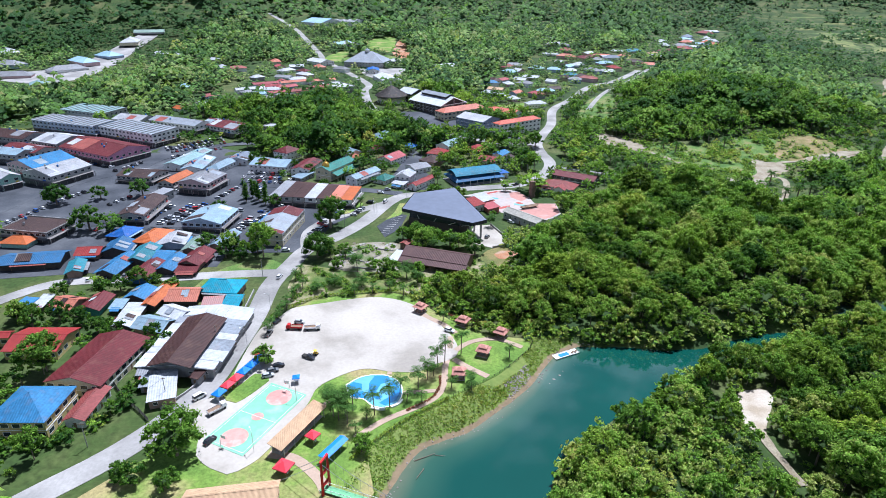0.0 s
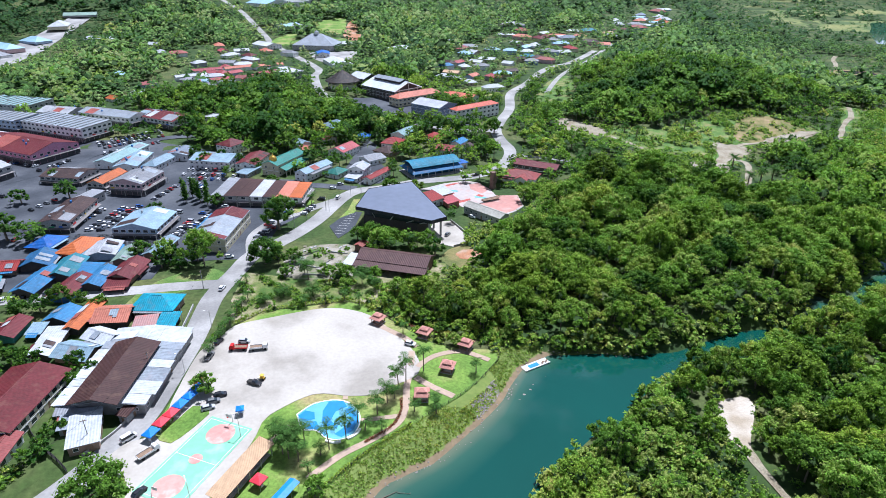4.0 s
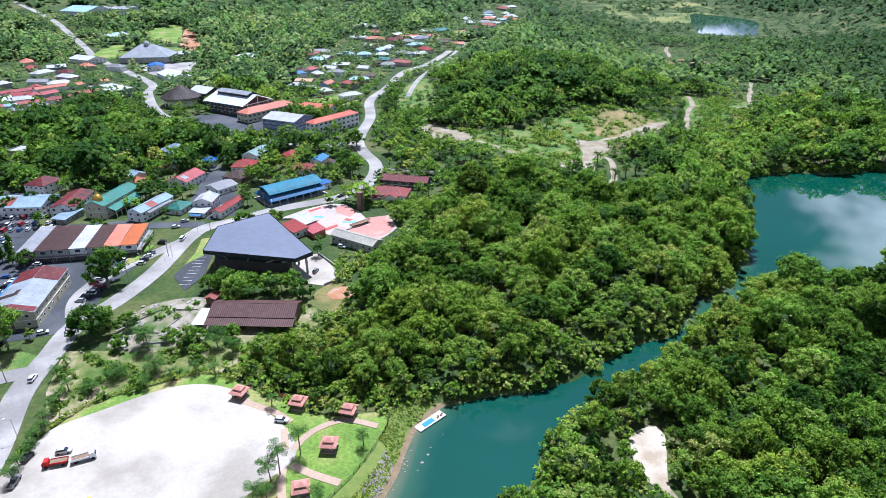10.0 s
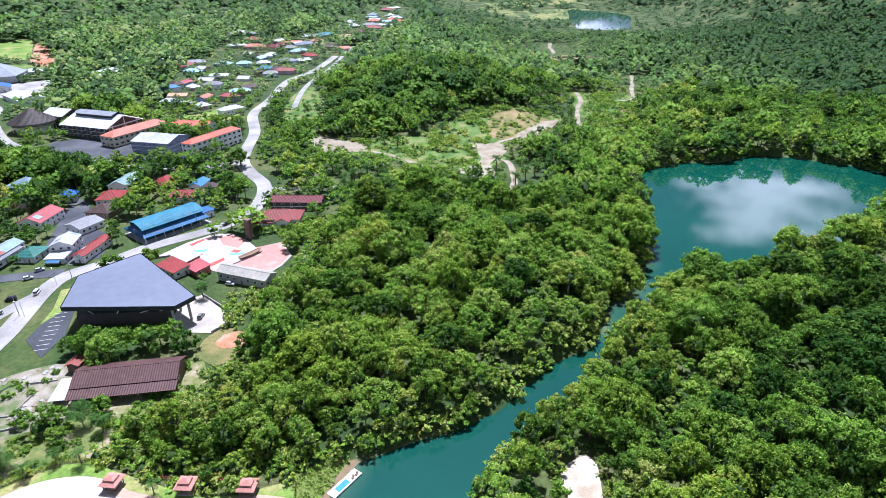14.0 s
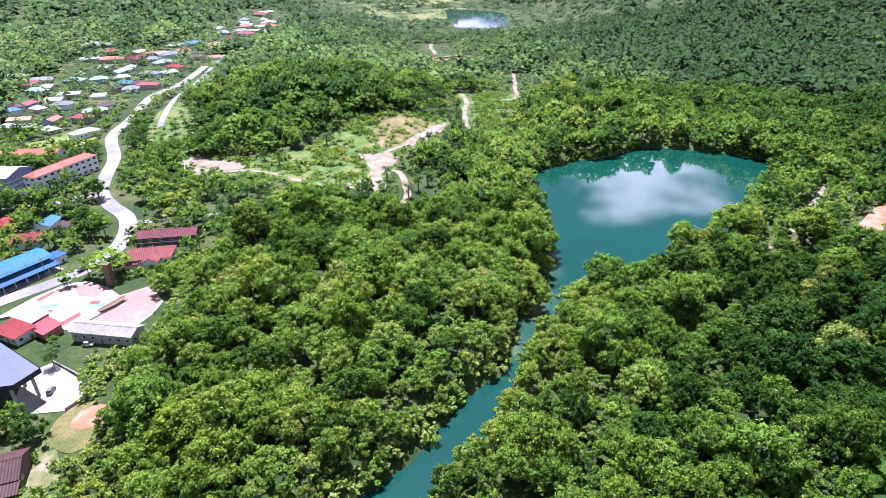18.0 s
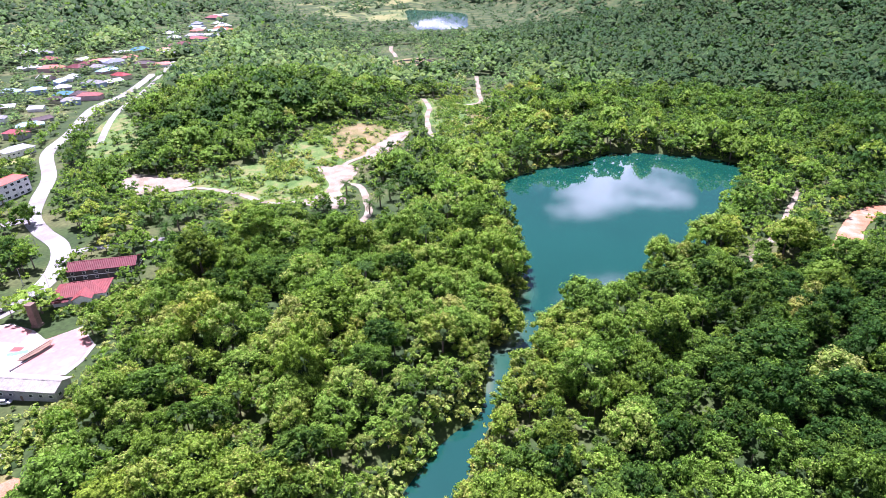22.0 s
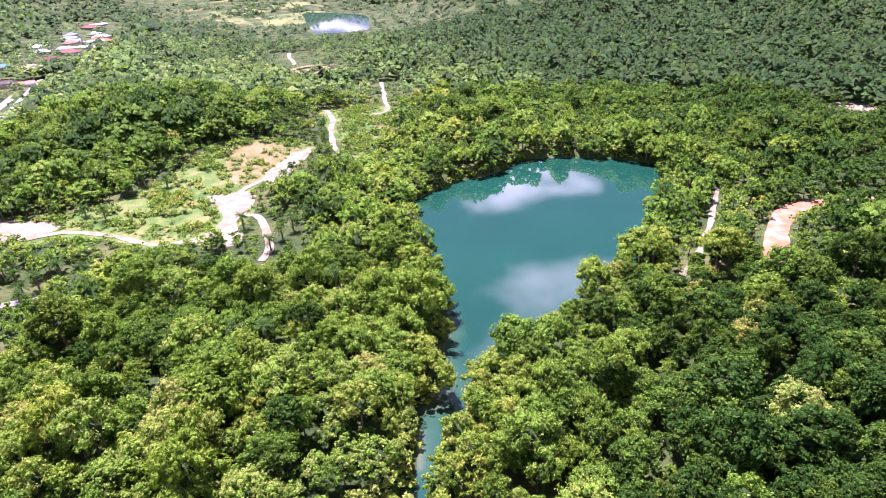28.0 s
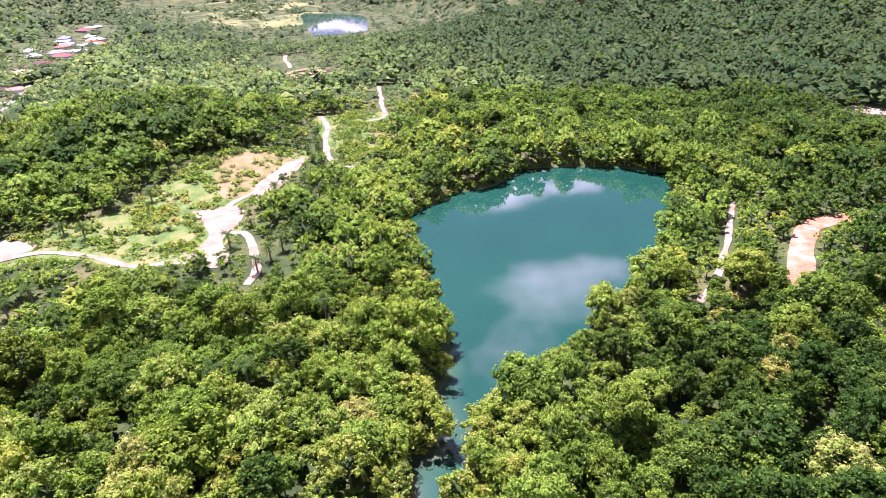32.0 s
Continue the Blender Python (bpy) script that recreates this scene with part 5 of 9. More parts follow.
MIDTOWN_B = [
    (-70.2, 445.7, 16.6, 11.1, -50.0, 4.5, "ltblue", "white", "g"),
    (-62.5, 433.3, 12.4, 10.3, -36.2, 3.5, "salmon", "white", "g"),
    (-46.8, 489.3, 20.0, 17.9, -46.2, 5.0, "ltblue", "white", "h"),
    (-24.7, 462.7, 10.4, 13.0, -9.3, 3.6, "bluebr", "white", "h"),
    (-15.9, 410.0, 14.1, 14.8, -52.6, 3.6, "greyroof", "white", "g"),
    (-52.1, 458.8, 11.9, 10.8, -37.8, 3.6, "maroon", "white", "g"),
    (-150.6, 519.0, 13.5, 14.2, -26.6, 5.0, "white", "concrete", "f"),
    (7.1, 470.6, 14.0, 22.1, -31.1, 4.0, "mintbl", "white", "g"),
    (-1.6, 447.1, 15.3, 15.2, -20.0, 3.8, "red", "white", "h"),
    (29.0, 458.0, 13.6, 16.1, -36.7, 4.0, "red", "white", "h"),
    (37.1, 429.2, 13.8, 13.1, -27.2, 3.8, "red", "white", "g"),
    (47.3, 445.1, 9.2, 13.9, -30.7, 3.8, "blue", "white", "g"),
    (-6.3, 428.0, 14.8, 14.4, -34.9, 3.6, "browndk", "rustwall", "h"),
    (51.7, 434.3, 9.1, 9.7, -31.7, 3.8, "browndk", "white", "g"),
    (-88.9, 460.0, 10.3, 10.0, -27.8, 3.6, "ltblue", "white", "g"),
    (-125.1, 595.5, 15.0, 13.3, -35.7, 3.6, "red", "white", "h"),
]
CIVIC = [
    (67.7, 523.1, 10.4, 49.1, -54.2, 10.5, "salmonbr", "white", "h"),
    (33.7, 539.7, 32.8, 25.6, -43.3, 9.0, "white", "steelwall", "g"),
    (18.7, 581.6, 15.1, 52.7, -53.3, 7.5, "salmon", "cream", "h"),
    (60.4, 574.8, 33.7, 13.1, -39.7, 7.5, "salmonbr", "white", "g"),
    (-4.6, 611.0, 49.0, 36.0, -48.1, 9.0, "steelnew", "darktimber", "g"),
    (-33.8, 656.3, 25.7, 21.4, -48.5, 9.0, "steelnew", "darktimber", "g"),
    (1.0, 252.3, 33.4, 13.0, -19.1, 4.6, "brownlt", "brownwall", "g"),
    (-15.6, 270.6, 5.1, 6.3, -27.7, 3.2, "rust", "brownwall", "g"),
    (49.4, 306.2, 26.7, 8.7, -48.8, 4.5, "cream", "concrete", "g"),
    (21.5, 332.0, 15.0, 9.0, -63.6, 3.8, "red", "white", "s"),
    (27.5, 339.5, 15.0, 8.5, -66.0, 4.2, "whitenew", "salmonwall", "s"),
    (31.5, 326.5, 10.5, 8.0, -68.0, 3.4, "redpink", "salmonwall", "s"),
    (93.5, 384.0, 30.2, 11.5, -31.0, 5.0, "maroon", "darktimber", "g"),
    (80.0, 366.5, 22.0, 14.0, -28.0, 4.2, "redrust", "white", "h"),
]
CHURCH_QUARTER = [
    (-110.0, 889.0, 58.0, 44.0, -10.0, 6.5, "ltsteel", "concrete", "p"),
    (-96.4, 829.3, 18.1, 26.2, 7.6, 4.5, "bluebr", "white", "g"),
    (-71.4, 766.6, 48.9, 24.3, -69.1, 5.0, "whitenew", "white", "g"),
    (-123.4, 704.5, 43.8, 24.4, -53.6, 7.0, "whitenew", "concrete", "f"),
    (-141.1, 693.4, 19.0, 24.9, -36.8, 6.0, "redpink", "salmonwall", "g"),
    (-179.9, 890.1, 37.8, 24.6, -44.9, 5.0, "whitenew", "white", "g"),
    (-1.0, 857.9, 26.5, 38.3, -40.9, 5.0, "whitenew", "white", "g"),
    (69.9, 914.0, 22.4, 42.0, -38.7, 5.0, "whitenew", "white", "g"),
    (-175.8, 1056.5, 29.1, 35.6, -36.0, 5.0, "ltbluenew", "white", "g"),
    (-161.5, 1052.2, 31.4, 30.8, -45.4, 5.0, "whitenew", "white", "g"),
    (-197.9, 1259.5, 60.1, 81.4, -13.7, 9.0, "whitenew", "white", "m"),
    (-241.0, 1239.3, 67.9, 66.2, -38.8, 6.0, "ltbluenew", "white", "g"),
]
FAR_EAST = [
    (57, 922, "whitenew"), (101, 891, "greyroof"), (90, 823, "ltbluenew"), (75, 773, "redpink"), (81, 744, "whitenew"), (56, 741, "blue"), (115, 793, "whitenew"), (131, 865, "mintbl"), (152, 846, "ltbluenew"), (175, 923, "whitenew"), (196, 901, "whitenew"), (216, 957, "maroon"), (259, 988, "whitenew"), (236, 951, "greyroof"), (192, 974, "salmon"), (174, 1009, "whitenew"), (158, 790, "browndk"), (178, 792, "browndk")
]
FAR_EAST2 = [
    (137, 764, "whitenew"), (119, 696, "ltbluenew"), (105, 670, "redpink"), (84, 690, "salmon"), (78, 655, "whitenew"), (97, 619, "whitenew"), (63, 710, "tan"), (65, 675, "whitenew"), (210, 1103, "greyroof"), (217, 1208, "ltbluenew"), (199, 1212, "whitenew"), (240, 865, "red"), (225, 845, "whitenew"), (288, 994, "salmon"), (284, 922, "browndk"), (299, 913, "salmon"), (347, 1028, "tan"), (571, 1374, "orange"), (498, 1245, "whitenew"), (240, 917, "ltbluenew"), (100, 739, "greyroof"), (99, 775, "whitenew"), (176, 849, "whitenew"), (205, 841, "greyroof"), (236, 1026, "whitenew")
]
FAR_WEST = [
    (-220, 720, "redpink"), (-205, 711, "redpink"), (-191, 703, "redpink"), (-182, 715, "redpink"), (-211, 689, "whitenew"), (-196, 685, "whitenew"), (-175, 664, "greyroof"), (-168, 684, "salmon"), (-201, 662, "ltbluenew"), (-229, 854, "redpink"), (-212, 822, "whitenew"), (-242, 883, "salmon"), (-206, 855, "whitenew"), (-188, 819, "maroon"), (-179, 784, "whitenew"), (-204, 776, "greyroof"), (-173, 854, "salmon"), (-234, 761, "whitenew"), (-199, 746, "redpink"), (-182, 761, "whitenew"), (-139, 830, "greyroof"), (-86, 894, "whitenew"), (-74, 913, "whitenew")
]
FAR_NORTH = [
    (-264, 596, "orange"), (-246, 618, "whitenew"), (-299, 698, "ltbluenew"), (-257, 658, "redrust"), (-380, 808, "browndk"), (-279, 824, "rust"), (-331, 896, "whitenew"), (-642, 909, "whitenew"), (-586, 824, "greyroof"), (-480, 714, "mintbl"), (-499, 806, "greyroof"), (-505, 999, "whitenew"), (-505, 1071, "mint"), (-494, 907, "ltbluenew"), (-503, 854, "ltbluenew"), (-412, 930, "whitenew"), (-304, 841, "whitenew"), (-218, 669, "greyroof"), (-241, 629, "maroon"), (-541, 760, "greyroof")
]
FAR_EAST3 = [
    (182, 1111, "browndk"), (200, 1131, "whitenew"), (205, 1043, "rust"), (179, 886, "ltbluenew"), (233, 983, "maroon"), (261, 962, "greyblue"), (255, 1003, "salmon"), (170, 811, "tealdk"), (166, 767, "greyroof"), (104, 846, "whitenew"), (89, 876, "redrust"), (64, 760, "brown"), (130, 712, "browndk"), (52, 689, "whitenew"), (185, 776, "rust"), (556, 1350, "ltbluenew"), (395, 1088, "maroon"), (559, 1458, "greyblue"), (537, 1593, "salmon"), (319, 1053, "tealdk"), (453, 1199, "greyroof"), (295, 1050, "whitenew"), (412, 1177, "whitenew"), (440, 1150, "redrust"), (470, 1220, "greyroof"), (430, 1240, "whitenew"), (500, 1300, "salmon"), (529, 1366, "whitenew"), (572, 1355, "orange"), (600, 1420, "whitenew"), (545, 1420, "ltbluenew"), (620, 1500, "whitenew"), (657, 1600, "redrust"), (690, 1650, "whitenew"), (340, 1000, "whitenew"), (372, 1060, "maroon"), (520, 1250, "whitenew")
]

# ---- buildings ----
GLASS = material("window_glass_dark", (0.03, 0.04, 0.05), 0.12, 0.3, 2.0, bump=0.0)
FRAME = material("window_frame_white", (0.7, 0.7, 0.68), 0.6, 0.15, 3.0)
# ribbed shop fronts, coloured dark as the shade inside open arcades
SHUTTER_SHADE = material("shutter_arcade_shade", (0.085, 0.085, 0.09), 0.5, 0.3, 1.2, ribs=0.25, shift=0.3)
DARK = material("dark_interior", (0.04, 0.038, 0.035), 0.9, 0.3, 1.0)
TIMBER = material("weathered_timber", (0.22, 0.15, 0.1), 0.85, 0.35, 2.0)
STEEL = material("galvanised_steel", (0.5, 0.51, 0.52), 0.4, 0.2, 2.0, metal=0.7)
RED_PAINT = material("red_paint", (0.5, 0.02, 0.02), 0.45, 0.2, 1.0)
GOLD = material("gold_dome", (0.7, 0.42, 0.08), 0.3, 0.2, 1.5, metal=0.8)
BRICK = material("old_brick", (0.17, 0.12, 0.09), 0.9, 0.45, 2.0, bump=0.7)
TILE_RED = material("red_clay_tile", (0.5, 0.24, 0.19), 0.7, 0.3, 2.0, ribs=0.35, shift=0.08)
ROOF_WORDS = dict(whitenew="sunlit white", steelnew="pale steel", ltbluenew="pale blue", red="red", maroon="maroon", rust="rusty brown-red", blue="blue", bluedk="dark blue", bluebr="bright blue", white="white", brown="dark brown", browndk="dark brown", brownlt="faded brown",
                  teal="bright teal", tealdk="teal", teal2="green", salmon="salmon", salmonbr="orange-red", orange="orange", ltblue="pale blue", ltblue2="pale blue", mint="mint", mintbl="mint blue",
                  greyroof="grey", greyblue="blue-grey", ltsteel="pale steel", redpink="pinkish red", cream="cream", pinkwhite="pink-white", bluehall="blue", redrust="rusty red", slate="slate",
                  straw="dark thatch", tan="tan", pinkstripe="patched pink-white")
WALL_WORDS = dict(yellow="yellow", cream="cream", white="white", grey="grey", rustwall="stained brown", concrete="bare concrete", pink="pink", pinkbr="bright pink", ltblue="pale blue", blue="blue", teal="teal",
                  mint="mint", red="red", bluewall="blue", steelwall="blue-grey", darktimber="dark timber", brownwall="brown", salmonwall="salmon")
AWNING = material("weathered_awning", (0.17, 0.16, 0.155), 0.8, 0.4, 0.8, shift=0.3)
EYE = Vector((40, 50, 0))
MESHES = {}


def window_mesh(w, h, mat_frame=None):
    key = ("window", round(w, 1), round(h, 1))
    if key not in MESHES:
        def ring_at(inset, y):
            return [(-w / 2 + inset, y, inset), (w / 2 - inset, y, inset), (w / 2 - inset, y, h - inset), (-w / 2 + inset, y, h - inset)]
        s = Shape().add(ring_at(0, 0.02) + ring_at(0, -0.08) + ring_at(0.1, -0.08) + ring_at(0.1, -0.02),
                        [(k * 4 + i, k * 4 + (i + 1) % 4, k * 4 + 4 + (i + 1) % 4, k * 4 + 4 + i) for k in range(3) for i in range(4)] + [(12, 13, 14, 15)])
        me = s.mesh("window", FRAME)
        me.materials.append(GLASS)
        me.polygons[12].material_index = 1
        MESHES[key] = me
    return MESHES[key]


def simple_mesh(key, build, mat):
    if key not in MESHES:
        MESHES[key] = build(Shape()).mesh(key[0], mat)
    return MESHES[key]


def gable(w, d, eave, rise, thick=0.16):
    return Shape().profile([(-d / 2, eave), (0, eave + rise), (d / 2, eave), (d / 2, eave - thick), (0, eave + rise - thick), (-d / 2, eave - thick)], -w / 2, w / 2)


def hip(w, d, eave, rise, thick=0.2):
    r = max(0.0, w / 2 - d / 2)
    c = [(-w / 2, -d / 2), (w / 2, -d / 2), (w / 2, d / 2), (-w / 2, d / 2)]
    p = [(x, y, eave - thick) for x, y in c] + [(x, y, eave) for x, y in c] + [(-r, 0, eave + rise), (r, 0, eave + rise)]
    return Shape().add(p, [(3, 2, 1, 0), (0, 1, 5, 4), (1, 2, 6, 5), (2, 3, 7, 6), (3, 0, 4, 7), (4, 5, 9, 8), (5, 6, 9), (6, 7, 8, 9), (7, 4, 8)])


def openings(ob, w, d, eave, rot, x, y, storeys, rng_, shops=False, gap=3.4, tall=1.25, wide=1.5, inset=0.45):
    """Windows, doors or shop fronts along the sides that can be seen."""
    turn = radians(rot)
    to_eye = (EYE - Vector((x, y, 0))).normalized()
    for angle, half, depth in ((0, w / 2 - inset, d / 2 - inset), (90, d / 2 - inset, w / 2 - inset), (180, w / 2 - inset, d / 2 - inset), (270, d / 2 - inset, w / 2 - inset)):
        a = radians(angle)
        out = Vector((math.sin(a + turn), -math.cos(a + turn), 0))
        if out.dot(to_eye) < 0.08:
            continue
        n = max(1, int(2 * half / gap))
        step = 2 * half / n
        level = eave / storeys
        for k in range(storeys):
            for i in range(n):
                u = -half + step * (i + 0.5)
                m = pose(0, 0, 0, 0, 0, angle) @ pose(u, -depth, k * level)
                if k == 0 and shops:
                    part("shop_front", simple_mesh(("shop_front", round(step, 1), round(level, 1)), lambda s: s.box(-step / 2 + 0.12, -0.06, 0, step / 2 - 0.12, 0.02, level * 0.9), SHUTTER_SHADE), None, ob, m=m)
                elif k == 0 and i == n // 2 and not shops:
                    part("door", simple_mesh(("door",), lambda s: s.box(-0.45, -0.06, 0, 0.45, 0.02, 2.05), TIMBER), None, ob, m=m)
                else:
                    part("window", window_mesh(min(wide, step * 0.7), tall), None, ob, m=m @ pose(0, 0, (level - tall) * 0.55))
        if shops and out.dot(to_eye) > 0.3:
            part("awning", simple_mesh(("awning", round(half * 2, 1)), lambda s: s.profile([(0, 0), (-1.8, -0.25), (-1.8, -0.35), (0, -0.14)], -half, half), AWNING), None, ob, m=pose(0, 0, 0, 0, 0, angle) @ pose(0, -depth - 0.01, level))
            for i in range(0, n + 1, 3):
                part("pillar", simple_mesh(("pillar", round(level, 1)), lambda s: s.box(-0.15, -1.75, 0, 0.15, -1.45, level - 0.3), CONCRETE), None, ob, m=pose(0, 0, 0, 0, 0, angle) @ pose(-half + step * i, -depth, 0))


def building(name, category, x, y, w, d, rot, eave, roof, wall, kind, group="", detail=True, pitch=None):
    """A building with its walls, roof, windows and doors. The ridge runs along the longer side."""
    base = ground_at(x, y) - 0.05
    FOOTPRINTS.append((x, y, w / 2, d / 2, radians(rot)))
    if d > w and kind in "ghvmp":
        w, d, rot = d, w, rot + 90
    rng_ = np.random.RandomState(int(abs(x * 7 + y * 13)) % 9999)
    storeys = max(1, round(eave / 3.3))
    tall_words = {1: "single-storey", 2: "two-storey", 3: "three-storey"}.get(storeys, "tall")
    ob = thing(name, pose(x, y, base, 0, 0, rot), f"{tall_words} {category} with {WALL_WORDS[wall]} walls and {ROOF_WORDS[roof]} roof", category, group)
    over = 0.35 if storeys > 1 else 1.1 if category == "stall" else 0.6
    hw, hd = w / 2 - over, d / 2 - over
    if kind in "gv":
        rise = d * (pitch or (0.13 if d > 14 else 0.2))
        part("wall", Shape().profile([(-hd, 0), (hd, 0), (hd, eave - 0.1), (0, eave - 0.2 + rise * hd / (d / 2)), (-hd, eave - 0.1)], -hw, hw), WALL[wall], ob)
        roof_ob = part("roof", gable(w, d, eave, rise), ROOF[roof], ob)
        part("ridge_cap", Shape().profile([(-0.35, eave + rise - 0.04), (0, eave + rise + 0.1), (0.35, eave + rise - 0.04)], -w / 2 - 0.05, w / 2 + 0.05), ROOF[roof], roof_ob)
    elif kind == "h":
        rise = d * 0.24
        part("wall", Shape().box(-hw, -hd, 0, hw, hd, eave - 0.1), WALL[wall], ob)
        roof_ob = part("roof", hip(w, d, eave, rise), ROOF[roof], ob)
        part("ridge_cap", Shape().box(-max(0.3, w / 2 - d / 2), -0.2, eave + rise - 0.06, max(0.3, w / 2 - d / 2), 0.2, eave + rise + 0.08), ROOF[roof], roof_ob)
    elif kind == "s":
        part("wall", Shape().profile([(-hd, 0), (hd, 0), (hd, eave + 0.5), (-hd, eave - 0.15)], -hw, hw), WALL[wall], ob)
        part("roof", Shape().profile([(-d / 2, eave - 0.1), (d / 2, eave + 0.75), (d / 2, eave + 0.6), (-d / 2, eave - 0.25)], -w / 2, w / 2), ROOF[roof], ob)
    elif kind == "f":
        part("wall", Shape().box(-hw, -hd, 0, hw, hd, eave - 0.3), WALL[wall], ob)
        s = Shape().box(-w / 2, -d / 2, eave - 0.3, w / 2, d / 2, eave)
        part("roof", s, ROOF[roof], ob)
        p = Shape().box(-w / 2, -d / 2, eave, w / 2, -d / 2 + 0.25, eave + 0.6).box(-w / 2, d / 2 - 0.25, eave, w / 2, d / 2, eave + 0.6)
        p.box(-w / 2, -d / 2 + 0.25, eave, -w / 2 + 0.25, d / 2 - 0.25, eave + 0.6).box(w / 2 - 0.25, -d / 2 + 0.25, eave, w / 2, d / 2 - 0.25, eave + 0.6)
        part("parapet", p, WALL[wall], ob)
    elif kind == "m":
        part("wall", Shape().profile([(-hd, 0), (hd, 0), (hd, eave + 0.9), (-hd, eave)], -hw, hw), WALL[wall], ob)
        roof_ob = part("roof", Shape().profile([(-d / 2, eave + 0.1), (d / 2, eave + 1.1), (d / 2, eave + 0.95), (-d / 2, eave - 0.05)], -w / 2, w / 2), ROOF[roof], ob)
        n = max(2, int(w / 6))
        fin = Shape().profile([(-d / 2, eave + 0.1), (d / 2, eave + 1.1), (d / 2, eave + 1.7), (-d / 2, eave + 0.7)], -0.15, 0.15).mesh("party_wall", CONCRETE)
        for i in range(n + 1):
            part("party_wall", fin, None, ob, m=pose(-w / 2 + w * i / n, 0, 0))
    elif kind == "p":
        part("wall", Shape().box(-hw, -hd, 0, hw, hd, eave - 0.2), WALL[wall], ob)
        part("roof", hip(w, d, eave, d * 0.3), ROOF[roof], ob)
        lantern = part("lantern", Shape().box(-2.5, -2, eave + d * 0.3 - 1.5, 2.5, 2, eave + d * 0.3 + 1.8), WALL["white"], ob, "small white roof lantern")
        part("lantern_roof", Shape().lathe([(3.6, eave + d * 0.3 + 1.8), (1.5, eave + d * 0.3 + 3.2), (0.2, eave + d * 0.3 + 4.0)], 8), ROOF[roof], lantern)
    if detail:
        shops = storeys > 1 and category == "shop building"
        openings(ob, w, d, eave, rot, x, y, storeys, rng_, shops, gap=4.4 if w > 30 else 3.4, wide=2.5 if shops or category == "school" else 1.5, tall=1.6 if shops or category == "school" else 1.25, inset=over)
        if storeys > 1:
            for k in range(1, storeys):
                z = eave * k / storeys
                part("floor_ledge", Shape().box(-hw - 0.12, -hd - 0.12, z - 0.14, hw + 0.12, hd + 0.12, z + 0.1), CONCRETE if wall == "concrete" else FRAME, ob)
    return ob


# ---- the town ----
for rows, name, category, group in ((SCHOOL_BLOCKS, "school_building", "school", "school buildings"), (STALLS_A, "market_stall", "stall", "stalls by the road"), (STALLS_B, "market_stall", "stall", "stalls behind the road"),
                                    (SHOPS_A, "shop_building", "shop building", "shops of the town centre"), (SHOPS_B, "shop_building", "shop building", "shops of the town centre"),
                                    (MIDTOWN_A, "house", "house", "houses along the main road"), (MIDTOWN_B, "house", "house", "houses among the trees"), (CHURCH_QUARTER, "house", "house", "buildings near the church")):
    for row in rows:
        x, y, w, d, rot, eave, roof, wall, kind = row
        if rows in (STALLS_A, STALLS_B):
            w, d, eave = w * 1.17, d * 1.17, eave - 0.5
            # darker walls put the shade of open stall fronts into the colour
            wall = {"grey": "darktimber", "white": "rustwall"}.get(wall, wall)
        if rows is SHOPS_A:
            w, d, eave = w * 1.06, d * 1.06, eave * 0.84
        if rows is CHURCH_QUARTER:
            w, d = min(w, 60), min(d, 56)
        if (name, roof) == ("house", "teal2") and eave > 7:
            building("mosque", "mosque", *row)
        elif kind == "p":
            building("church_hall", "church hall", x, y, w, d, rot, eave, roof, wall, kind)
        else:
            building(name, category, x, y, w, d, rot, eave, roof, wall, kind, group, detail="stall" not in name)
for row, name, category in zip(CIVIC, ("school_building", "gymnasium", "school_building", "school_building", "stilted_hall", "stilted_hall", "long_shed", "hut", "store_shed", "shop_building", "shop_building", "shop_building",
                                       "house", "house"), ("school", "gymnasium", "school", "school", "hall", "hall", "shed", "hut", "shed", "shop", "shop", "shop", "house", "house")):
    building(name, category, *row, pitch=0.2 if name == "stilted_hall" else None)
for rows, group in ((FAR_EAST, "houses of the valley suburb"), (FAR_EAST2, "houses of the valley suburb"), (FAR_EAST3, "houses of the valley suburb"), (FAR_WEST, "terraced houses below the hill"), (FAR_NORTH, "buildings on the north road")):
    for i, (x, y, roof) in enumerate(rows):
        grow = 1.0 + max(0, y - 700) / 900
        w, d = (14 + (i * 7) % 9) * grow, (11 + (i * 5) % 5) * grow
        if rows is FAR_NORTH and x < -400:
            w, d = w * 2.0, d * 1.8
        building("house", "house", x, y, w, d, (-38, -12, -58, 52, -70, 20, -30)[i % 7], (2.7, 3.1, 4.8)[i % 3], roof, ("white", "cream", "grey", "ltblue", "pink")[i % 5], "ghh"[i % 3], group, detail=y < 660)

for i, (x, y, roof) in enumerate(((-214, 722, "redpink"), (-182, 736, "salmon"), (-192, 668, "redpink"), (-160, 684, "redrust"), (-200, 640, "greyroof"), (-166, 640, "redpink"), (-150, 748, "salmon"), (-222, 690, "whitenew"))):
    building("terrace", "terrace", x, y, 34.0, 9.5, 31 + (i % 3) * 3, 4.2, roof, "white", "g", "terraced houses below the hill", detail=False)

SHOP_ROW = [
    (-97.9, 346.8, 7.3, 28.6, -6.7, 6.2, "greyroof", "pinkbr", "s"), (-90.6, 345.6, 7.3, 27.8, -6.7, 6.2, "brown", "concrete", "s"), (-83.3, 344.3, 7.3, 27.0, -6.7, 6.2, "brown", "concrete", "s"), (-76.0, 343.1, 7.3, 26.2, -6.7, 6.2, "white", "white", "s"),
    (-68.7, 341.8, 7.3, 25.4, -6.7, 6.2, "brown", "concrete", "s"), (-61.3, 340.5, 7.4, 24.6, -6.7, 6.2, "salmon", "white", "s"), (-53.8, 339.2, 7.4, 23.8, -6.7, 6.2, "orange", "white", "s")]
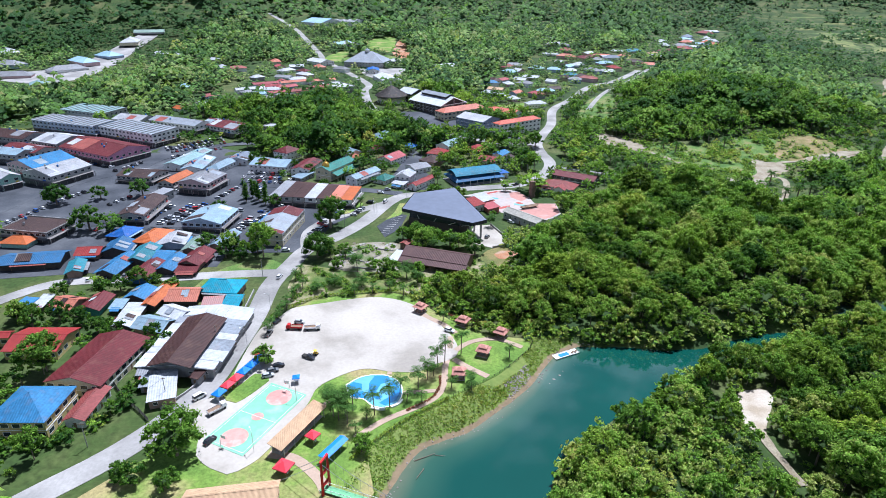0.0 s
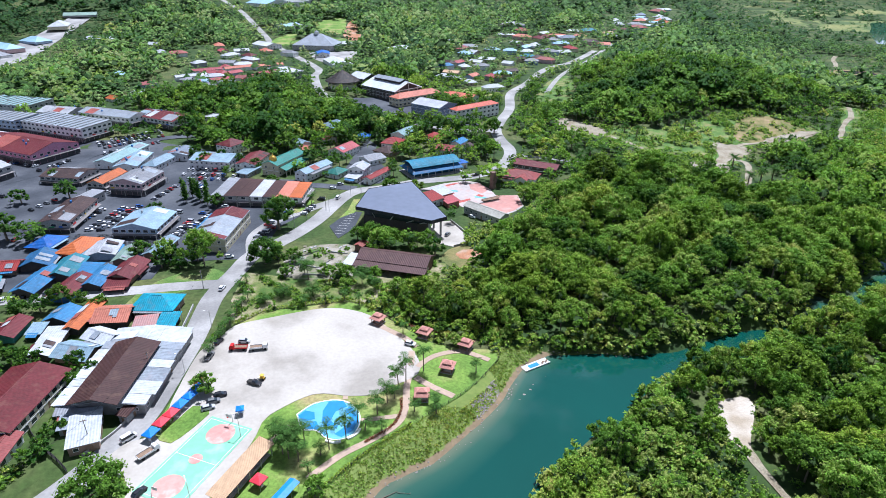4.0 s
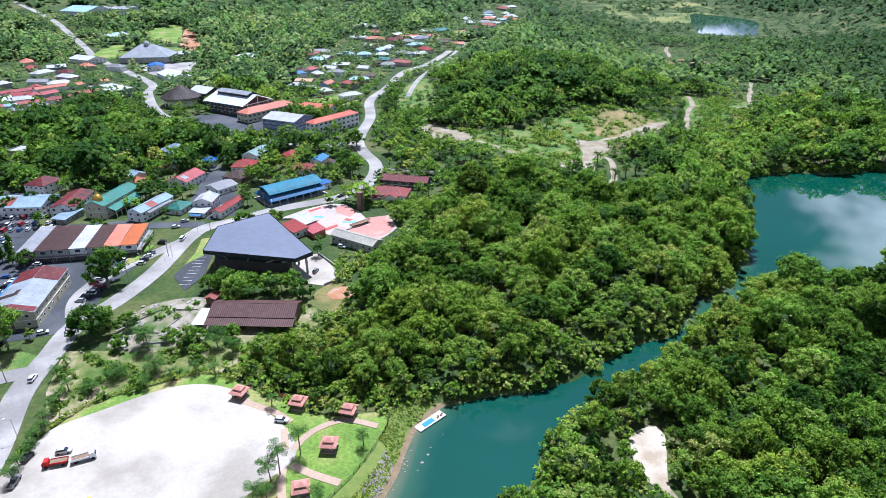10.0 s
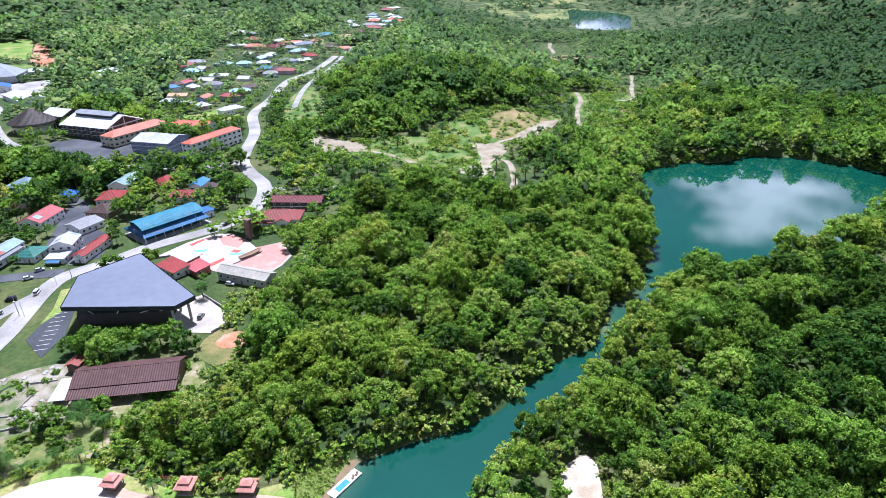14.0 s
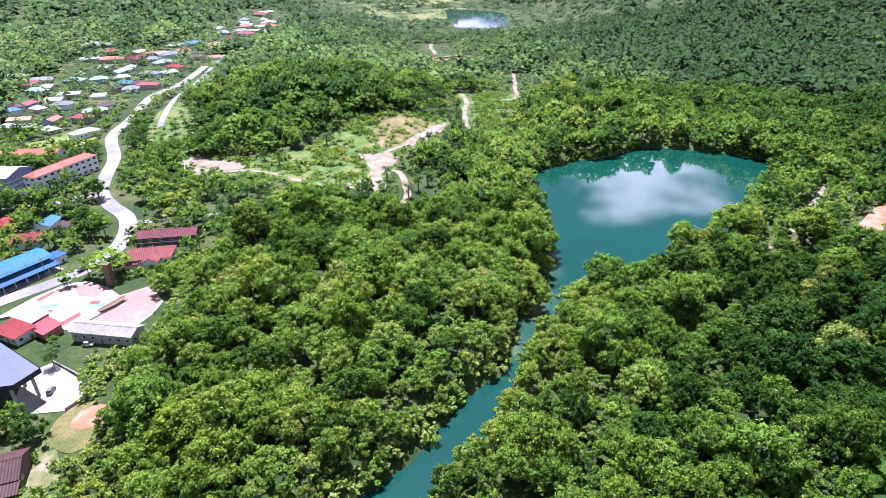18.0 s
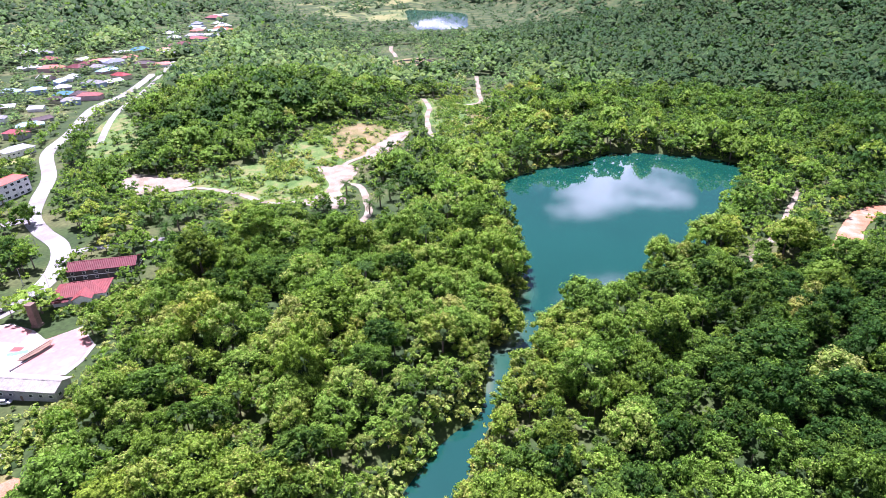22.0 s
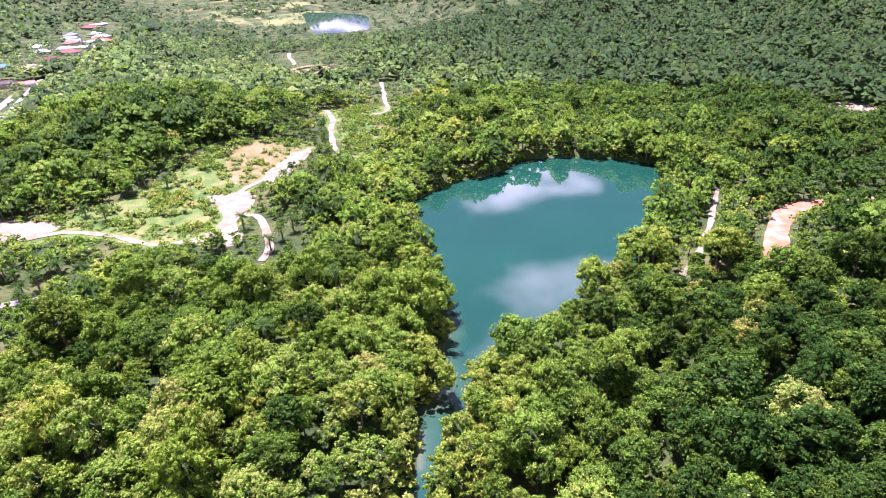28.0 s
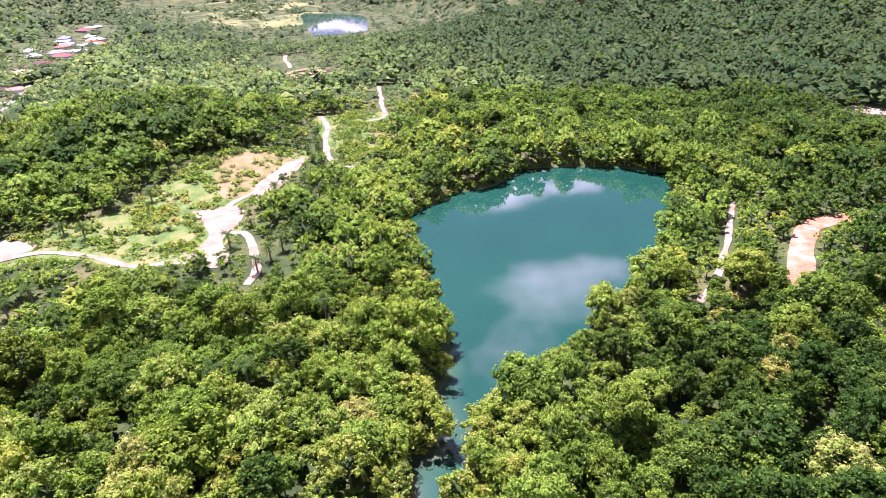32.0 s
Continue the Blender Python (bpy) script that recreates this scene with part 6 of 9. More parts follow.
for row in SHOP_ROW:
    building("shop_building", "shop building", *row, group="row of shops at the junction")

LINE_PAINT = material("bay_paint_white", (0.6, 0.6, 0.58), 0.7, 0.2, 1.0)
# the large market hall with its raised brown roof
x, y, w, d, rot, eave, roof, wall, kind = MARKET[0]
across, w_long = min(w, d), max(w, d)
market = building("market_hall", "market hall", x, y, w, d, rot, eave, roof, wall, "g", detail=True, pitch=0.05)
part("raised_roof", gable(33.0, 15.5, 6.4, 2.2), ROOF["brown"], market, "dark brown raised roof", m=pose(-7.5, 0.6, 0))
part("clerestory", Shape().box(-20.8, -6.2, 4.0, 8.2, 7.0, 6.5), WALL["grey"], market)
# loose steel sheets laid over both slopes, each at its own height and length
sheets = np.random.RandomState(41)
for side in (-1, 1):
    along = -w_long / 2 + 0.2
    while along < w_long / 2 - 3:
        wide = min(sheets.uniform(3.5, 8.5), w_long / 2 - 0.1 - along)
        reach, lift = sheets.uniform(0.1, 1.3), sheets.uniform(0.06, 0.2)
        edge = across / 2 + reach
        slope = [(side * v, eave + across * 0.05 * (1 - v / (across / 2)) + lift + up) for v, up in ((4.5, 0.0), (edge, 0.0), (edge, -0.04), (4.5, -0.04))]
        if side > 0:
            slope = slope[::-1]
        part("roof_panel", Shape().profile(slope, along, along + wide - 0.15), ROOF[("whitenew", "steelnew", "ltsteel", "whitenew")[sheets.randint(4)]], market)
        along += wide
for row in MARKET[1:]:
    building("market_annex", "annex", *row, group="lean-to sheds round the market hall")


# mosque: dome, porch roof and arches
mosque_row = MIDTOWN_A[0]
mw, md = mosque_row[2:4]
mosque = [o for o in scene.objects if o.name.startswith("mosque") and o.parent is None][0]
dome = Shape().lathe([(2.3, 8.2), (2.5, 9.0), (2.6, 10.2), (2.2, 11.4), (1.2, 12.3), (0.3, 12.8), (0.08, 14.2)], 16)
part("dome", dome, GOLD, mosque, "small golden dome", m=pose(-mw * 0 - md * 0.36, 0, 0), smooth_faces=True)
part("porch_roof", Shape().profile([(-mw / 2 - 4.5, 4.2), (-mw / 2 + 0.4, 6.0), (-mw / 2 + 0.4, 5.85), (-mw / 2 - 4.5, 4.05)], -md * 0.42, md * 0.5), ROOF["teal2"], mosque)
for i in range(8):
    part("porch_column", simple_mesh(("porch_column",), lambda s: s.box(-0.18, -0.18, 0, 0.18, 0.18, 4.1), WALL["cream"]), None, mosque, m=pose(-md * 0.4 + i * md * 0.125, -mw / 2 - 4.1, 0))

# big grey-roofed hall: sloping slab over glass walls and open columns
HALL = [(-19.3, 297.3), (-13.8, 320.2), (9.9, 329.5), (26.3, 283.3), (18.5, 279.0)]
hx, hy = 3.0, 302.0
FOOTPRINTS.append((hx, hy, 24, 26, 0.0))
hall = thing("community_hall", pose(hx, hy, 4.0), "large modern hall with a sloping slate-grey metal roof", "hall")
slab = Shape()
n = len(HALL)
pts = [(px - hx, py - hy, 11.0 + 0.05 * (py - 280)) for px, py in HALL]
crown = (1.0, 2.0, 12.3)
slab.add(pts + [(a, b, c - 1.6) for a, b, c in pts] + [crown], [(i, (i + 1) % n, 2 * n)[::-1] for i in range(n)] + [(i, n + i, n + (i + 1) % n, (i + 1) % n)[::-1] for i in range(n)] + [tuple(range(n, 2 * n))])
hall_roof = part("roof", fix_normals(slab.mesh("roof", ROOF["slate_hall"])), None, hall)
part("fascia", Shape().add([(px * 1.012, py * 1.012, z + 0.15) for px, py, z in pts] + [(px * 1.012, py * 1.012, z - 1.75) for px, py, z in pts], [(i, (i + 1) % n, n + (i + 1) % n, n + i) for i in range(n)]), ROOF["slate"], hall_roof)
# the wall's dark colour stands for shade below the overhanging roof
part("base_wall", Shape().prism([(px * 0.74 - 2.5, py * 0.74 + 4) for px, py, z in pts], 0, 5.0), WALL["darktimber"], hall, "lower wall coloured dark for shade under the roof")
part("glass_wall", Shape().prism([(px * 0.72 - 2.5, py * 0.72 + 4) for px, py, z in pts], 5.0, 10.2), GLASS, hall, "dark glazed upper wall set back under the roof")
for (ax, ay, az), (bx, by, bz) in zip(pts, pts[1:] + pts[:1]):
    for q in (0.2, 0.5, 0.8):
        ex, ey = ax + (bx - ax) * q, ay + (by - ay) * q
        part("brace", Shape().beam((ex * 0.72 - 2.5, ey * 0.72 + 4, 4.6), (ex * 0.96, ey * 0.96, az + (bz - az) * q - 1.7), 0.22, n=5), WALL["white"], hall, "white slanting steel brace")
for cx, cy in ((20.5, -17.5), (14.5, -21.5), (17.5, -8)):
    part("column", simple_mesh(("hall_column",), lambda s: s.box(-0.5, -0.5, 0, 0.5, 0.5, 9.8), CONCRETE), None, hall, m=pose(cx, cy, 0))
sheet("hall_yard", [(21, 302), (30, 303), (38, 278), (29, 270), (20, 276), (14, 278)], 0.16, PLAZA, "pale concrete yard beside the hall", rounded=False)
sheet("hall_parking", [(-34, 300), (-25, 320), (-18, 318), (-21, 296), (-28, 284)], 0.16, ASPHALT, "dark asphalt parking bays", rounded=False)
for i in range(9):
    q = i / 8
    bay = Shape().box(-2.3, -0.08, 0, 2.3, 0.08, 0.03)
    line_ob = new("parking_line", bay.mesh("parking_line", LINE_PAINT))
    line_ob.matrix_world = pose(-28.5 + 5.5 * q, 290 + 26 * q, 4.2, 0, 0, -12)
    tagged(line_ob, "white painted parking bay line", "", "", "structure")
yard_wall = thing("yard_wall", pose(0, 0, 4.0), "low white concrete yard wall", "wall")
part("wall", strip([(30, 303), (38, 278), (29, 270)], 0.3, 1.1, 2.0, thick=1.2), CONCRETE, yard_wall, m=pose(0, 0, -4.0))

# lower roof along the long brown shed, and the gabled porch of the red-roofed house
shed = [o for o in scene.objects if o.name.startswith("long_shed") and o.parent is None][0]
part("lower_roof", Shape().profile([(-6.3, 4.35), (-10.4, 3.2), (-10.4, 3.05), (-6.3, 4.2)], -16.9, 16.9), ROOF["brownlt"], shed, "faded brown lower roof")
for i in range(7):
    part("post", simple_mesh(("shed_post",), lambda q: q.box(-0.1, -0.1, 0, 0.1, 0.1, 3.1), TIMBER), None, shed, m=pose(-16.2 + 5.4 * i, -10.1, 0))
FOOTPRINTS.append((-1.0, 247.0, 17, 7, radians(-19.1)))
home = [o for o in scene.objects if o.parent is None and abs(o.location.x - 80.0) < 0.01 and abs(o.location.y - 366.5) < 0.01][0]
part("porch_roof", gable(13.0, 8.0, 4.4, 1.9), ROOF["redrust"], home, "rusty red gabled porch roof", m=pose(2.5, -4.5, 0, 0, 0, 90))
part("porch_wall", Shape().profile([(-3.4, 0), (3.4, 0), (3.4, 4.3), (0, 5.8), (-3.4, 4.3)], -5.9, 5.9), WALL["white"], home, m=pose(2.5, -4.5, 0, 0, 0, 90))
part("side_roof", Shape().profile([(-3.5, 3.1), (3.5, 4.0), (3.5, 3.85), (-3.5, 2.95)], -5.5, 5.5), ROOF["maroon"], home, "maroon lean-to roof", m=pose(-9.0, -5.5, 0))

# pale lean-to at the end of the long brown shed
annex = thing("lean_to", pose(-19.0, 255.5, 4.0, 0, 0, -19.1), "pale sheet-metal lean-to beside the long brown shed", "lean-to")
part("roof", Shape().profile([(-5.5, 2.6), (5.5, 3.2), (5.5, 3.12), (-5.5, 2.5)], -2.6, 2.6), ROOF["whitenew"], annex)
for u in (-2.3, 2.3):
    for v, tall in ((-5.2, 2.55), (5.2, 3.1)):
        part("post", simple_mesh(("lean_to_end_post", tall), lambda q: q.box(-0.07, -0.07, 0, 0.07, 0.07, tall), TIMBER), None, annex, m=pose(u, v, 0))
FOOTPRINTS.append((-19.0, 255.5, 3, 5.5, radians(-19.1)))

# round hall with a dark conical roof
cone_base = ground_at(-55, 645)
cone = thing("round_hall", pose(-55, 645, cone_base), "round white hall with dark conical thatch-like roof", "hall")
part("wall", Shape().lathe([(13, 0), (13, 8.0)], 24), WALL["white"], cone)
part("gallery", Shape().lathe([(15.5, 4.6), (15.5, 5.4)], 24), WALL["cream"], cone)
part("roof", Shape().lathe([(18, 7.4), (17.6, 8.0), (9, 13.0), (1.2, 17.5), (0.3, 18.0)], 24), ROOF["straw"], cone)
for i in range(16):
    part("pillar", simple_mesh(("round_pillar",), lambda s: s.beam((15.2, 0, 0), (15.2, 0, 7.6), 0.25), WALL["white"]), None, cone, m=pose(0, 0, 0, 0, 0, i * 22.5))
FOOTPRINTS.append((-55, 645, 19, 19, 0.0))

# the stilted hall: roof monitor and white gable frames
stilt = [o for o in scene.objects if o.name.startswith("stilted_hall") and o.parent is None][0]
sw, sd = max(CIVIC[4][2:4]), min(CIVIC[4][2:4])
top = 9 + sd * 0.2
part("monitor_roof", gable(sw * 0.8, 13, top - 0.2, 2.0), ROOF["ltsteel"], stilt, "raised ridge roof of pale steel")
part("monitor_wall", Shape().box(-sw * 0.39, -5.5, top - 2.4, sw * 0.39, 5.5, top), WALL["darktimber"], stilt)
for u in (-sw / 2 - 0.1, sw / 2 + 0.1):
    for a, b in (((-sd / 2, 8.8), (0, top - 0.6)), ((sd / 2, 8.8), (0, top - 0.6)), ((-sd / 3, 0), (-sd / 3, 10.5)), ((sd / 3, 0), (sd / 3, 10.5)), ((0, 0), (0, top - 1)), ((-sd / 2.2, 5), (sd / 2.2, 5)), ((-sd / 2.2, 9.2), (sd / 2.2, 9.2))):
        part("gable_frame", Shape().beam((u, a[0], a[1]), (u, b[0], b[1]), 0.45, n=4), WALL["white"], stilt, "white painted frame")

# blue assembly hall: a raised roof over a wide skirt roof on posts, open below
assembly = thing("assembly_hall", pose(24.0, 388.5, 4.0, 0, 0, 23.5), "long blue assembly hall with a raised roof and open sides", "hall")
FOOTPRINTS.append((24.0, 388.5, 19, 11.5, radians(23.5)))
# this wall's blue is set dark as the shade within the open sides
part("inner_wall", Shape().box(-15.5, -6.4, 0, 15.5, 6.4, 5.2), WALL["bluewall"], assembly, "blue inner wall darkened for shade within the open sides")
outer, inner = [(-18.4, -11), (18.4, -11), (18.4, 11), (-18.4, 11)], [(-16.4, -7), (16.4, -7), (16.4, 7), (-16.4, 7)]
skirt = Shape().add([(x, y, 3.4) for x, y in outer] + [(x, y, 5.3) for x, y in inner] + [(x, y, 3.2) for x, y in outer] + [(x, y, 5.1) for x, y in inner],
                    [(i, (i + 1) % 4, 4 + (i + 1) % 4, 4 + i) for i in range(4)] + [(8 + i, 12 + i, 12 + (i + 1) % 4, 8 + (i + 1) % 4) for i in range(4)] + [(i, 8 + i, 8 + (i + 1) % 4, (i + 1) % 4) for i in range(4)])
part("skirt_roof", skirt, ROOF["bluedk"], assembly, "dark blue lower roof all round")
part("upper_wall", Shape().box(-16.2, -6.9, 5.0, 16.2, 6.9, 6.7), WALL["bluewall"], assembly)
arch = [(-8.2 + 16.4 * i / 10, 6.6 + 2.5 * math.sin(math.pi * i / 10) ** 0.8) for i in range(11)]
part("upper_roof", Shape().profile([(y, z) for y, z in arch] + [(y, z - 0.25) for y, z in reversed(arch)], -17.4, 17.4), ROOF["bluehall"], assembly, "blue-green raised roof")
for i in range(8):
    for y in (-10.4, 10.4):
        part("post", simple_mesh(("assembly_post",), lambda q: q.box(-0.14, -0.14, 0, 0.14, 0.14, 3.4), WALL["white"]), None, assembly, m=pose(-17.5 + 5 * i, y, 0))
part("floor_slab", Shape().box(-18.6, -11.2, -0.1, 18.6, 11.2, 0.15), CONCRETE, assembly)

# tiled floors of a demolished market, bleached white with pink, red and turquoise patches
FLOOR_WHITE = material("bleached_floor_tile", (0.36, 0.32, 0.295), 0.6, 0.2, 0.5, rust=(0.4, 0.25, 0.22), world_space=True)
FLOOR_PINK = material("pink_floor_tile", (0.4, 0.2, 0.165), 0.6, 0.25, 0.5, rust=(0.4, 0.28, 0.24), world_space=True)
FLOOR_RED = material("red_floor_tile", (0.36, 0.075, 0.06), 0.6, 0.3, 0.6, rust=(0.38, 0.22, 0.19), world_space=True)
FLOOR_TEAL = material("turquoise_floor_tile", (0.13, 0.36, 0.36), 0.6, 0.25, 0.6, rust=(0.35, 0.36, 0.34), world_space=True)
sheet("tiled_floor", [(13, 352), (30, 363), (44, 368), (52, 364), (58, 351), (60, 340), (73, 340), (73, 322), (67, 314), (60, 309), (38, 323), (34, 331), (27, 348), (21, 351)], 0.2, FLOOR_WHITE, "bleached white tiled floor of a demolished market", rounded=False)
for mat, word, outlines in ((FLOOR_PINK, "pink", ([(56, 333), (60, 340), (72.5, 339.5), (72.5, 323), (66.5, 315), (59, 310), (50, 318), (47, 325)], [(52, 363), (57.5, 351), (52, 344), (46, 352), (46, 361)])),
                            (FLOOR_RED, "faded red", ([(28, 350), (35, 346), (36, 344), (29, 347)], [(36, 332), (44, 336), (44, 333), (37, 329)], [(31, 360), (38, 364), (39, 362), (32, 358)], [(48, 341), (51, 338), (53, 340), (50, 343)])),
                            (FLOOR_TEAL, "turquoise", ([(30, 353), (38, 350), (38, 347.5), (30, 350)], [(47, 340), (54, 337), (53, 335), (47, 337.5)], [(21, 350.5), (25, 349), (24, 347), (21, 349)]))):
    for outline in outlines:
        sheet("floor_patch", outline, 0.23 if mat is FLOOR_PINK else 0.25, mat, f"{word} patch of worn floor tiles", thick=0.04, rounded=False)
stump = thing("broken_wall", pose(0, 0, 4.1), "broken low wall along the tiled floor", "wall")
for a, b in (((46, 326), (52, 329)), ((52, 329), (60, 333)), ((60, 309), (67, 314)), ((67, 314), (73, 322)), ((13, 352), (21, 351))):
    part("wall", Shape().add([(a[0], a[1], 0), (b[0], b[1], 0), (b[0], b[1], 0.7), (a[0], a[1], 0.9), (a[0] + 0.3, a[1] - 0.3, 0), (b[0] + 0.3, b[1] - 0.3, 0), (b[0] + 0.3, b[1] - 0.3, 0.7), (a[0] + 0.3, a[1] - 0.3, 0.9)],
                             [(0, 1, 2, 3), (5, 4, 7, 6), (3, 2, 6, 7), (1, 5, 6, 2), (4, 0, 3, 7)]), CONCRETE, stump)
FOOTPRINTS.append((45, 338, 26, 16, radians(-20)))
FOOTPRINTS.append((28, 288, 8, 17, radians(-18)))
FOOTPRINTS.append((34, 264, 9, 6, 0.0))

# brick tower beside the market
FOOTPRINTS.append((59.8, 354, 3, 3, 0.0))
tower = thing("brick_tower", pose(59.8, 354, 4.0), "old dark brick tower with weeds on its top", "tower")
part("shaft", Shape().lathe([(2.4, -0.2), (2.3, 1.0), (1.9, 1.2), (1.8, 9.6), (2.1, 9.8), (2.1, 10.4)], 4), BRICK, tower)
for z in (3.2, 5.8, 8.2):
    part("band", Shape().lathe([(2.0, z), (2.0, z + 0.25)], 4), BRICK, tower)

# old boat lying on the bare floor
hulk = thing("old_boat", pose(55.5, 331.5, 4.75, 0, 0, 25), "weathered brown wooden boat lying on bare tiled floor", "boat")
part("hull", Shape().add([(-7, 0, 1.4), (-5, -1.2, 1.0), (0, -1.6, 0.9), (5, -1.3, 1.0), (7.5, 0, 1.6), (5, 1.3, 1.0), (0, 1.6, 0.9), (-5, 1.2, 1.0), (-5, 0, 0), (0, 0, -0.2), (5.5, 0, 0)],
                         [(0, 1, 8), (1, 2, 9, 8), (2, 3, 10, 9), (3, 4, 10), (4, 5, 10), (5, 6, 9, 10), (6, 7, 8, 9), (7, 0, 8), (0, 7, 6, 5, 4, 3, 2, 1)]), TIMBER, hulk)
part("mast", Shape().beam((-6, 0.3, 1.5), (6, -0.2, 1.9), 0.15), TIMBER, hulk)

# petrol station canopy posts and small blue annex to the assembly hall
building("office_annex", "office", 43.5, 396.0, 9.0, 8.0, 24, 4.0, "bluebr", "white", "h")


# ---- roof clutter, lean-tos and signs that make the town ragged ----
TANK_BLUE = material("water_tank_blue", (0.05, 0.18, 0.45), 0.45, 0.2, 1.0)
TANK_STEEL = material("water_tank_steel", (0.45, 0.46, 0.47), 0.35, 0.2, 1.0, metal=0.6)
SIGN_COLORS = [material("signboard_" + k, c, 0.5, 0.15, 1.0) for k, c in (("red", (0.5, 0.05, 0.04)), ("yellow", (0.6, 0.45, 0.05)), ("blue", (0.05, 0.15, 0.5)), ("green", (0.06, 0.3, 0.12)), ("white", (0.6, 0.6, 0.58)))]
PATCHES = ["greyroof", "ltsteel", "whitenew", "greyroof", "browndk", "rust", "ltblue2"]


def tank_mesh(mat):
    return Shape().lathe([(0.55, 0), (0.6, 0.1), (0.6, 1.1), (0.45, 1.35), (0.15, 1.42)], 10).mesh("water_tank", mat)


TANKS = [tank_mesh(TANK_BLUE), tank_mesh(TANK_STEEL)]


def clutter(rows, seed, shops):
    """Patched sheets, tanks, cooling units, lean-to roofs and signboards on the buildings of a table."""
    rng_ = np.random.RandomState(seed)
    for x, y, w, d, rot, eave, roof, wall, kind in rows:
        if rows is SHOPS_A:
            w, d, eave = w * 1.06, d * 1.06, eave * 0.84
        obs = [o for o in scene.objects if o.parent is None and abs(o.location.x - x) < 0.01 and abs(o.location.y - y) < 0.01 and len(o.children) > 1]
        if not obs:
            continue
        ob = obs[0]
        if d > w and kind in "ghvmp":
            w, d = d, w
        if kind == "g":
            pitch = 0.13 if d > 14 else 0.2
            slope = math.degrees(math.atan2(d * pitch, d / 2))
            for i in range(rng_.randint(2, 5 if shops else 3)):
                side = rng_.choice((-1, 1))
                length, run = rng_.uniform(0.12, 0.3) * w, d / 2 * rng_.uniform(0.5, 0.98)
                u = rng_.uniform(-w / 2 + length / 2, w / 2 - length / 2)
                v = rng_.uniform(run / 2, d / 2 - run / 2 + 0.01)
                z = eave + d * pitch * (1 - v / (d / 2)) + 0.05 + 0.015 * i
                part("patched_sheet", Shape().box(-length / 2, -run / 2, 0, length / 2, run / 2, 0.03), ROOF[PATCHES[rng_.randint(len(PATCHES))]], ob, m=pose(u, side * v, z, -side * slope, 0, 0))
        if shops and kind in "gfm":
            for i in range(rng_.randint(1, 4)):
                v = rng_.uniform(-d * 0.25, d * 0.25)
                z = eave + (d * 0.13 * (1 - abs(v) / (d / 2)) if kind == "g" else 0.5)
                part("water_tank", TANKS[rng_.randint(2)], None, ob, m=pose(rng_.uniform(-w * 0.4, w * 0.4), v, z - 0.1))
        if not shops and rng_.uniform() < 0.7:
            side, length = rng_.choice((-1, 1)), w * rng_.uniform(0.5, 0.95)
            lean = Shape().profile([(0, eave - 0.4), (-2.4, eave - 1.0), (-2.4, eave - 1.08), (0, eave - 0.5)], -length / 2, length / 2)
            part("lean_to_roof", lean, ROOF[["greyroof", "rust", "ltblue", "blue", "maroon"][rng_.randint(5)]], ob, m=pose(0, 0, 0, 0, 0, 0 if side > 0 else 180) @ pose(0, -d / 2 + 0.4, 0))
            for s in (-0.9, 0.9):
                part("lean_to_post", simple_mesh(("lean_to_post", round(eave, 1)), lambda q: q.box(-0.06, -0.06, 0, 0.06, 0.06, eave - 1.05), TIMBER), None, ob, m=pose(0, 0, 0, 0, 0, 0 if side > 0 else 180) @ pose(s * length / 2, -d / 2 - 1.9, 0))
        if shops and eave > 5.5:
            turn = radians(ob.rotation_euler.z * 0 + math.degrees(ob.matrix_basis.to_euler().z))
            for angle, half, depth in ((0, w / 2, d / 2), (90, d / 2, w / 2), (180, w / 2, d / 2), (270, d / 2, w / 2)):
                a = radians(angle)
                out = Vector((math.sin(a + turn), -math.cos(a + turn), 0))
                if out.dot((EYE - Vector((x, y, 0))).normalized()) < 0.3:
                    continue
                level = eave / max(1, round(eave / 3.3))
                for i in range(max(1, int(half / 4))):
                    if rng_.uniform() < 0.7:
                        u, wide = rng_.uniform(-half + 2, half - 2), rng_.uniform(1.6, 3.2)
                        part("signboard", Shape().box(-wide / 2, -0.12, 0, wide / 2, 0.0, 0.8), SIGN_COLORS[rng_.randint(5)], ob, m=pose(0, 0, 0, 0, 0, angle) @ pose(u, -depth + 0.2, level + 0.15))


clutter(SHOPS_A, 1, True)
clutter(SHOPS_B, 2, True)
clutter(STALLS_A, 3, False)
clutter(STALLS_B, 4, False)
clutter(MIDTOWN_A[1:], 5, False)
clutter(MARKET[1:], 6, False)

# the corner shop: maroon sheets at both ends of its pale roof
corner = [o for o in scene.objects if o.parent is None and abs(o.location.x + 86.2) < 0.01 and abs(o.location.y - 289.6) < 0.01][0]
for u, wide in ((-16.3, 3.4), (12.5, 11.0)):
    for side in (-1, 1):
        slope = math.degrees(math.atan2(18.0 * 0.13, 9.0))
        part("patched_sheet", Shape().box(-wide / 2, -4.4, 0, wide / 2, 4.6, 0.05), ROOF["maroon"], corner, m=pose(u, side * 4.5, 7.0 + 18 * 0.13 * 0.5 + 0.1, -side * slope, 0, 0))

# ---- the riverside park ----
COURT_GREEN = material("court_paint_green", (0.19, 0.43, 0.28), 0.7, 0.15, 0.5, rust=(0.3, 0.46, 0.34), world_space=True)
COURT_RED = material("court_paint_red", (0.5, 0.26, 0.22), 0.7, 0.25, 0.8, rust=(0.45, 0.4, 0.34), world_space=True)
LINE_WHITE = material("line_paint_white", (0.75, 0.75, 0.72), 0.7, 0.2, 1.0)
POOL_BLUE = material("pool_paint_blue", (0.03, 0.2, 0.46), 0.25, 0.15, 0.4, world_space=True)
POOL_PALE = material("pool_paint_pale", (0.13, 0.36, 0.5), 0.25, 0.12, 0.4, world_space=True)
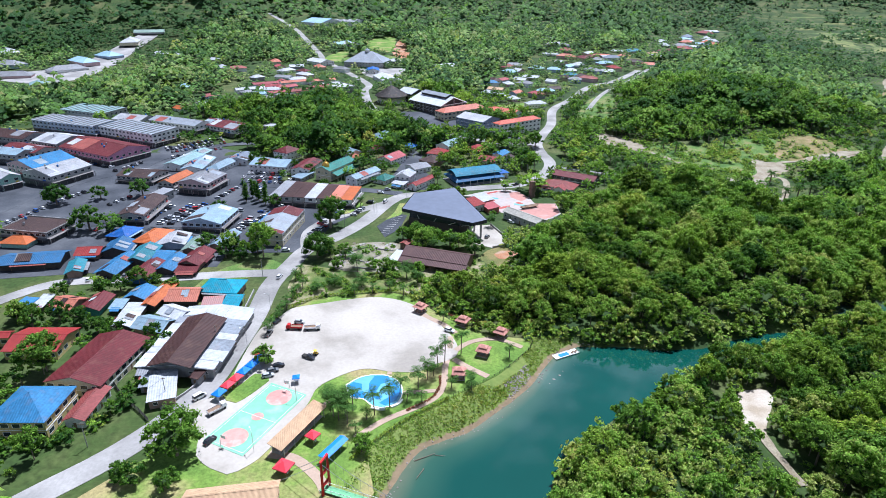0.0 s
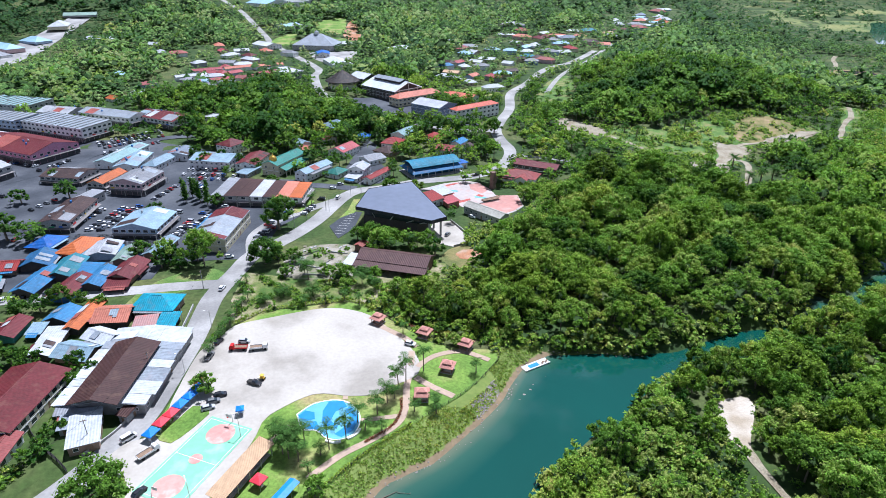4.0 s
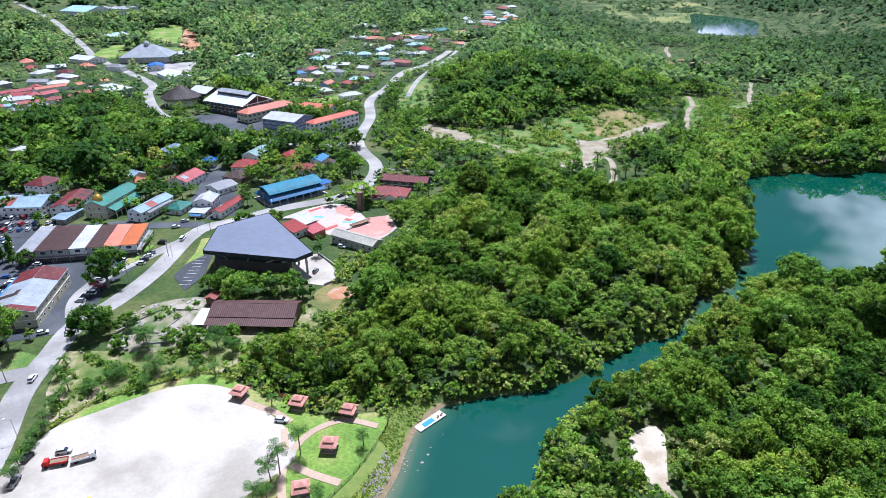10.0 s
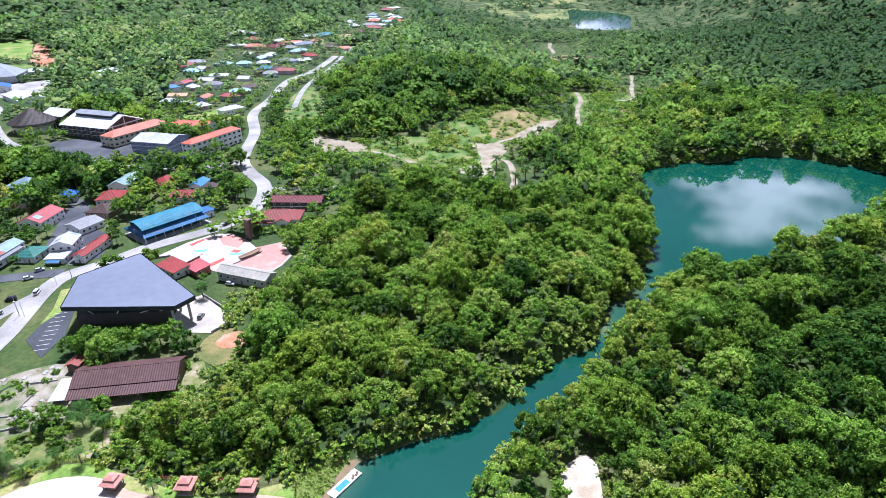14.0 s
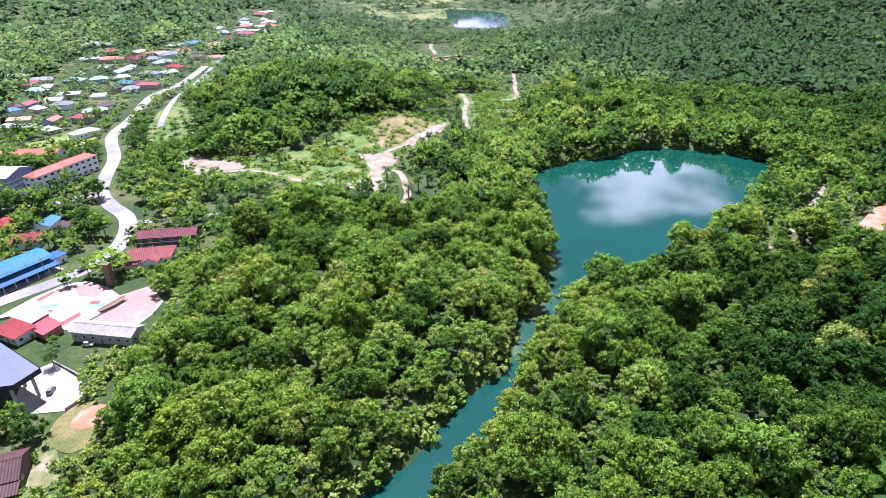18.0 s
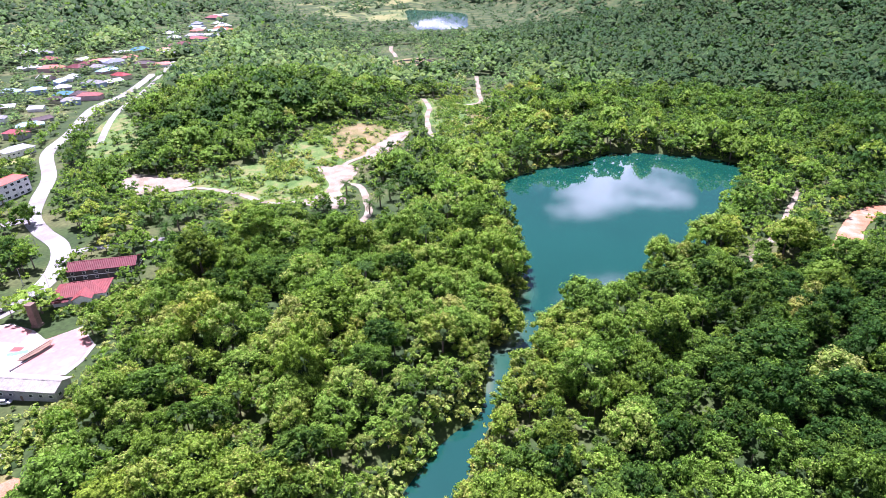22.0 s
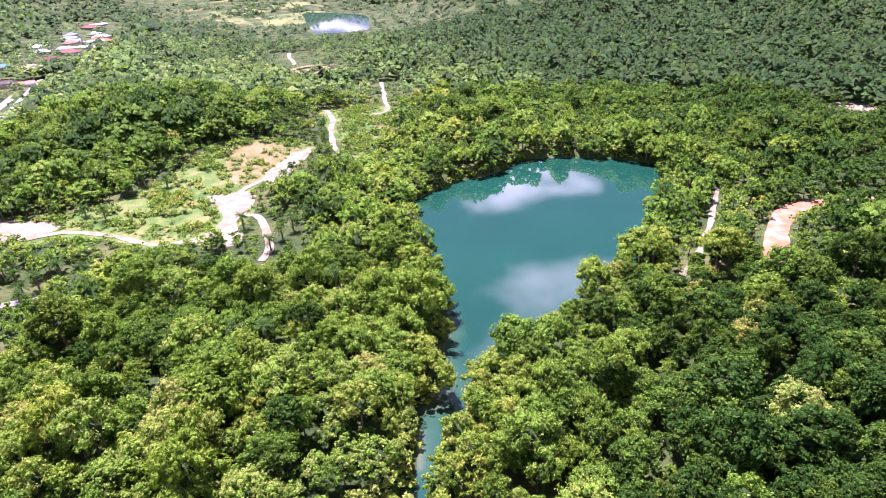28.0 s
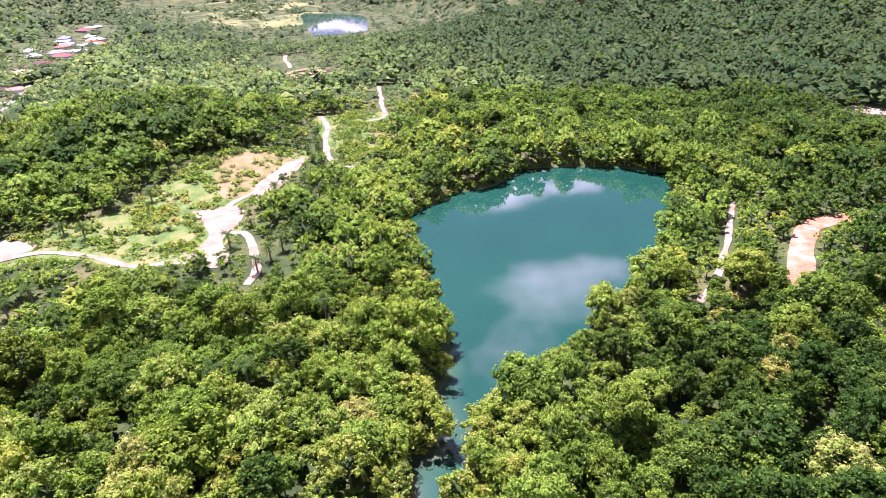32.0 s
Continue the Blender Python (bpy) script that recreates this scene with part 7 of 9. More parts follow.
PAVER = material("pink_paving", (0.36, 0.27, 0.2), 0.85, 0.25, 1.2, world_space=True)
SKY_TARP = material("blue_tarpaulin", (0.03, 0.2, 0.7), 0.5, 0.25, 1.0)
RED_TARP = material("red_tarpaulin", (0.62, 0.05, 0.07), 0.5, 0.2, 1.0)
GREEN_DECK = material("green_deck_paint", (0.16, 0.4, 0.2), 0.6, 0.25, 1.0)
STONE = material("river_stone", (0.24, 0.215, 0.19), 0.9, 0.4, 1.2, shift=0.2)
HEDGE_LEAF = foliage("hedge_leaves", (0.1, 0.16, 0.02), (0.24, 0.3, 0.03), (0.34, 0.34, 0.06))
HEDGE_RED = foliage("red_shrub_leaves", (0.12, 0.05, 0.03), (0.25, 0.1, 0.06), (0.35, 0.2, 0.1))
TYRE = material("tyre_rubber", (0.02, 0.02, 0.02), 0.8, 0.2, 3.0)


def court_place(u, v):
    """From the court's own axes (u along, v across) to the plan."""
    c, s = math.cos(radians(66)), math.sin(radians(66))
    return (-54.0 + u * c - v * s, 138.0 + u * s + v * c)


sheet("sports_court", [court_place(a, b) for a, b in ((-15.5, -7.6), (15.5, -7.4), (15.8, 7.4), (-15.2, 7.6))], 0.30, COURT_GREEN, "turquoise-green painted sports court with worn paint", thick=0.1, rounded=False, base=4.0)
for u, v, r, flat in ((-10.5, 0, 4.2, 1.0), (10.5, 0.0, 4.2, 1.0), (0, 0, 1.9, 1.0)):
    sheet("court_key", [court_place(u + r * math.cos(0.349 * i), v + r * flat * math.sin(0.349 * i)) for i in range(18) if abs(u + r * math.cos(0.349 * i)) < 16.4], 0.334, COURT_RED, "faded red painted court circle", thick=0.03, rounded=False, base=4.0)
for a, b in (((-14.5, -6.8), (14.8, -6.8)), ((-14.5, 6.8), (14.8, 6.8)), ((0, -6.8), (0, 6.8)), ((14.8, -6.8), (14.8, 6.8)), ((-14.5, -6.8), (-14.5, 6.8))):
    p, q = Vector(court_place(*a)), Vector(court_place(*b))
    side = Vector((-(q - p).y, (q - p).x)).normalized() * 0.06
    line_ob = Shape().add([(*(p + side), 4.345), (*(p - side), 4.345), (*(q - side), 4.345), (*(q + side), 4.345)], [(0, 1, 2, 3)])
    tagged(new("court_line", line_ob.mesh("court_line", LINE_WHITE)), "white painted court line", "", "", "structure")
for u, turn in ((-15.4, 0), (15.6, 180)):
    px, py = court_place(u, 0)
    hoop = thing("basketball_hoop", pose(px, py, 4.2, 0, 0, 66 + turn), "steel basketball hoop beside the green court", "hoop", "hoops of the court")
    part("post", Shape().beam((-0.6, 0, 0), (-0.2, 0, 3.2), 0.1).beam((-0.2, 0, 3.2), (0.9, 0, 3.4), 0.07), STEEL, hoop)
    part("backboard", Shape().box(0.9, -0.9, 2.9, 0.95, 0.9, 4.0), LINE_WHITE, hoop)
    part("rim", Shape().lathe([(0.23, 3.04), (0.25, 3.06), (0.23, 3.08)], 10), RED_PAINT, hoop, m=pose(1.25, 0, 0))

# pool
POOL = [(-28.7, 154.9), (-24.1, 159.5), (-17.3, 160.9), (-12.2, 158.4), (-9.4, 152.8), (-10.3, 146.2), (-14.6, 143.3), (-18.6, 144.2), (-22.0, 147.5), (-26.2, 148.4)]
sheet("wading_pool", POOL, 0.16, POOL_PALE, "shallow pool with pale blue painted floor", thick=0.1, base=4.0)
for outline in ([(-28.3, 154), (-26.5, 156.5), (-23.5, 155.5), (-23.0, 152.5), (-26, 151.5)], [(-19.5, 160.3), (-15.0, 160.2), (-13.6, 157.5), (-17, 155.5), (-18.2, 151.5), (-15.6, 148.6), (-17.5, 147.2), (-20.6, 150.5), (-21.0, 156.0)],
                [(-27, 150.3), (-22.5, 151.6), (-21, 148.3), (-22.6, 147.7), (-26.0, 148.9)], [(-12.8, 157.8), (-10.2, 153), (-11, 147.0), (-14.3, 144.2), (-16.5, 145.6), (-13.4, 148.8), (-12.2, 152.6), (-14.4, 155.6)]):
    sheet("pool_pattern", outline, 0.20, POOL_BLUE, "deep blue painted swirl on the pool floor", thick=0.03, base=4.0)
seat_wall = thing("pool_seat_wall", pose(0, 0, 4.0), "curved white seat wall along the pool", "seat wall")
part("seat", strip([(-18.8, 142.9), (-16.4, 142.0), (-14.2, 142.2)], 0.6, 0.6, 0.7, thick=0.6), LINE_WHITE, seat_wall, m=pose(0, 0, -4.0))
part("seat", strip([(-12.4, 143.3), (-10.2, 144.8), (-9.0, 147.2)], 0.6, 0.6, 0.7, thick=0.6), LINE_WHITE, seat_wall, m=pose(0, 0, -4.0))
part("rim", strip(POOL + POOL[:1], 0.35, 0.22, 1.0, thick=0.2), LINE_WHITE, seat_wall, m=pose(0, 0, -4.0))

for line, width in (([(7, 186), (6.5, 176), (5, 166), (4.5, 156), (2, 149), (-5, 143), (-14, 137), (-22, 129)], 2.2), ([(4, 152.5), (-9, 151)], 1.8), ([(6.5, 172), (10, 178), (16, 183), (25, 184.5), (34, 179)], 2.2),
                    ([(8, 171), (13, 166), (20, 160.5)], 2.4), ([(-7, 205), (-1, 199.5), (5, 194), (9, 188.5)], 2.4), ([(-14.5, 161), (-14.7, 165)], 1.6), ([(-37, 139), (-33, 146), (-30, 150)], 1.8), ([(-46, 122), (-38, 120), (-30, 113), (-27, 108)], 3.2)):
    path = new("footpath", fix_normals(strip(line, width, 0.2, 1.5, thick=0.15).mesh("footpath", PAVER)))
    tagged(path, "pinkish paved footpath", "", "", "structure")


def pavilion(x, y, turn):
    ob = thing("pavilion", pose(x, y, 4.1, 0, 0, turn) @ Matrix.Diagonal((0.78, 0.78, 0.88, 1)), "open park pavilion with two-tier red tiled roof", "pavilion", "pavilions of the park")
    part("floor_slab", Shape().box(-2.6, -2.6, -0.1, 2.6, 2.6, 0.18), CONCRETE, ob)
    for sx in (-2.2, 2.2):
        for sy in (-2.2, 2.2):
            part("post", simple_mesh(("pavilion_post",), lambda s: s.box(-0.13, -0.13, 0.18, 0.13, 0.13, 2.9), TIMBER), None, ob, m=pose(sx, sy, 0))
    lower = MESHES.setdefault("pavilion_lower", Shape().add([(-3.2, -3.2, 2.7), (3.2, -3.2, 2.7), (3.2, 3.2, 2.7), (-3.2, 3.2, 2.7), (-3.2, -3.2, 2.85), (3.2, -3.2, 2.85), (3.2, 3.2, 2.85), (-3.2, 3.2, 2.85), (-1.7, -1.4, 3.75), (1.7, -1.4, 3.75), (1.7, 1.4, 3.75), (-1.7, 1.4, 3.75)],
                                                  [(3, 2, 1, 0), (0, 1, 5, 4), (1, 2, 6, 5), (2, 3, 7, 6), (3, 0, 4, 7), (4, 5, 9, 8), (5, 6, 10, 9), (6, 7, 11, 10), (7, 4, 8, 11), (8, 9, 10, 11)]).mesh("lower_roof", TILE_RED))
    part("lower_roof", lower, None, ob)
    part("upper_roof", MESHES.setdefault("pavilion_upper", hip(4.2, 3.4, 4.1, 0.8).mesh("upper_roof", TILE_RED)), None, ob)
    for a in range(4):
        part("bench", simple_mesh(("pavilion_bench",), lambda s: s.box(-1.7, -2.25, 0.18, 1.7, -1.85, 0.62), TIMBER), None, ob, m=pose(0, 0, 0, 0, 0, 90 * a))


for x, y, turn in ((-5.5, 205.5, -35), (12, 195, -30), (26.5, 186.5, -30), (19, 174, -20), (9.8, 160, -4)):
    pavilion(x, y, turn)

# covered stand beside the court
stand = thing("spectator_stand", pose(-39.1, 130.3, 4.2, 0, 0, 65), "covered stand with tan sheet roof beside the court", "stand")
part("roof", Shape().profile([(-2.5, 3.5), (2.5, 4.4), (2.5, 4.25), (-2.5, 3.35)], -11, 11), ROOF["tan"], stand)
for i, z in enumerate((0.45, 0.9, 1.35)):
    part("tier", Shape().box(-9.6, -1.6 + i * 1.1, 0, 9.6, -0.5 + i * 1.1, z), CONCRETE, stand)
part("back_wall", Shape().box(-9.8, 1.75, 0, 9.8, 1.95, 2.4), WALL["grey"], stand)
for i in range(5):
    for yy in (-2.2, 2.2):
        part("post", simple_mesh(("stand_post",), lambda s: s.box(-0.1, -0.1, 0, 0.1, 0.1, 3.55), STEEL), None, stand, m=pose(-9.6 + 4.8 * i, yy, 0))
FOOTPRINTS.append((-39.1, 130.3, 11, 4, radians(65)))


def tent(name, x, y, w, d, turn, tall, mat, label):
    ob = thing(name, pose(x, y, 4.2, 0, 0, turn), label, "tent", "tents of the park")
    part("canopy", hip(w, d, tall, min(w, d) * 0.32, 0.3), mat, ob)
    for sx in (-1, 1):
        for sy in (-1, 1):
            part("pole", simple_mesh(("tent_pole", tall), lambda s: s.beam((0, 0, 0), (0, 0, tall - 0.1), 0.05, n=5), STEEL), None, ob, m=pose(sx * (w / 2 - 0.15), sy * (d / 2 - 0.15), 0))
    part("table", Shape().box(-w * 0.3, -0.4, 0.7, w * 0.3, 0.4, 0.76).box(-w * 0.28, -0.35, 0, -w * 0.25, 0.35, 0.7).box(w * 0.25, -0.35, 0, w * 0.28, 0.35, 0.7), LINE_WHITE, ob)


tent("market_tent", -39.8, 115, 4.6, 4.4, -22, 2.4, RED_TARP, "red canopy tent on the lawn")
tent("market_tent", -34.3, 127.5, 3.6, 3.4, -29, 2.4, RED_TARP, "small red canopy tent by the path")
tent("market_tent", -45.9, 156, 2.4, 2.4, 10, 2.3, SKY_TARP, "small blue canopy tent on the square")
for i, (x, y, mat, word) in enumerate(((-69, 147, SKY_TARP, "blue"), (-67.6, 151.3, RED_TARP, "red"), (-66.0, 155.2, RED_TARP, "red"), (-64.6, 159.2, SKY_TARP, "blue"), (-63.0, 163.2, SKY_TARP, "blue"), (-61.5, 167, SKY_TARP, "blue"), (-62.8, 170.5, RED_TARP, "red"))):
    tent("stall_tent", x, y, 4.0, 3.4, 67, 2.4, mat, f"{word} tarpaulin stall along the road")
canopy = thing("covered_walkway", pose(-27.2, 122.2, 4.15, 0, 0, 60), "bright blue canopy over a walkway to the bridge", "canopy")
part("roof", Shape().profile([(-1.6, 2.5), (0, 2.95), (1.6, 2.5), (1.6, 2.42), (0, 2.87), (-1.6, 2.42)], -5, 5), SKY_TARP, canopy)
for i in range(4):
    for yy in (-1.4, 1.4):
        part("post", simple_mesh(("walk_post",), lambda s: s.beam((0, 0, 0), (0, 0, 2.5), 0.06, n=5), STEEL), None, canopy, m=pose(-4.6 + 3.05 * i, yy, 0))
building("canteen", "canteen", -50, 102.6, 24.0, 8.0, 9.5, 4.0, "tan", "cream", "g")

# suspension footbridge
bridge = thing("suspension_footbridge", pose(-26.8, 108.5, 4.0, 0, 0, -20), "suspension footbridge with red towers and green deck", "bridge")
for base_x, drop in ((0.0, 0.0), (58.0, 0.0)):
    for side in (-1.7, 1.7):
        part("tower_leg", Shape().beam((base_x, side * 1.15, -4.5), (base_x, side * 0.85, 11.5), 0.5, 0.38, 4), RED_PAINT, bridge, "red steel tower leg")
    for z in (3.0, 7.0, 11.2):
        part("cross_beam", Shape().box(base_x - 0.3, -1.9, z - 0.25, base_x + 0.3, 1.9, z + 0.25), RED_PAINT, bridge)
part("deck", Shape().box(-1.5, -1.2, 0.55, 60, 1.2, 0.8), GREEN_DECK, bridge)
for side in (-1.2, 1.2):
    cable, rail = Shape(), Shape()
    pts_ = [(58 * i / 24, side * 1.25, 10.8 - 8.8 * (1 - (2 * i / 24 - 1) ** 2)) for i in range(25)]
    for a, b in zip(pts_, pts_[1:]):
        cable.beam(a, b, 0.07, n=4)
    part("main_cable", cable, STEEL, bridge)
    hang = Shape()
    for a in pts_[1:-1]:
        hang.beam((a[0], side * 1.2, 0.8), a, 0.03, n=3)
    part("hangers", hang, STEEL, bridge)
    rail.box(0, side - 0.03, 1.75, 58, side + 0.03, 1.85)
    for i in range(30):
        rail.box(2 * i - 0.03, side - 0.03, 0.8, 2 * i + 0.03, side + 0.03, 1.8)
    part("railing", rail, LINE_WHITE, bridge)
    part("anchor_cable", Shape().beam((0, side * 1.25, 10.8), (-14, side * 1.25, 0), 0.07, n=4), STEEL, bridge)

# hedge behind the square, and the fence above the bank
def leafy_line(name, label, line, width, tall, mat, seed, rise=4.1, density=26):
    rng_ = np.random.RandomState(seed)
    c = resample(line, 0.5)
    n = int(len(c) * density * 0.5)
    at = c[rng_.randint(0, len(c), n)]
    pos = np.stack([at[:, 0] + rng_.uniform(-width / 2, width / 2, n), at[:, 1] + rng_.uniform(-width / 2, width / 2, n), rise + tall * np.sqrt(rng_.uniform(0, 1, n))], 1)
    normal = rng_.normal(0, 0.6, (n, 3)) + [0, 0, 0.6]
    normal /= np.linalg.norm(normal, axis=1)[:, None]
    u = np.cross(normal, rng_.normal(0, 1, (n, 3)))
    u /= np.linalg.norm(u, axis=1)[:, None]
    w = np.cross(normal, u)
    s = rng_.uniform(0.16, 0.34, (n, 1))
    v = np.stack([pos - u * s, pos - w * s * 0.6, pos + u * s, pos + w * s * 0.6], 1).reshape(-1, 3)
    ob = new(name, big_mesh(name, v, np.arange(4 * n).reshape(-1, 4), mat, np.repeat(np.clip(rng_.normal(0.45, 0.2, n), 0, 1), 4)))
    return tagged(ob, label, "", "", "stuff")


leafy_line("hedge", "clipped yellow-green hedge behind the square", [(-60, 207.5), (-51, 215.5), (-38, 219.5), (-20, 222), (-12, 219.5), (-8, 214)], 1.7, 1.2, HEDGE_LEAF, 31)
leafy_line("hedge", "clipped hedge between the pavilions", [(3, 205), (10, 200), (18, 196), (24, 191)], 1.0, 0.8, HEDGE_RED, 32)
leafy_line("hedge", "dark trimmed hedge along the bank fence", [(-22, 120), (-14, 130), (-4, 140), (6, 148)], 1.2, 0.9, HEDGE_LEAF, 33)
leafy_line("flower_bed", "low reddish shrubs along the path", [(3.2, 160), (3.0, 154), (0, 147.5), (-7, 142)], 0.8, 0.6, HEDGE_RED, 34)
FENCE = [(-18, 124.5), (-12, 131.5), (-4, 140.5), (6, 148.5), (24, 162.5), (37, 179), (36.5, 185), (24, 188.5)]
fence = thing("bank_fence", pose(0, 0, 4.0), "dark low fence along the top of the bank", "fence")
posts = resample(FENCE, 2.4)
post_mesh = Shape().box(-0.07, -0.07, -0.3, 0.07, 0.07, 1.1).mesh("post", DARK)
for a, b in zip(posts, posts[1:]):
    part("post", post_mesh, None, fence, m=pose(a[0], a[1], 0))
for z in (0.45, 0.95):
    rail = Shape()
    for a, b in zip(posts, posts[1:]):
        rail.beam((a[0], a[1], z), (b[0], b[1], z), 0.05, n=4)
    part("rail", rail, DARK, fence)

school_fence = thing("boundary_fence", pose(0, 0, 4.0), "dark mesh fence round the school lawn", "fence")
posts = resample([(-113, 163), (-107, 153.5), (-99, 145), (-92, 139.5), (-87, 135)], 2.6)
tall_post = Shape().box(-0.08, -0.08, -0.3, 0.08, 0.08, 1.9).mesh("post", DARK)
for a, b in zip(posts, posts[1:]):
    part("post", tall_post, None, school_fence, m=pose(a[0], a[1], 0))
    for k in range(7):
        z = 0.2 + 0.27 * k
        part("rail", Shape().beam((a[0], a[1], z), (b[0], b[1], z), 0.05, n=4), DARK, school_fence)

# stones on the bank and along the water
def boulder(rng_, r):
    s = Shape()
    rings_ = [(r * q * rng_.uniform(0.85, 1.1), r * z) for q, z in ((0.6, -0.4), (1.0, 0.0), (0.75, 0.4), (0.25, 0.6))]
    s.lathe(rings_, 6)
    s.v = [(x + rng_.uniform(-0.18, 0.18) * r, y + rng_.uniform(-0.18, 0.18) * r, z) for x, y, z in s.v]
    return s.mesh("boulder", STONE)


rng = np.random.RandomState(5)
rocks = [boulder(rng, 1.0) for i in range(6)]
shore = resample(WATER[3:14], 1.0)
riprap = thing("shore_stones", pose(0, 0, 0), "grey and tan stones along the waterline", "stones")
for i in range(150):
    px, py = shore[rng.randint(len(shore))] + rng.normal(0, 0.9, 2)
    r = rng.uniform(0.12, 0.36)
    part("stone", rocks[i % 6], None, riprap, m=pose(px, py, max(0.0, ground_at(px, py)) + 0.05, 0, 0, rng.uniform(0, 360)) @ Matrix.Diagonal((r, r * rng.uniform(0.7, 1.2), r * 0.8, 1)))
for px, py, r in ((44, 165, 1.3), (46.5, 167.5, 1.0), (48, 170, 0.9), (42, 162.5, 0.8), (53, 174, 0.7)):
    part("stone", rocks[int(px) % 6], None, riprap, "flat half-drowned stone", m=pose(px, py, -0.12) @ Matrix.Diagonal((r * 0.55, r * 0.45, r * 0.3, 1)))
paving = thing("stone_revetment", pose(0, 0, 0), "sloped revetment of flat grey stones", "revetment")
for i in range(170):
    u, v = rng.uniform(0, 1, 2)
    px, py = 25.5 + 9 * u + 1.5 * v, 154 + 12 * u - 5 * v + 4
    if inside(BANK, px, py):
        part("stone", rocks[i % 6], None, paving, m=pose(px, py, ground_at(px, py) + 0.1, 0, 0, rng.uniform(0, 360)) @ Matrix.Diagonal((0.42, 0.34, 0.14, 1)))

# raft moored at the bank
raft = thing("raft", pose(51.0, 180.6, 0.0, 0, 0, 27), "white wooden raft with blue mats, moored", "raft")
part("deck", Shape().box(-5.4, -1.5, 0.18, 5.4, 1.5, 0.34), LINE_WHITE, raft)
for yy in (-1.1, 1.1):
    part("float", Shape().beam((-5.2, yy, 0.05), (5.2, yy, 0.05), 0.24, n=8), STEEL, raft)
part("mat", Shape().box(-3.2, -0.95, 0.35, 1.2, 0.95, 0.42), SKY_TARP, raft, "bright blue mat")
for i in range(4):
    part("box", Shape().box(2.2 + 0.75 * i, -0.9 + 0.5 * (i % 2), 0.34, 2.75 + 0.75 * i, -0.3 + 0.5 * (i % 2), 0.8), TIMBER, raft)
for sy in (-1.45, 1.45):
    part("side_rail", Shape().box(-5.4, sy - 0.05, 0.34, 5.4, sy + 0.05, 0.55), LINE_WHITE, raft)
for a, b, r in (((-4, 124), (2, 127), 0.16), ((-1, 121), (-3, 117), 0.14), ((2, 126.5), (5.5, 126), 0.1)):
    log = thing("driftwood_log", pose(a[0], a[1], 0.1), "grey driftwood log lying at the water's edge", "log", "driftwood")
    part("stem", Shape().beam((0, 0, 0.05), (b[0] - a[0], b[1] - a[1], 0.2), r, r * 0.5, 6), BARK, log)


# ---- vehicles ----
CAR_PAINTS = {}
for key, color in dict(white=(0.72, 0.73, 0.74), silver=(0.42, 0.43, 0.45), black=(0.025, 0.025, 0.03), red=(0.4, 0.03, 0.03), blue=(0.04, 0.1, 0.3), grey=(0.16, 0.165, 0.17)).items():
    CAR_PAINTS[key] = material("car_paint_" + key, color, 0.25, 0.08, 1.0, 0.1, 0.0)
LAMP_GLASS = material("lamp_lens", (0.7, 0.7, 0.66), 0.2, 0.1, 2.0)
TAIL_RED = material("tail_lens", (0.5, 0.02, 0.02), 0.3, 0.1, 2.0)
CARS = {}


def loft(sections):
    """A hull through cross sections: x, half-width, low, high, half-width at the top."""
    s = Shape()
    p = []
    for x, w, z0, z1, wt in sections:
        p += [(x, -w, z0), (x, w, z0), (x, w, (z0 + z1) / 2), (x, wt, z1), (x, -wt, z1), (x, -w, (z0 + z1) / 2)]
    n = len(sections)
    f = [tuple(6 * i + j for j in (0, 1, 2, 3, 4, 5)) for i in (0,)] + [tuple(6 * (n - 1) + j for j in (5, 4, 3, 2, 1, 0))]
    for i in range(n - 1):
        f += [(6 * i + j, 6 * i + 6 + j, 6 * i + 6 + (j + 1) % 6, 6 * i + (j + 1) % 6) for j in range(6)]
    return s.add(p, f)


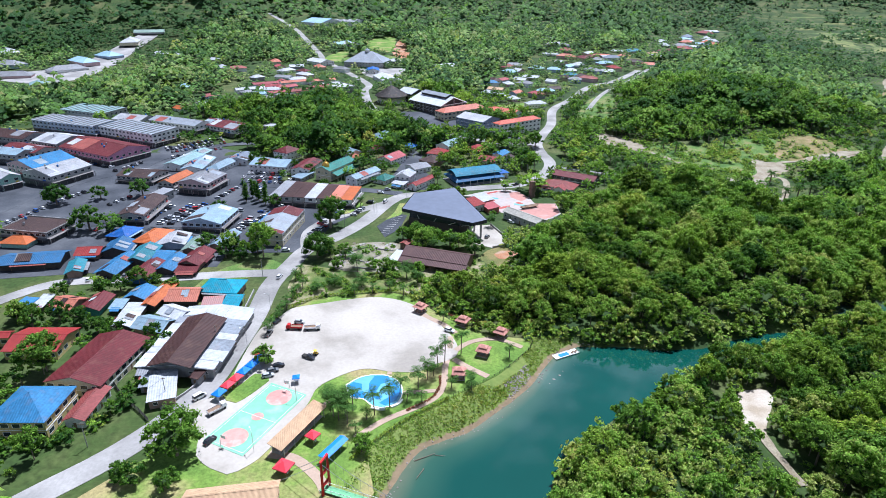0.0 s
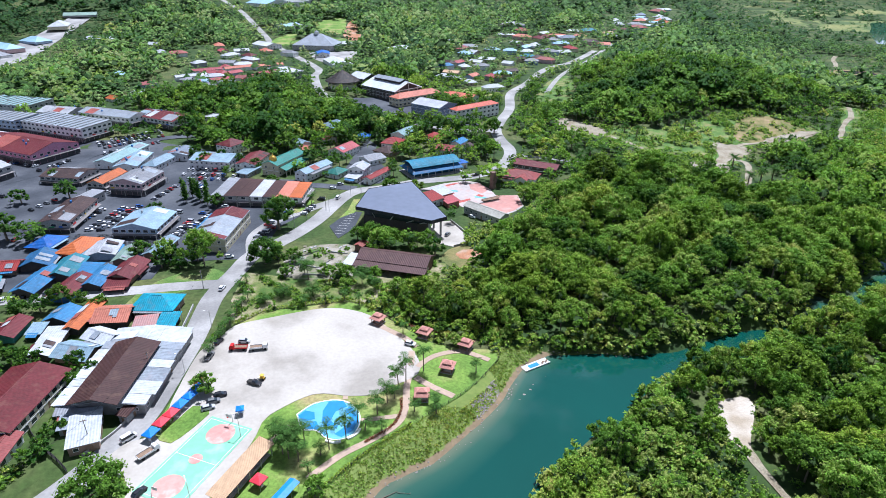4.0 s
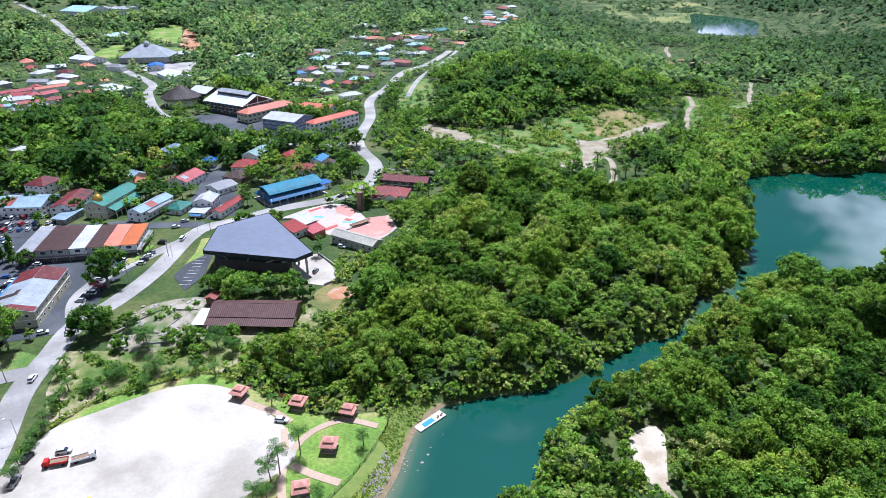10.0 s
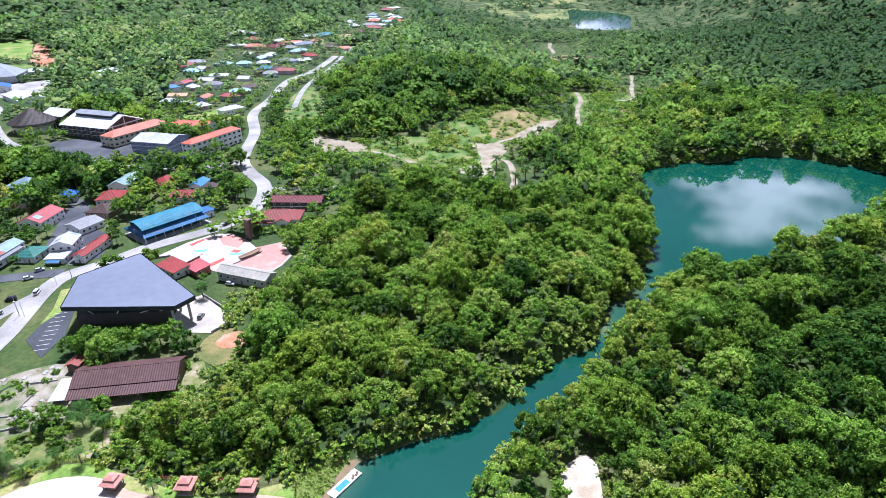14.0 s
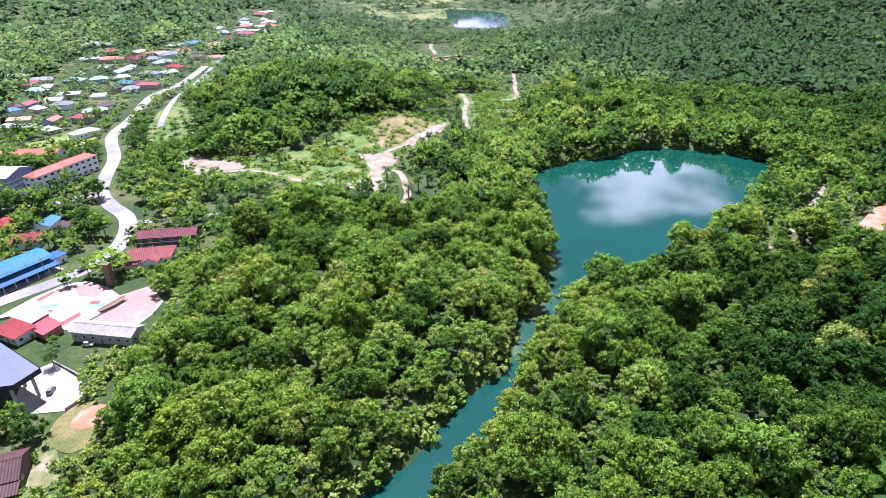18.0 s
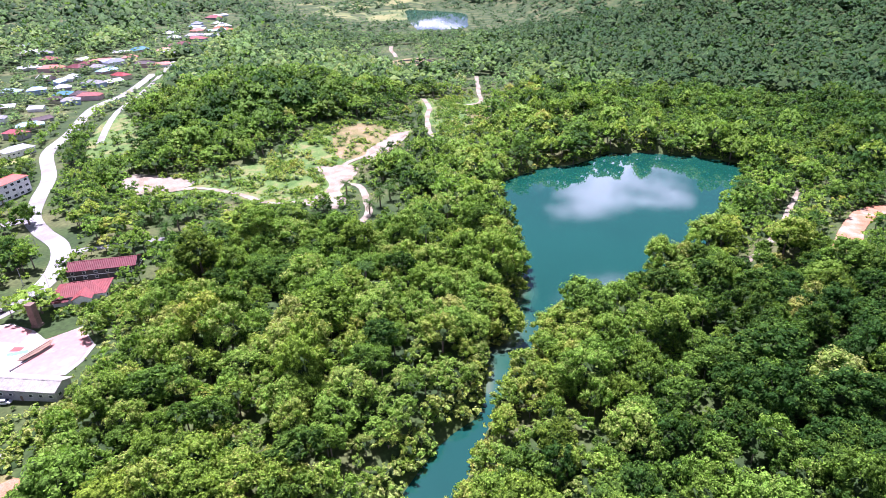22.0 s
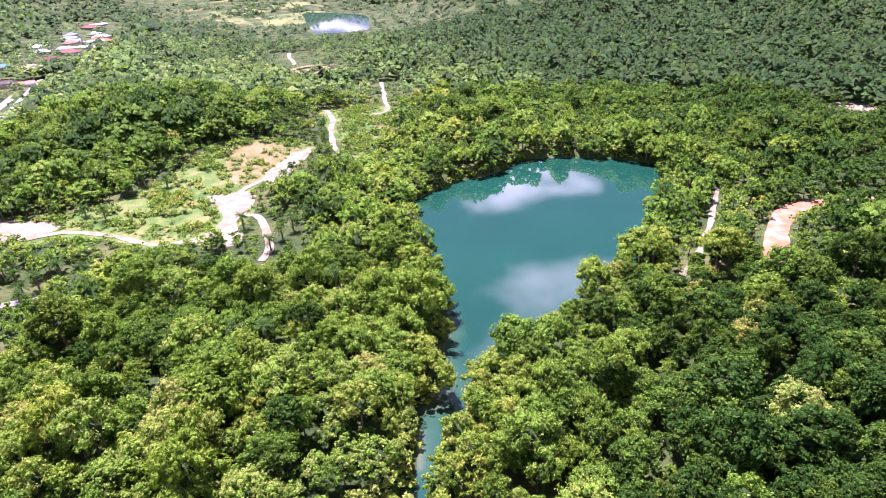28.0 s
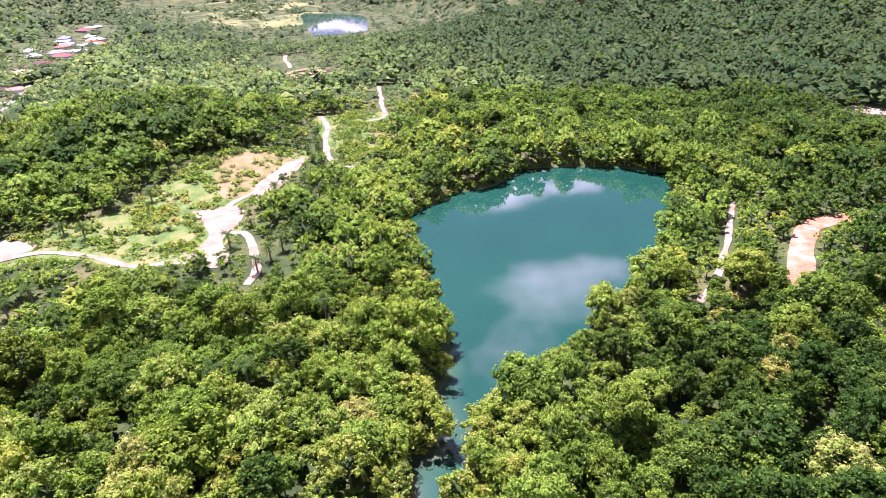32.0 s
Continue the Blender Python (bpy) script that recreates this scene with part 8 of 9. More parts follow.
def car_thing(paint, kind="car", lamps=True):
    names = dict(car="hatchback car", pickup="pickup truck", van="minivan")
    ob = thing(dict(car="car", pickup="pickup_truck", van="van")[kind], pose(0, 0, -500), f"parked {paint} {names[kind]} on the asphalt", dict(car="car", pickup="pickup truck", van="van")[kind])
    long = dict(car=2.1, pickup=2.55, van=2.3)[kind]
    body = part("body", loft([(-long, 0.72, 0.42, 0.75, 0.66), (-long + 0.15, 0.84, 0.3, 0.92, 0.76), (-0.9, 0.86, 0.25, 0.98, 0.8), (0.9, 0.86, 0.25, 0.98, 0.8), (long - 0.3, 0.84, 0.3, 0.85, 0.74), (long, 0.7, 0.4, 0.68, 0.6)]), CAR_PAINTS[paint], ob)
    if kind == "pickup":
        roof = [(-0.4, 0.78, 0.95, 1.0, 0.72), (-0.2, 0.76, 0.95, 1.62, 0.62), (0.75, 0.76, 0.95, 1.62, 0.62), (1.3, 0.78, 0.95, 1.0, 0.7)]
        part("load_bed", Shape().box(-long + 0.15, -0.7, 0.93, -0.5, 0.7, 0.99), DARK, ob)
    elif kind == "van":
        roof = [(-2.15, 0.76, 0.9, 1.0, 0.72), (-2.0, 0.74, 0.9, 1.85, 0.66), (0.9, 0.74, 0.9, 1.85, 0.66), (1.6, 0.78, 0.9, 1.0, 0.7)]
    else:
        roof = [(-1.95, 0.76, 0.9, 0.98, 0.7), (-1.4, 0.74, 0.9, 1.45, 0.6), (0.35, 0.74, 0.9, 1.47, 0.6), (1.15, 0.78, 0.9, 0.98, 0.7)]
    part("cabin_glass", loft(roof), GLASS, ob, "dark glazed cabin")
    (x0, _, _, z0, _), (x1, _, _, z1, wt) = roof[1], roof[2]
    part("roof_panel", Shape().box(x0 - 0.05, -wt - 0.04, z1 - 0.03, x1 + 0.05, wt + 0.04, z1 + 0.05), CAR_PAINTS[paint], ob)
    wheel = MESHES.setdefault("wheel", Shape().beam((0, -0.1, 0), (0, 0.1, 0), 0.32, n=10).mesh("wheel", TYRE))
    for sx in (-1.3, 1.3):
        for sy in (-0.8, 0.8):
            part("wheel", wheel, None, ob, m=pose(sx, sy, 0.32))
    for sy in (-0.55, 0.55) if lamps else ():
        part("headlight", simple_mesh(("headlight", kind), lambda s: s.box(long - 0.12, -0.14, 0.55, long + 0.01, 0.14, 0.68), LAMP_GLASS), None, ob, m=pose(0, sy, 0))
        part("tail_light", simple_mesh(("tail_light", kind), lambda s: s.box(-long - 0.01, -0.12, 0.6, -long + 0.1, 0.12, 0.78), TAIL_RED), None, ob, m=pose(0, sy, 0))
    return ob


PAINT_ORDER = ["white", "silver", "black", "white", "grey", "red", "silver", "blue", "white", "black"]
placed_cars = 0


def park(x, y, turn, paint=None, kind="car", group="parked cars", lift=0.2, lamps=True):
    global placed_cars
    paint = paint or PAINT_ORDER[placed_cars % 10]
    placed_cars += 1
    key = (paint, kind, lamps)
    m = pose(x, y, ground_at(x, y) + lift, 0, 0, turn)
    if key not in CARS:
        CARS[key] = car_thing(paint, kind, lamps)
        CARS[key].matrix_basis = m
        return tagged(CARS[key], group=group)
    return tagged(copy_thing(CARS[key], m), group=group)


for x, y, turn, paint, kind in ((-75.6, 147, 50, "white", "van"), (-64.8, 126.5, 62, "black", "car"), (-54.3, 164.8, 20, "black", "car"), (-55.6, 161.8, 20, "grey", "car"), (-56.4, 158.8, 22, "silver", "car"), (-44.8, 170.3, -25, "black", "pickup"),
                                (-53.6, 194.7, -5, "silver", "car"), (6.5, 189.6, -25, "white", "car"), (-62.8, 195, 70, "black", "car"), (-63.5, 186, 80, "grey", "pickup"), (-72, 235, 80, "white", "car"), (-76.5, 265, 8, "white", "car"), (-33, 340, 75, "white", "van"),
                                (-37.8, 356.9, 5, "white", "car"), (-33.8, 363.8, 10, "silver", "car"), (27, 284, 60, "grey", "car"), (42, 306, -40, "white", "car"), (52, 377, 30, "black", "pickup")):
    park(x, y, turn, paint, kind, "cars of the square and main road", 0.3)


def car_row(x0, y0, x1, y1, n, turn, seed):
    rng_ = np.random.RandomState(seed)
    for i in range(n):
        if rng_.uniform() < 0.85:
            q = i / max(1, n - 1)
            park(x0 + (x1 - x0) * q + rng_.uniform(-0.2, 0.2), y0 + (y1 - y0) * q + rng_.uniform(-0.3, 0.3), turn + rng_.uniform(-4, 4), kind="van" if rng_.uniform() < 0.15 else "car", lift=0.12, lamps=False)


for k, row in enumerate(((-222, 462, -188, 492, 15, 130), (-218, 456, -184, 486, 15, 130), (-212, 450, -180, 478, 13, 130), (-60, 312, -52, 352, 12, 160), (-66, 302, -56, 330, 9, 160), (-138, 398, -106, 394, 12, 80), (-136, 388, -100, 383, 12, 80),
                         (-156, 300, -150, 330, 10, 10), (-150, 300, -143, 332, 9, 10), (-112, 285, -104, 310, 8, 170), (-186, 290, -172, 288, 5, 80), (-165, 228, -140, 236, 8, 100), (-236, 330, -228, 352, 7, 150), (-242, 300, -236, 322, 6, 150),
                         (-232, 400, -222, 424, 8, 145), (-262, 420, -240, 410, 8, 60), (-140, 340, -132, 372, 9, 165), (-95, 330, -88, 345, 5, 165), (-200, 330, -195, 345, 4, 150), (-122, 372, -112, 352, 6, 75), (-68.3, 287.4, -62, 301, 6, 165), (-105, 299.7, -99.7, 318, 8, 172), (-110, 300, -105, 320, 8, 172), (-49.4, 317, -41.5, 342, 8, 165), (-130, 379, -96, 375, 10, 84), (-168, 300, -160, 332, 9, 10), (-178, 356, -150, 362, 8, 85), (-206, 436, -178, 462, 10, 130), (-124, 300, -118, 322, 6, 170))):
    car_row(*row, seed=40 + k)


def lorry(x, y, turn, cab, label):
    ob = thing("lorry", pose(x, y, 4.25, 0, 0, turn), label, "lorry", "lorries on the square")
    part("chassis", Shape().box(-3.1, -0.45, 0.55, 3.0, 0.45, 0.75), DARK, ob)
    part("cab", loft([(1.5, 0.98, 0.6, 2.2, 0.92), (2.6, 0.98, 0.6, 2.25, 0.9), (3.1, 0.95, 0.6, 1.5, 0.9)]), cab, ob)
    part("windscreen", Shape().add([(2.62, -0.82, 2.2), (2.62, 0.82, 2.2), (3.12, 0.86, 1.5), (3.12, -0.86, 1.5)], [(0, 1, 2, 3)]), GLASS, ob)
    bed = part("load_bed", Shape().box(-3.2, -1.05, 0.95, 1.35, 1.05, 1.05).box(-3.2, -1.05, 1.05, 1.35, -0.98, 1.55).box(-3.2, 0.98, 1.05, 1.35, 1.05, 1.55).box(-3.2, -0.98, 1.05, -3.12, 0.98, 1.55), cab, ob)
    part("load", Shape().box(-3.0, -0.9, 1.06, 1.2, 0.9, 1.3), TIMBER, bed)
    wheel = MESHES.setdefault("lorry_wheel", Shape().beam((0, -0.16, 0), (0, 0.16, 0), 0.45, n=12).mesh("wheel", TYRE))
    for sx in (-2.0, 2.2):
        for sy in (-0.85, 0.85):
            part("wheel", wheel, None, ob, m=pose(sx, sy, 0.45))


lorry(-54.6, 190.2, 178, RED_PAINT, "red flatbed lorry parked on the gravel square")
lorry(-47.4, 190.0, 8, CAR_PAINTS["white"], "white flatbed lorry parked on the gravel square")
lorry(-67.6, 140.5, 50, CAR_PAINTS["white"], "white flatbed lorry beside the stalls")
digger = thing("roller", pose(-42.8, 172.6, 4.2, 0, 0, 160), "small yellow construction roller on the square", "roller")
YELLOW = material("machine_yellow", (0.6, 0.4, 0.05), 0.5, 0.2, 1.0)
part("frame", Shape().box(-0.9, -0.5, 0.6, 0.7, 0.5, 1.1), YELLOW, digger)
part("drum", Shape().beam((1.0, -0.6, 0.45), (1.0, 0.6, 0.45), 0.45, n=12), STEEL, digger)
part("canopy", Shape().box(-0.8, -0.6, 1.9, 0.5, 0.6, 1.96), YELLOW, digger)
part("mast", Shape().beam((-0.7, 0, 1.1), (-0.7, 0, 1.9), 0.05).beam((0.4, 0, 1.1), (0.4, 0, 1.9), 0.05), DARK, digger)
for sy in (-0.5, 0.5):
    part("wheel", MESHES["lorry_wheel"], None, digger, m=pose(-0.6, sy, 0.45))


# ---- single trees, palms, lamps ----
def frond_mesh(reach, seed):
    """One arched frond: a midrib with drooping leaflets on both sides."""
    rng_ = np.random.RandomState(seed)
    v, f = [], []
    n = 13
    for j in range(n):
        q0, q1 = j / n, (j + 0.55) / n
        wide = reach * 0.3 * math.sin(math.pi * min(1, 0.12 + q0 * 0.9)) + 0.05
        spine = [(reach * q * (1 - 0.15 * q), 0, reach * (0.42 * q - 0.75 * q * q)) for q in (q0, q1)]
        for side in (1, -1):
            k = len(v)
            (x0, _, z0), (x1, _, z1) = spine
            tip = wide * rng_.uniform(0.8, 1.2)
            v += [(x0, 0, z0), (x1, 0, z1), (x1 + tip * 0.5, side * tip, z1 - tip * 0.55), (x0 + tip * 0.55, side * tip * 1.02, z0 - tip * 0.5)]
            f.append((k, k + 1, k + 2, k + 3))
    tone = np.repeat(rng_.uniform(0.3, 0.6, len(f)), 4)
    return big_mesh("frond", np.array(v), np.array(f), FROND, tone)


FRONDS = {(round(r, 1), s): frond_mesh(r, s) for r in (1.9, 2.6, 3.6, 4.6, 6.2) for s in (1, 2, 3)}


def oil_crown(reach, count, seed):
    """Many narrow arched fronds round one point, some hanging, some upright."""
    rng_ = np.random.RandomState(seed)
    vs, fs, ts, k = [], [], [], 0
    for i in range(count):
        turn, up, long = 6.2832 * i / count * 2.4 + rng_.uniform(-0.2, 0.2), rng_.uniform(-0.35, 1.2), reach * rng_.uniform(0.85, 1.1)
        ct, st, cu, su = math.cos(turn), math.sin(turn), math.cos(up), math.sin(up)
        for j in range(12):
            q0, q1 = j / 12, (j + 0.5) / 12
            wide = long * 0.15 * math.sin(math.pi * min(1, 0.15 + q0 * 0.85)) + 0.05
            for side in (1, -1):
                pts_ = []
                for q, off, drop in ((q0, 0, 0), (q1, 0, 0), (q1 + 0.06, side * wide, 0.6 * wide), (q0 + 0.06, side * wide, 0.6 * wide)):
                    a, c = long * q * (1 - 0.2 * q), long * (0.25 * q - 0.7 * q * q) - drop
                    a, c = a * cu - c * su * 0.6, a * su + c * cu
                    pts_.append((a * ct - off * st, a * st + off * ct, c))
                vs += pts_
                fs.append((k, k + 1, k + 2, k + 3))
                ts += [rng_.uniform(0.25, 0.6)] * 4
                k += 4
    return big_mesh("crown", np.array(vs), np.array(fs), FROND, np.array(ts))


OIL_CROWNS = [oil_crown(5.4, 26, 900 + i) for i in range(4)]


def palm_thing(x, y, tall, reach, count, seed, label, name="palm_tree", group="palms of the park"):
    rng_ = np.random.RandomState(seed)
    ob = thing(name, pose(x, y, ground_at(x, y) - 0.1, 0, 0, rng_.uniform(0, 360)), label, "palm", group)
    lean = rng_.uniform(0, 0.6)
    stem = Shape()
    pts_ = [(lean * (z / tall) ** 2, 0, z) for z in np.linspace(0, tall, 7)]
    for i, (a, b) in enumerate(zip(pts_, pts_[1:])):
        stem.beam(a, b, 0.2 - 0.012 * i, 0.19 - 0.012 * i, 7)
    part("trunk", stem, BARK, ob)
    for i in range(count):
        up = rng_.uniform(-25, 55)
        part("frond", FRONDS[(reach, 1 + i % 3)], None, ob, m=pose(lean, 0, tall, 0, -up, 360 * i / count + rng_.uniform(-12, 12)) @ pose(0, 0, 0))


for i, (x, y, tall) in enumerate(((-17.3, 139.6, 8.5), (-12.8, 143.3, 8.2), (-28.2, 136.8, 7), (-26.4, 138.9, 8), (-30.2, 138.6, 7.5), (-25.3, 135.5, 6.5), (-24.4, 141.4, 8), (-31.5, 141, 7), (-27.8, 141.5, 7.5), (-10, 150.3, 6), (-4.1, 153.5, 6.5), (-1.2, 158.6, 7),
                                  (4.8, 168.5, 9), (10.8, 174.2, 9), (2.3, 166.5, 6.5), (-33.2, 144.9, 5))):
    palm_thing(x, y, tall, 3.6, 13, i, "tall slender palm standing on the park lawn")
for i, (x, y, tall) in enumerate(((28.5, 172.2, 4.8), (13.6, 156.5, 4.5), (14, 153, 4.2), (7.2, 154.2, 4), (-2.5, 146, 3.8), (-7.5, 146.5, 3.6), (-19.5, 137.5, 3.6), (1, 160.5, 4), (-22, 131, 3.6), (4, 197.5, 4.4), (-19.8, 222.7, 4.4), (-13.5, 219, 4.4), (-27.3, 220.6, 4.2), (-34.8, 219, 4.0))):
    palm_thing(x, y, tall, 2.6, 11, 50 + i, "young palm on the mown lawn")
for i, (x, y, tall) in enumerate(((-36.8, 241.6, 7.5), (-33.1, 227, 4), (-45, 227.3, 3.6), (-13.3, 236, 6), (-39, 246, 6), (-51.7, 222.6, 3), (-8, 231, 5), (-2, 264, 7), (9, 270, 7), (30, 300, 6), (-47, 330, 6))):
    palm_thing(x, y, tall, 4.6 if i < 5 else 3.6, 16, 80 + i, "broad coconut palm beside the road", group="coconut palms by the road")
for i, (x, y) in enumerate(((-64.2, 192.5), (-62.6, 197), (-63, 201.5), (-61.5, 206), (-62.4, 210), (-61, 215), (-60.5, 220), (-59, 225), (-64, 187), (-63, 240), (-64, 233))):
    palm_thing(x, y, 3.6 + i % 3 * 0.4, 2.6, 12, 120 + i, "short bushy palm along the kerb", group="kerbside palms")


for i, (x, y) in enumerate(((132, 425), (143, 434), (147, 413), (153, 399), (166, 399), (177, 389), (182, 377), (188, 373), (193, 361), (197, 340), (242, 361), (232, 357), (297, 417), (298, 407), (286, 426), (189, 461), (184, 475), (235, 478), (227, 491), (229, 387), (126, 399),
                            (160, 285), (166, 276), (209, 289), (189, 366), (196, 352), (221, 352), (172, 391), (111, 439), (129, 405), (116, 434), (101, 442), (102, 466), (120, 418), (136, 408))):
    tall = 5.4 + (i % 4) * 0.7 + (5 if 270 < y < 300 else 0)
    ob = thing("oil_palm", pose(x, y, ground_at(x, y) - 0.1, 0, 0, 67 * i), "bushy dark oil palm beside the dirt track", "palm", "oil palms by the track")
    part("trunk", Shape().beam((0, 0, 0), (0, 0, tall), 0.45, 0.35, 8), BARK, ob)
    part("crown", OIL_CROWNS[i % 4], None, ob, m=pose(0, 0, tall))


OIL_PALMS = [(o.location.x, o.location.y) for o in scene.objects if o.name.startswith("oil_palm") and o.parent is None]
FOOTPRINTS.extend((x, y, 4.2, 4.2, 0.0) for x, y in OIL_PALMS)


def tree_thing(x, y, size, seed, label, tone=0.35, name="tree", group="trees of the town", leaves=420, leaf=0.62):
    rng_ = np.random.RandomState(seed)
    ob = thing(name, pose(x, y, ground_at(x, y) - 0.1, 0, 0, rng_.uniform(0, 360)), label, "tree", group)
    r, h_ = size, size * rng_.uniform(1.65, 1.95)
    v, f, t, s = crown_arrays(rng_, r, h_, lobes_of(rng_, r, h_, 34 if size > 6 else 20), leaves // 2, leaf)
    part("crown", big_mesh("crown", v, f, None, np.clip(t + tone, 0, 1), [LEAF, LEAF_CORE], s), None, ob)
    stem = Shape().beam((0, 0, 0), (0.1, 0, h_ * 0.5), size * 0.075, size * 0.05, 8)
    part("trunk", stem, BARK, ob)
    for i in range(3):
        a = 2.09 * i + rng_.uniform(-0.4, 0.4)
        part("limb", Shape().beam((0.1, 0, h_ * 0.42), (r * 0.5 * math.cos(a), r * 0.5 * math.sin(a), h_ * 0.68), size * 0.04, size * 0.015, 6), BARK, ob)


for i, (x, y, size, tone, label) in enumerate((
        (-59.5, 166.5, 4.6, 0.45, "spreading light-green tree at the edge of the square"), (-72.5, 121, 8.3, 0.38, "large rounded tree beside the road"), (-80, 109.5, 4.0, 0.2, "dark shrubby tree by the lawn"), (-85, 112, 3.2, 0.2, "dark shrubby tree by the lawn"),
        (-70.6, 109, 3.6, 0.25, "dark tree by the drain"), (-19.3, 123.3, 3.4, 0.5, "bright green tree near the bridge"), (22.8, 189.1, 3.0, 0.75, "grey-green shrubby tree behind the pavilions"), (-58.7, 258.3, 7.6, 0.08, "very dense dark-green round tree"),
        (-59.4, 297, 9.6, 0.2, "flat spreading rain tree by the road"), (19.4, 261.4, 5.6, 0.1, "dark conifer-like tree by the yard"), (-47, 246, 3.5, 0.3, "leafy tree beside the ruin"), (-20, 238, 4.2, 0.4, "rounded green garden tree"),
        (-8, 240, 3.6, 0.5, "bright green garden tree"), (-30, 246, 3.0, 0.4, "small leafy garden tree"), (-3, 273, 6.4, 0.4, "leafy tree in front of the hall"), (7, 273, 5.6, 0.55, "yellow-green leafy tree in front of the hall"), (-10, 277, 6.2, 0.3, "leafy tree in front of the hall"), (16, 270, 5.2, 0.5, "leafy tree in front of the hall"), (-45, 258, 5.0, 0.3, "leafy dark tree by the ruin"), (-23.5, 238.4, 5.2, 0.45, "rounded olive-green garden tree"), (-20.2, 231.7, 3.4, 0.62, "bright lime-green round bush"),
        (-18, 282, 4.2, 0.35, "leafy tree in front of the hall"), (64, 428, 7.5, 0.2, "large spreading tree at the bend"), (78, 475, 7.0, 0.25, "large spreading tree at the bend"))):
    tree_thing(x, y, size, 200 + i, label, tone, leaves=(5200 if tone < 0.1 else 3000) if size > 6 else 1000, leaf=0.62 if size > 6 else 0.5)
for i, (x, y, size) in enumerate(((-232, 330, 8), (-211, 341, 5.5), (-188, 348, 6.5), (-190, 290, 8), (-175, 285, 7), (-118, 268, 5), (-100, 262, 5.5), (-104, 256, 4.5), (-138, 220, 4.5), (-146, 218, 4), (-160, 215, 4), (-116, 222, 3.5), (-150, 195, 5), (-140, 192, 5), (-130, 186, 4.5),
                                  (-122, 182, 4.5), (-103, 172, 3), (-100, 163, 2.4), (-99, 178, 3), (-107, 184, 3.4), (-96, 152, 2.4), (-166, 196, 5), (-175, 192, 5), (-158, 190, 5), (-96, 256, 4), (-90, 262, 4.5), (-128, 318, 5), (-100, 330, 4.5), (-152, 372, 5), (-128, 405, 6), (-118, 412, 6), (-105, 405, 5), (-92, 395, 5), (-75, 362, 4.5), (-140, 425, 6), (-212, 380, 5))):
    tree_thing(x, y, size, 260 + i, "dark green shade tree between the roofs", 0.04 + 0.04 * (i % 6), leaves=900 if size > 7 else 600, leaf=0.85 if size > 7 else 0.72)
for i, (x, y) in enumerate(((-122, 345), (-118, 347), (-114, 343), (-111, 338), (-108, 342), (-106, 334), (-119, 338))):
    rng_ = np.random.RandomState(330 + i)
    ob = thing("columnar_tree", pose(x, y, 4.0), "tall dark columnar tree by the car park", "tree", "columnar trees")
    lob = np.array([(rng_.uniform(-0.5, 0.5), rng_.uniform(-0.5, 0.5), z, 2.2 - 0.09 * z, 1.9) for z in (3, 5, 7, 9, 11)])
    v, f, t, s = crown_arrays(rng_, 2, 12, lob, 260, 0.7)
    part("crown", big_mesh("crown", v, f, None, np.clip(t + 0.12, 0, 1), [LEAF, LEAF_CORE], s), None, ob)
    part("trunk", Shape().beam((0, 0, -0.1), (0, 0, 9), 0.25, 0.1, 7), BARK, ob)


GARDEN_BUSHES = ((-59, 232, 1.6, 0.7), (-55, 229, 1.3, 0.45), (-48, 231, 1.8, 0.6), (-42, 233, 1.5, 0.65), (-52, 238, 1.9, 0.4), (-57, 243, 1.7, 0.6), (-49, 244, 1.6, 0.5), (-28, 232, 1.5, 0.6), (-26, 243, 1.7, 0.4), (-15, 229, 1.6, 0.5), (-10, 240, 1.8, 0.55), (-4, 232, 1.8, 0.5),
                 (2, 238, 2.0, 0.4), (-61, 226, 1.2, 0.75), (-54, 219, 1.1, 0.6), (-39, 224, 1.2, 0.55), (-30, 224, 1.0, 0.7), (-5, 226, 1.4, 0.45), (-40, 268, 2.0, 0.6), (-36, 264, 2.2, 0.62), (-32, 267, 2.0, 0.58), (-29, 262, 1.8, 0.62), (-25, 267, 1.7, 0.6), (-22, 271, 1.5, 0.5), (-34, 271, 1.6, 0.6), (8, 242, 2.0, 0.5), (14, 247, 2.2, 0.45))
for i, (x, y, size, tone) in enumerate(GARDEN_BUSHES):
    rng_ = np.random.RandomState(600 + i)
    ob = thing("bush", pose(x, y, ground_at(x, y), 0, 0, 40 * i), "low leafy bush in the garden" if y < 250 else "rank green weeds among the rubble", "bush", "bushes of the garden and ruin")
    v, f, t, s = crown_arrays(rng_, size, size * 1.1, lobes_of(rng_, size, size * 1.1, 9), 150, 0.4)
    part("crown", big_mesh("crown", v, f, None, np.clip(t + tone, 0, 1), [LEAF, LEAF_CORE], s), None, ob)
    part("stem", simple_mesh(("bush_stem",), lambda q: q.beam((0, 0, -0.1), (0, 0, 0.9), 0.08, 0.05, 5), BARK), None, ob)


def street_lamp(x, y, turn):
    ob = thing("street_lamp", pose(x, y, 4.1, 0, 0, turn), "grey steel street lamp with a single arm", "street lamp", "street lamps")
    part("pole", simple_mesh(("lamp_pole",), lambda s: s.beam((0, 0, 0), (0, 0, 7.5), 0.1, 0.06, 6).beam((0, 0, 7.4), (1.6, 0, 7.9), 0.05, n=5), STEEL), None, ob)
    part("lamp_head", simple_mesh(("lamp_head",), lambda s: s.box(1.3, -0.14, 7.8, 2.0, 0.14, 7.95), LINE_WHITE), None, ob)


for x, y, turn in ((-50.6, 122.8, 120), (-43.6, 146.2, 150), (-69.5, 178, 180), (-68, 205, 180), (-47, 310, 140), (-26, 345, 100), (70, 384, 120), (-80, 128, 30), (-36, 320, 200), (12, 362, 90)):
    street_lamp(x, y, turn)
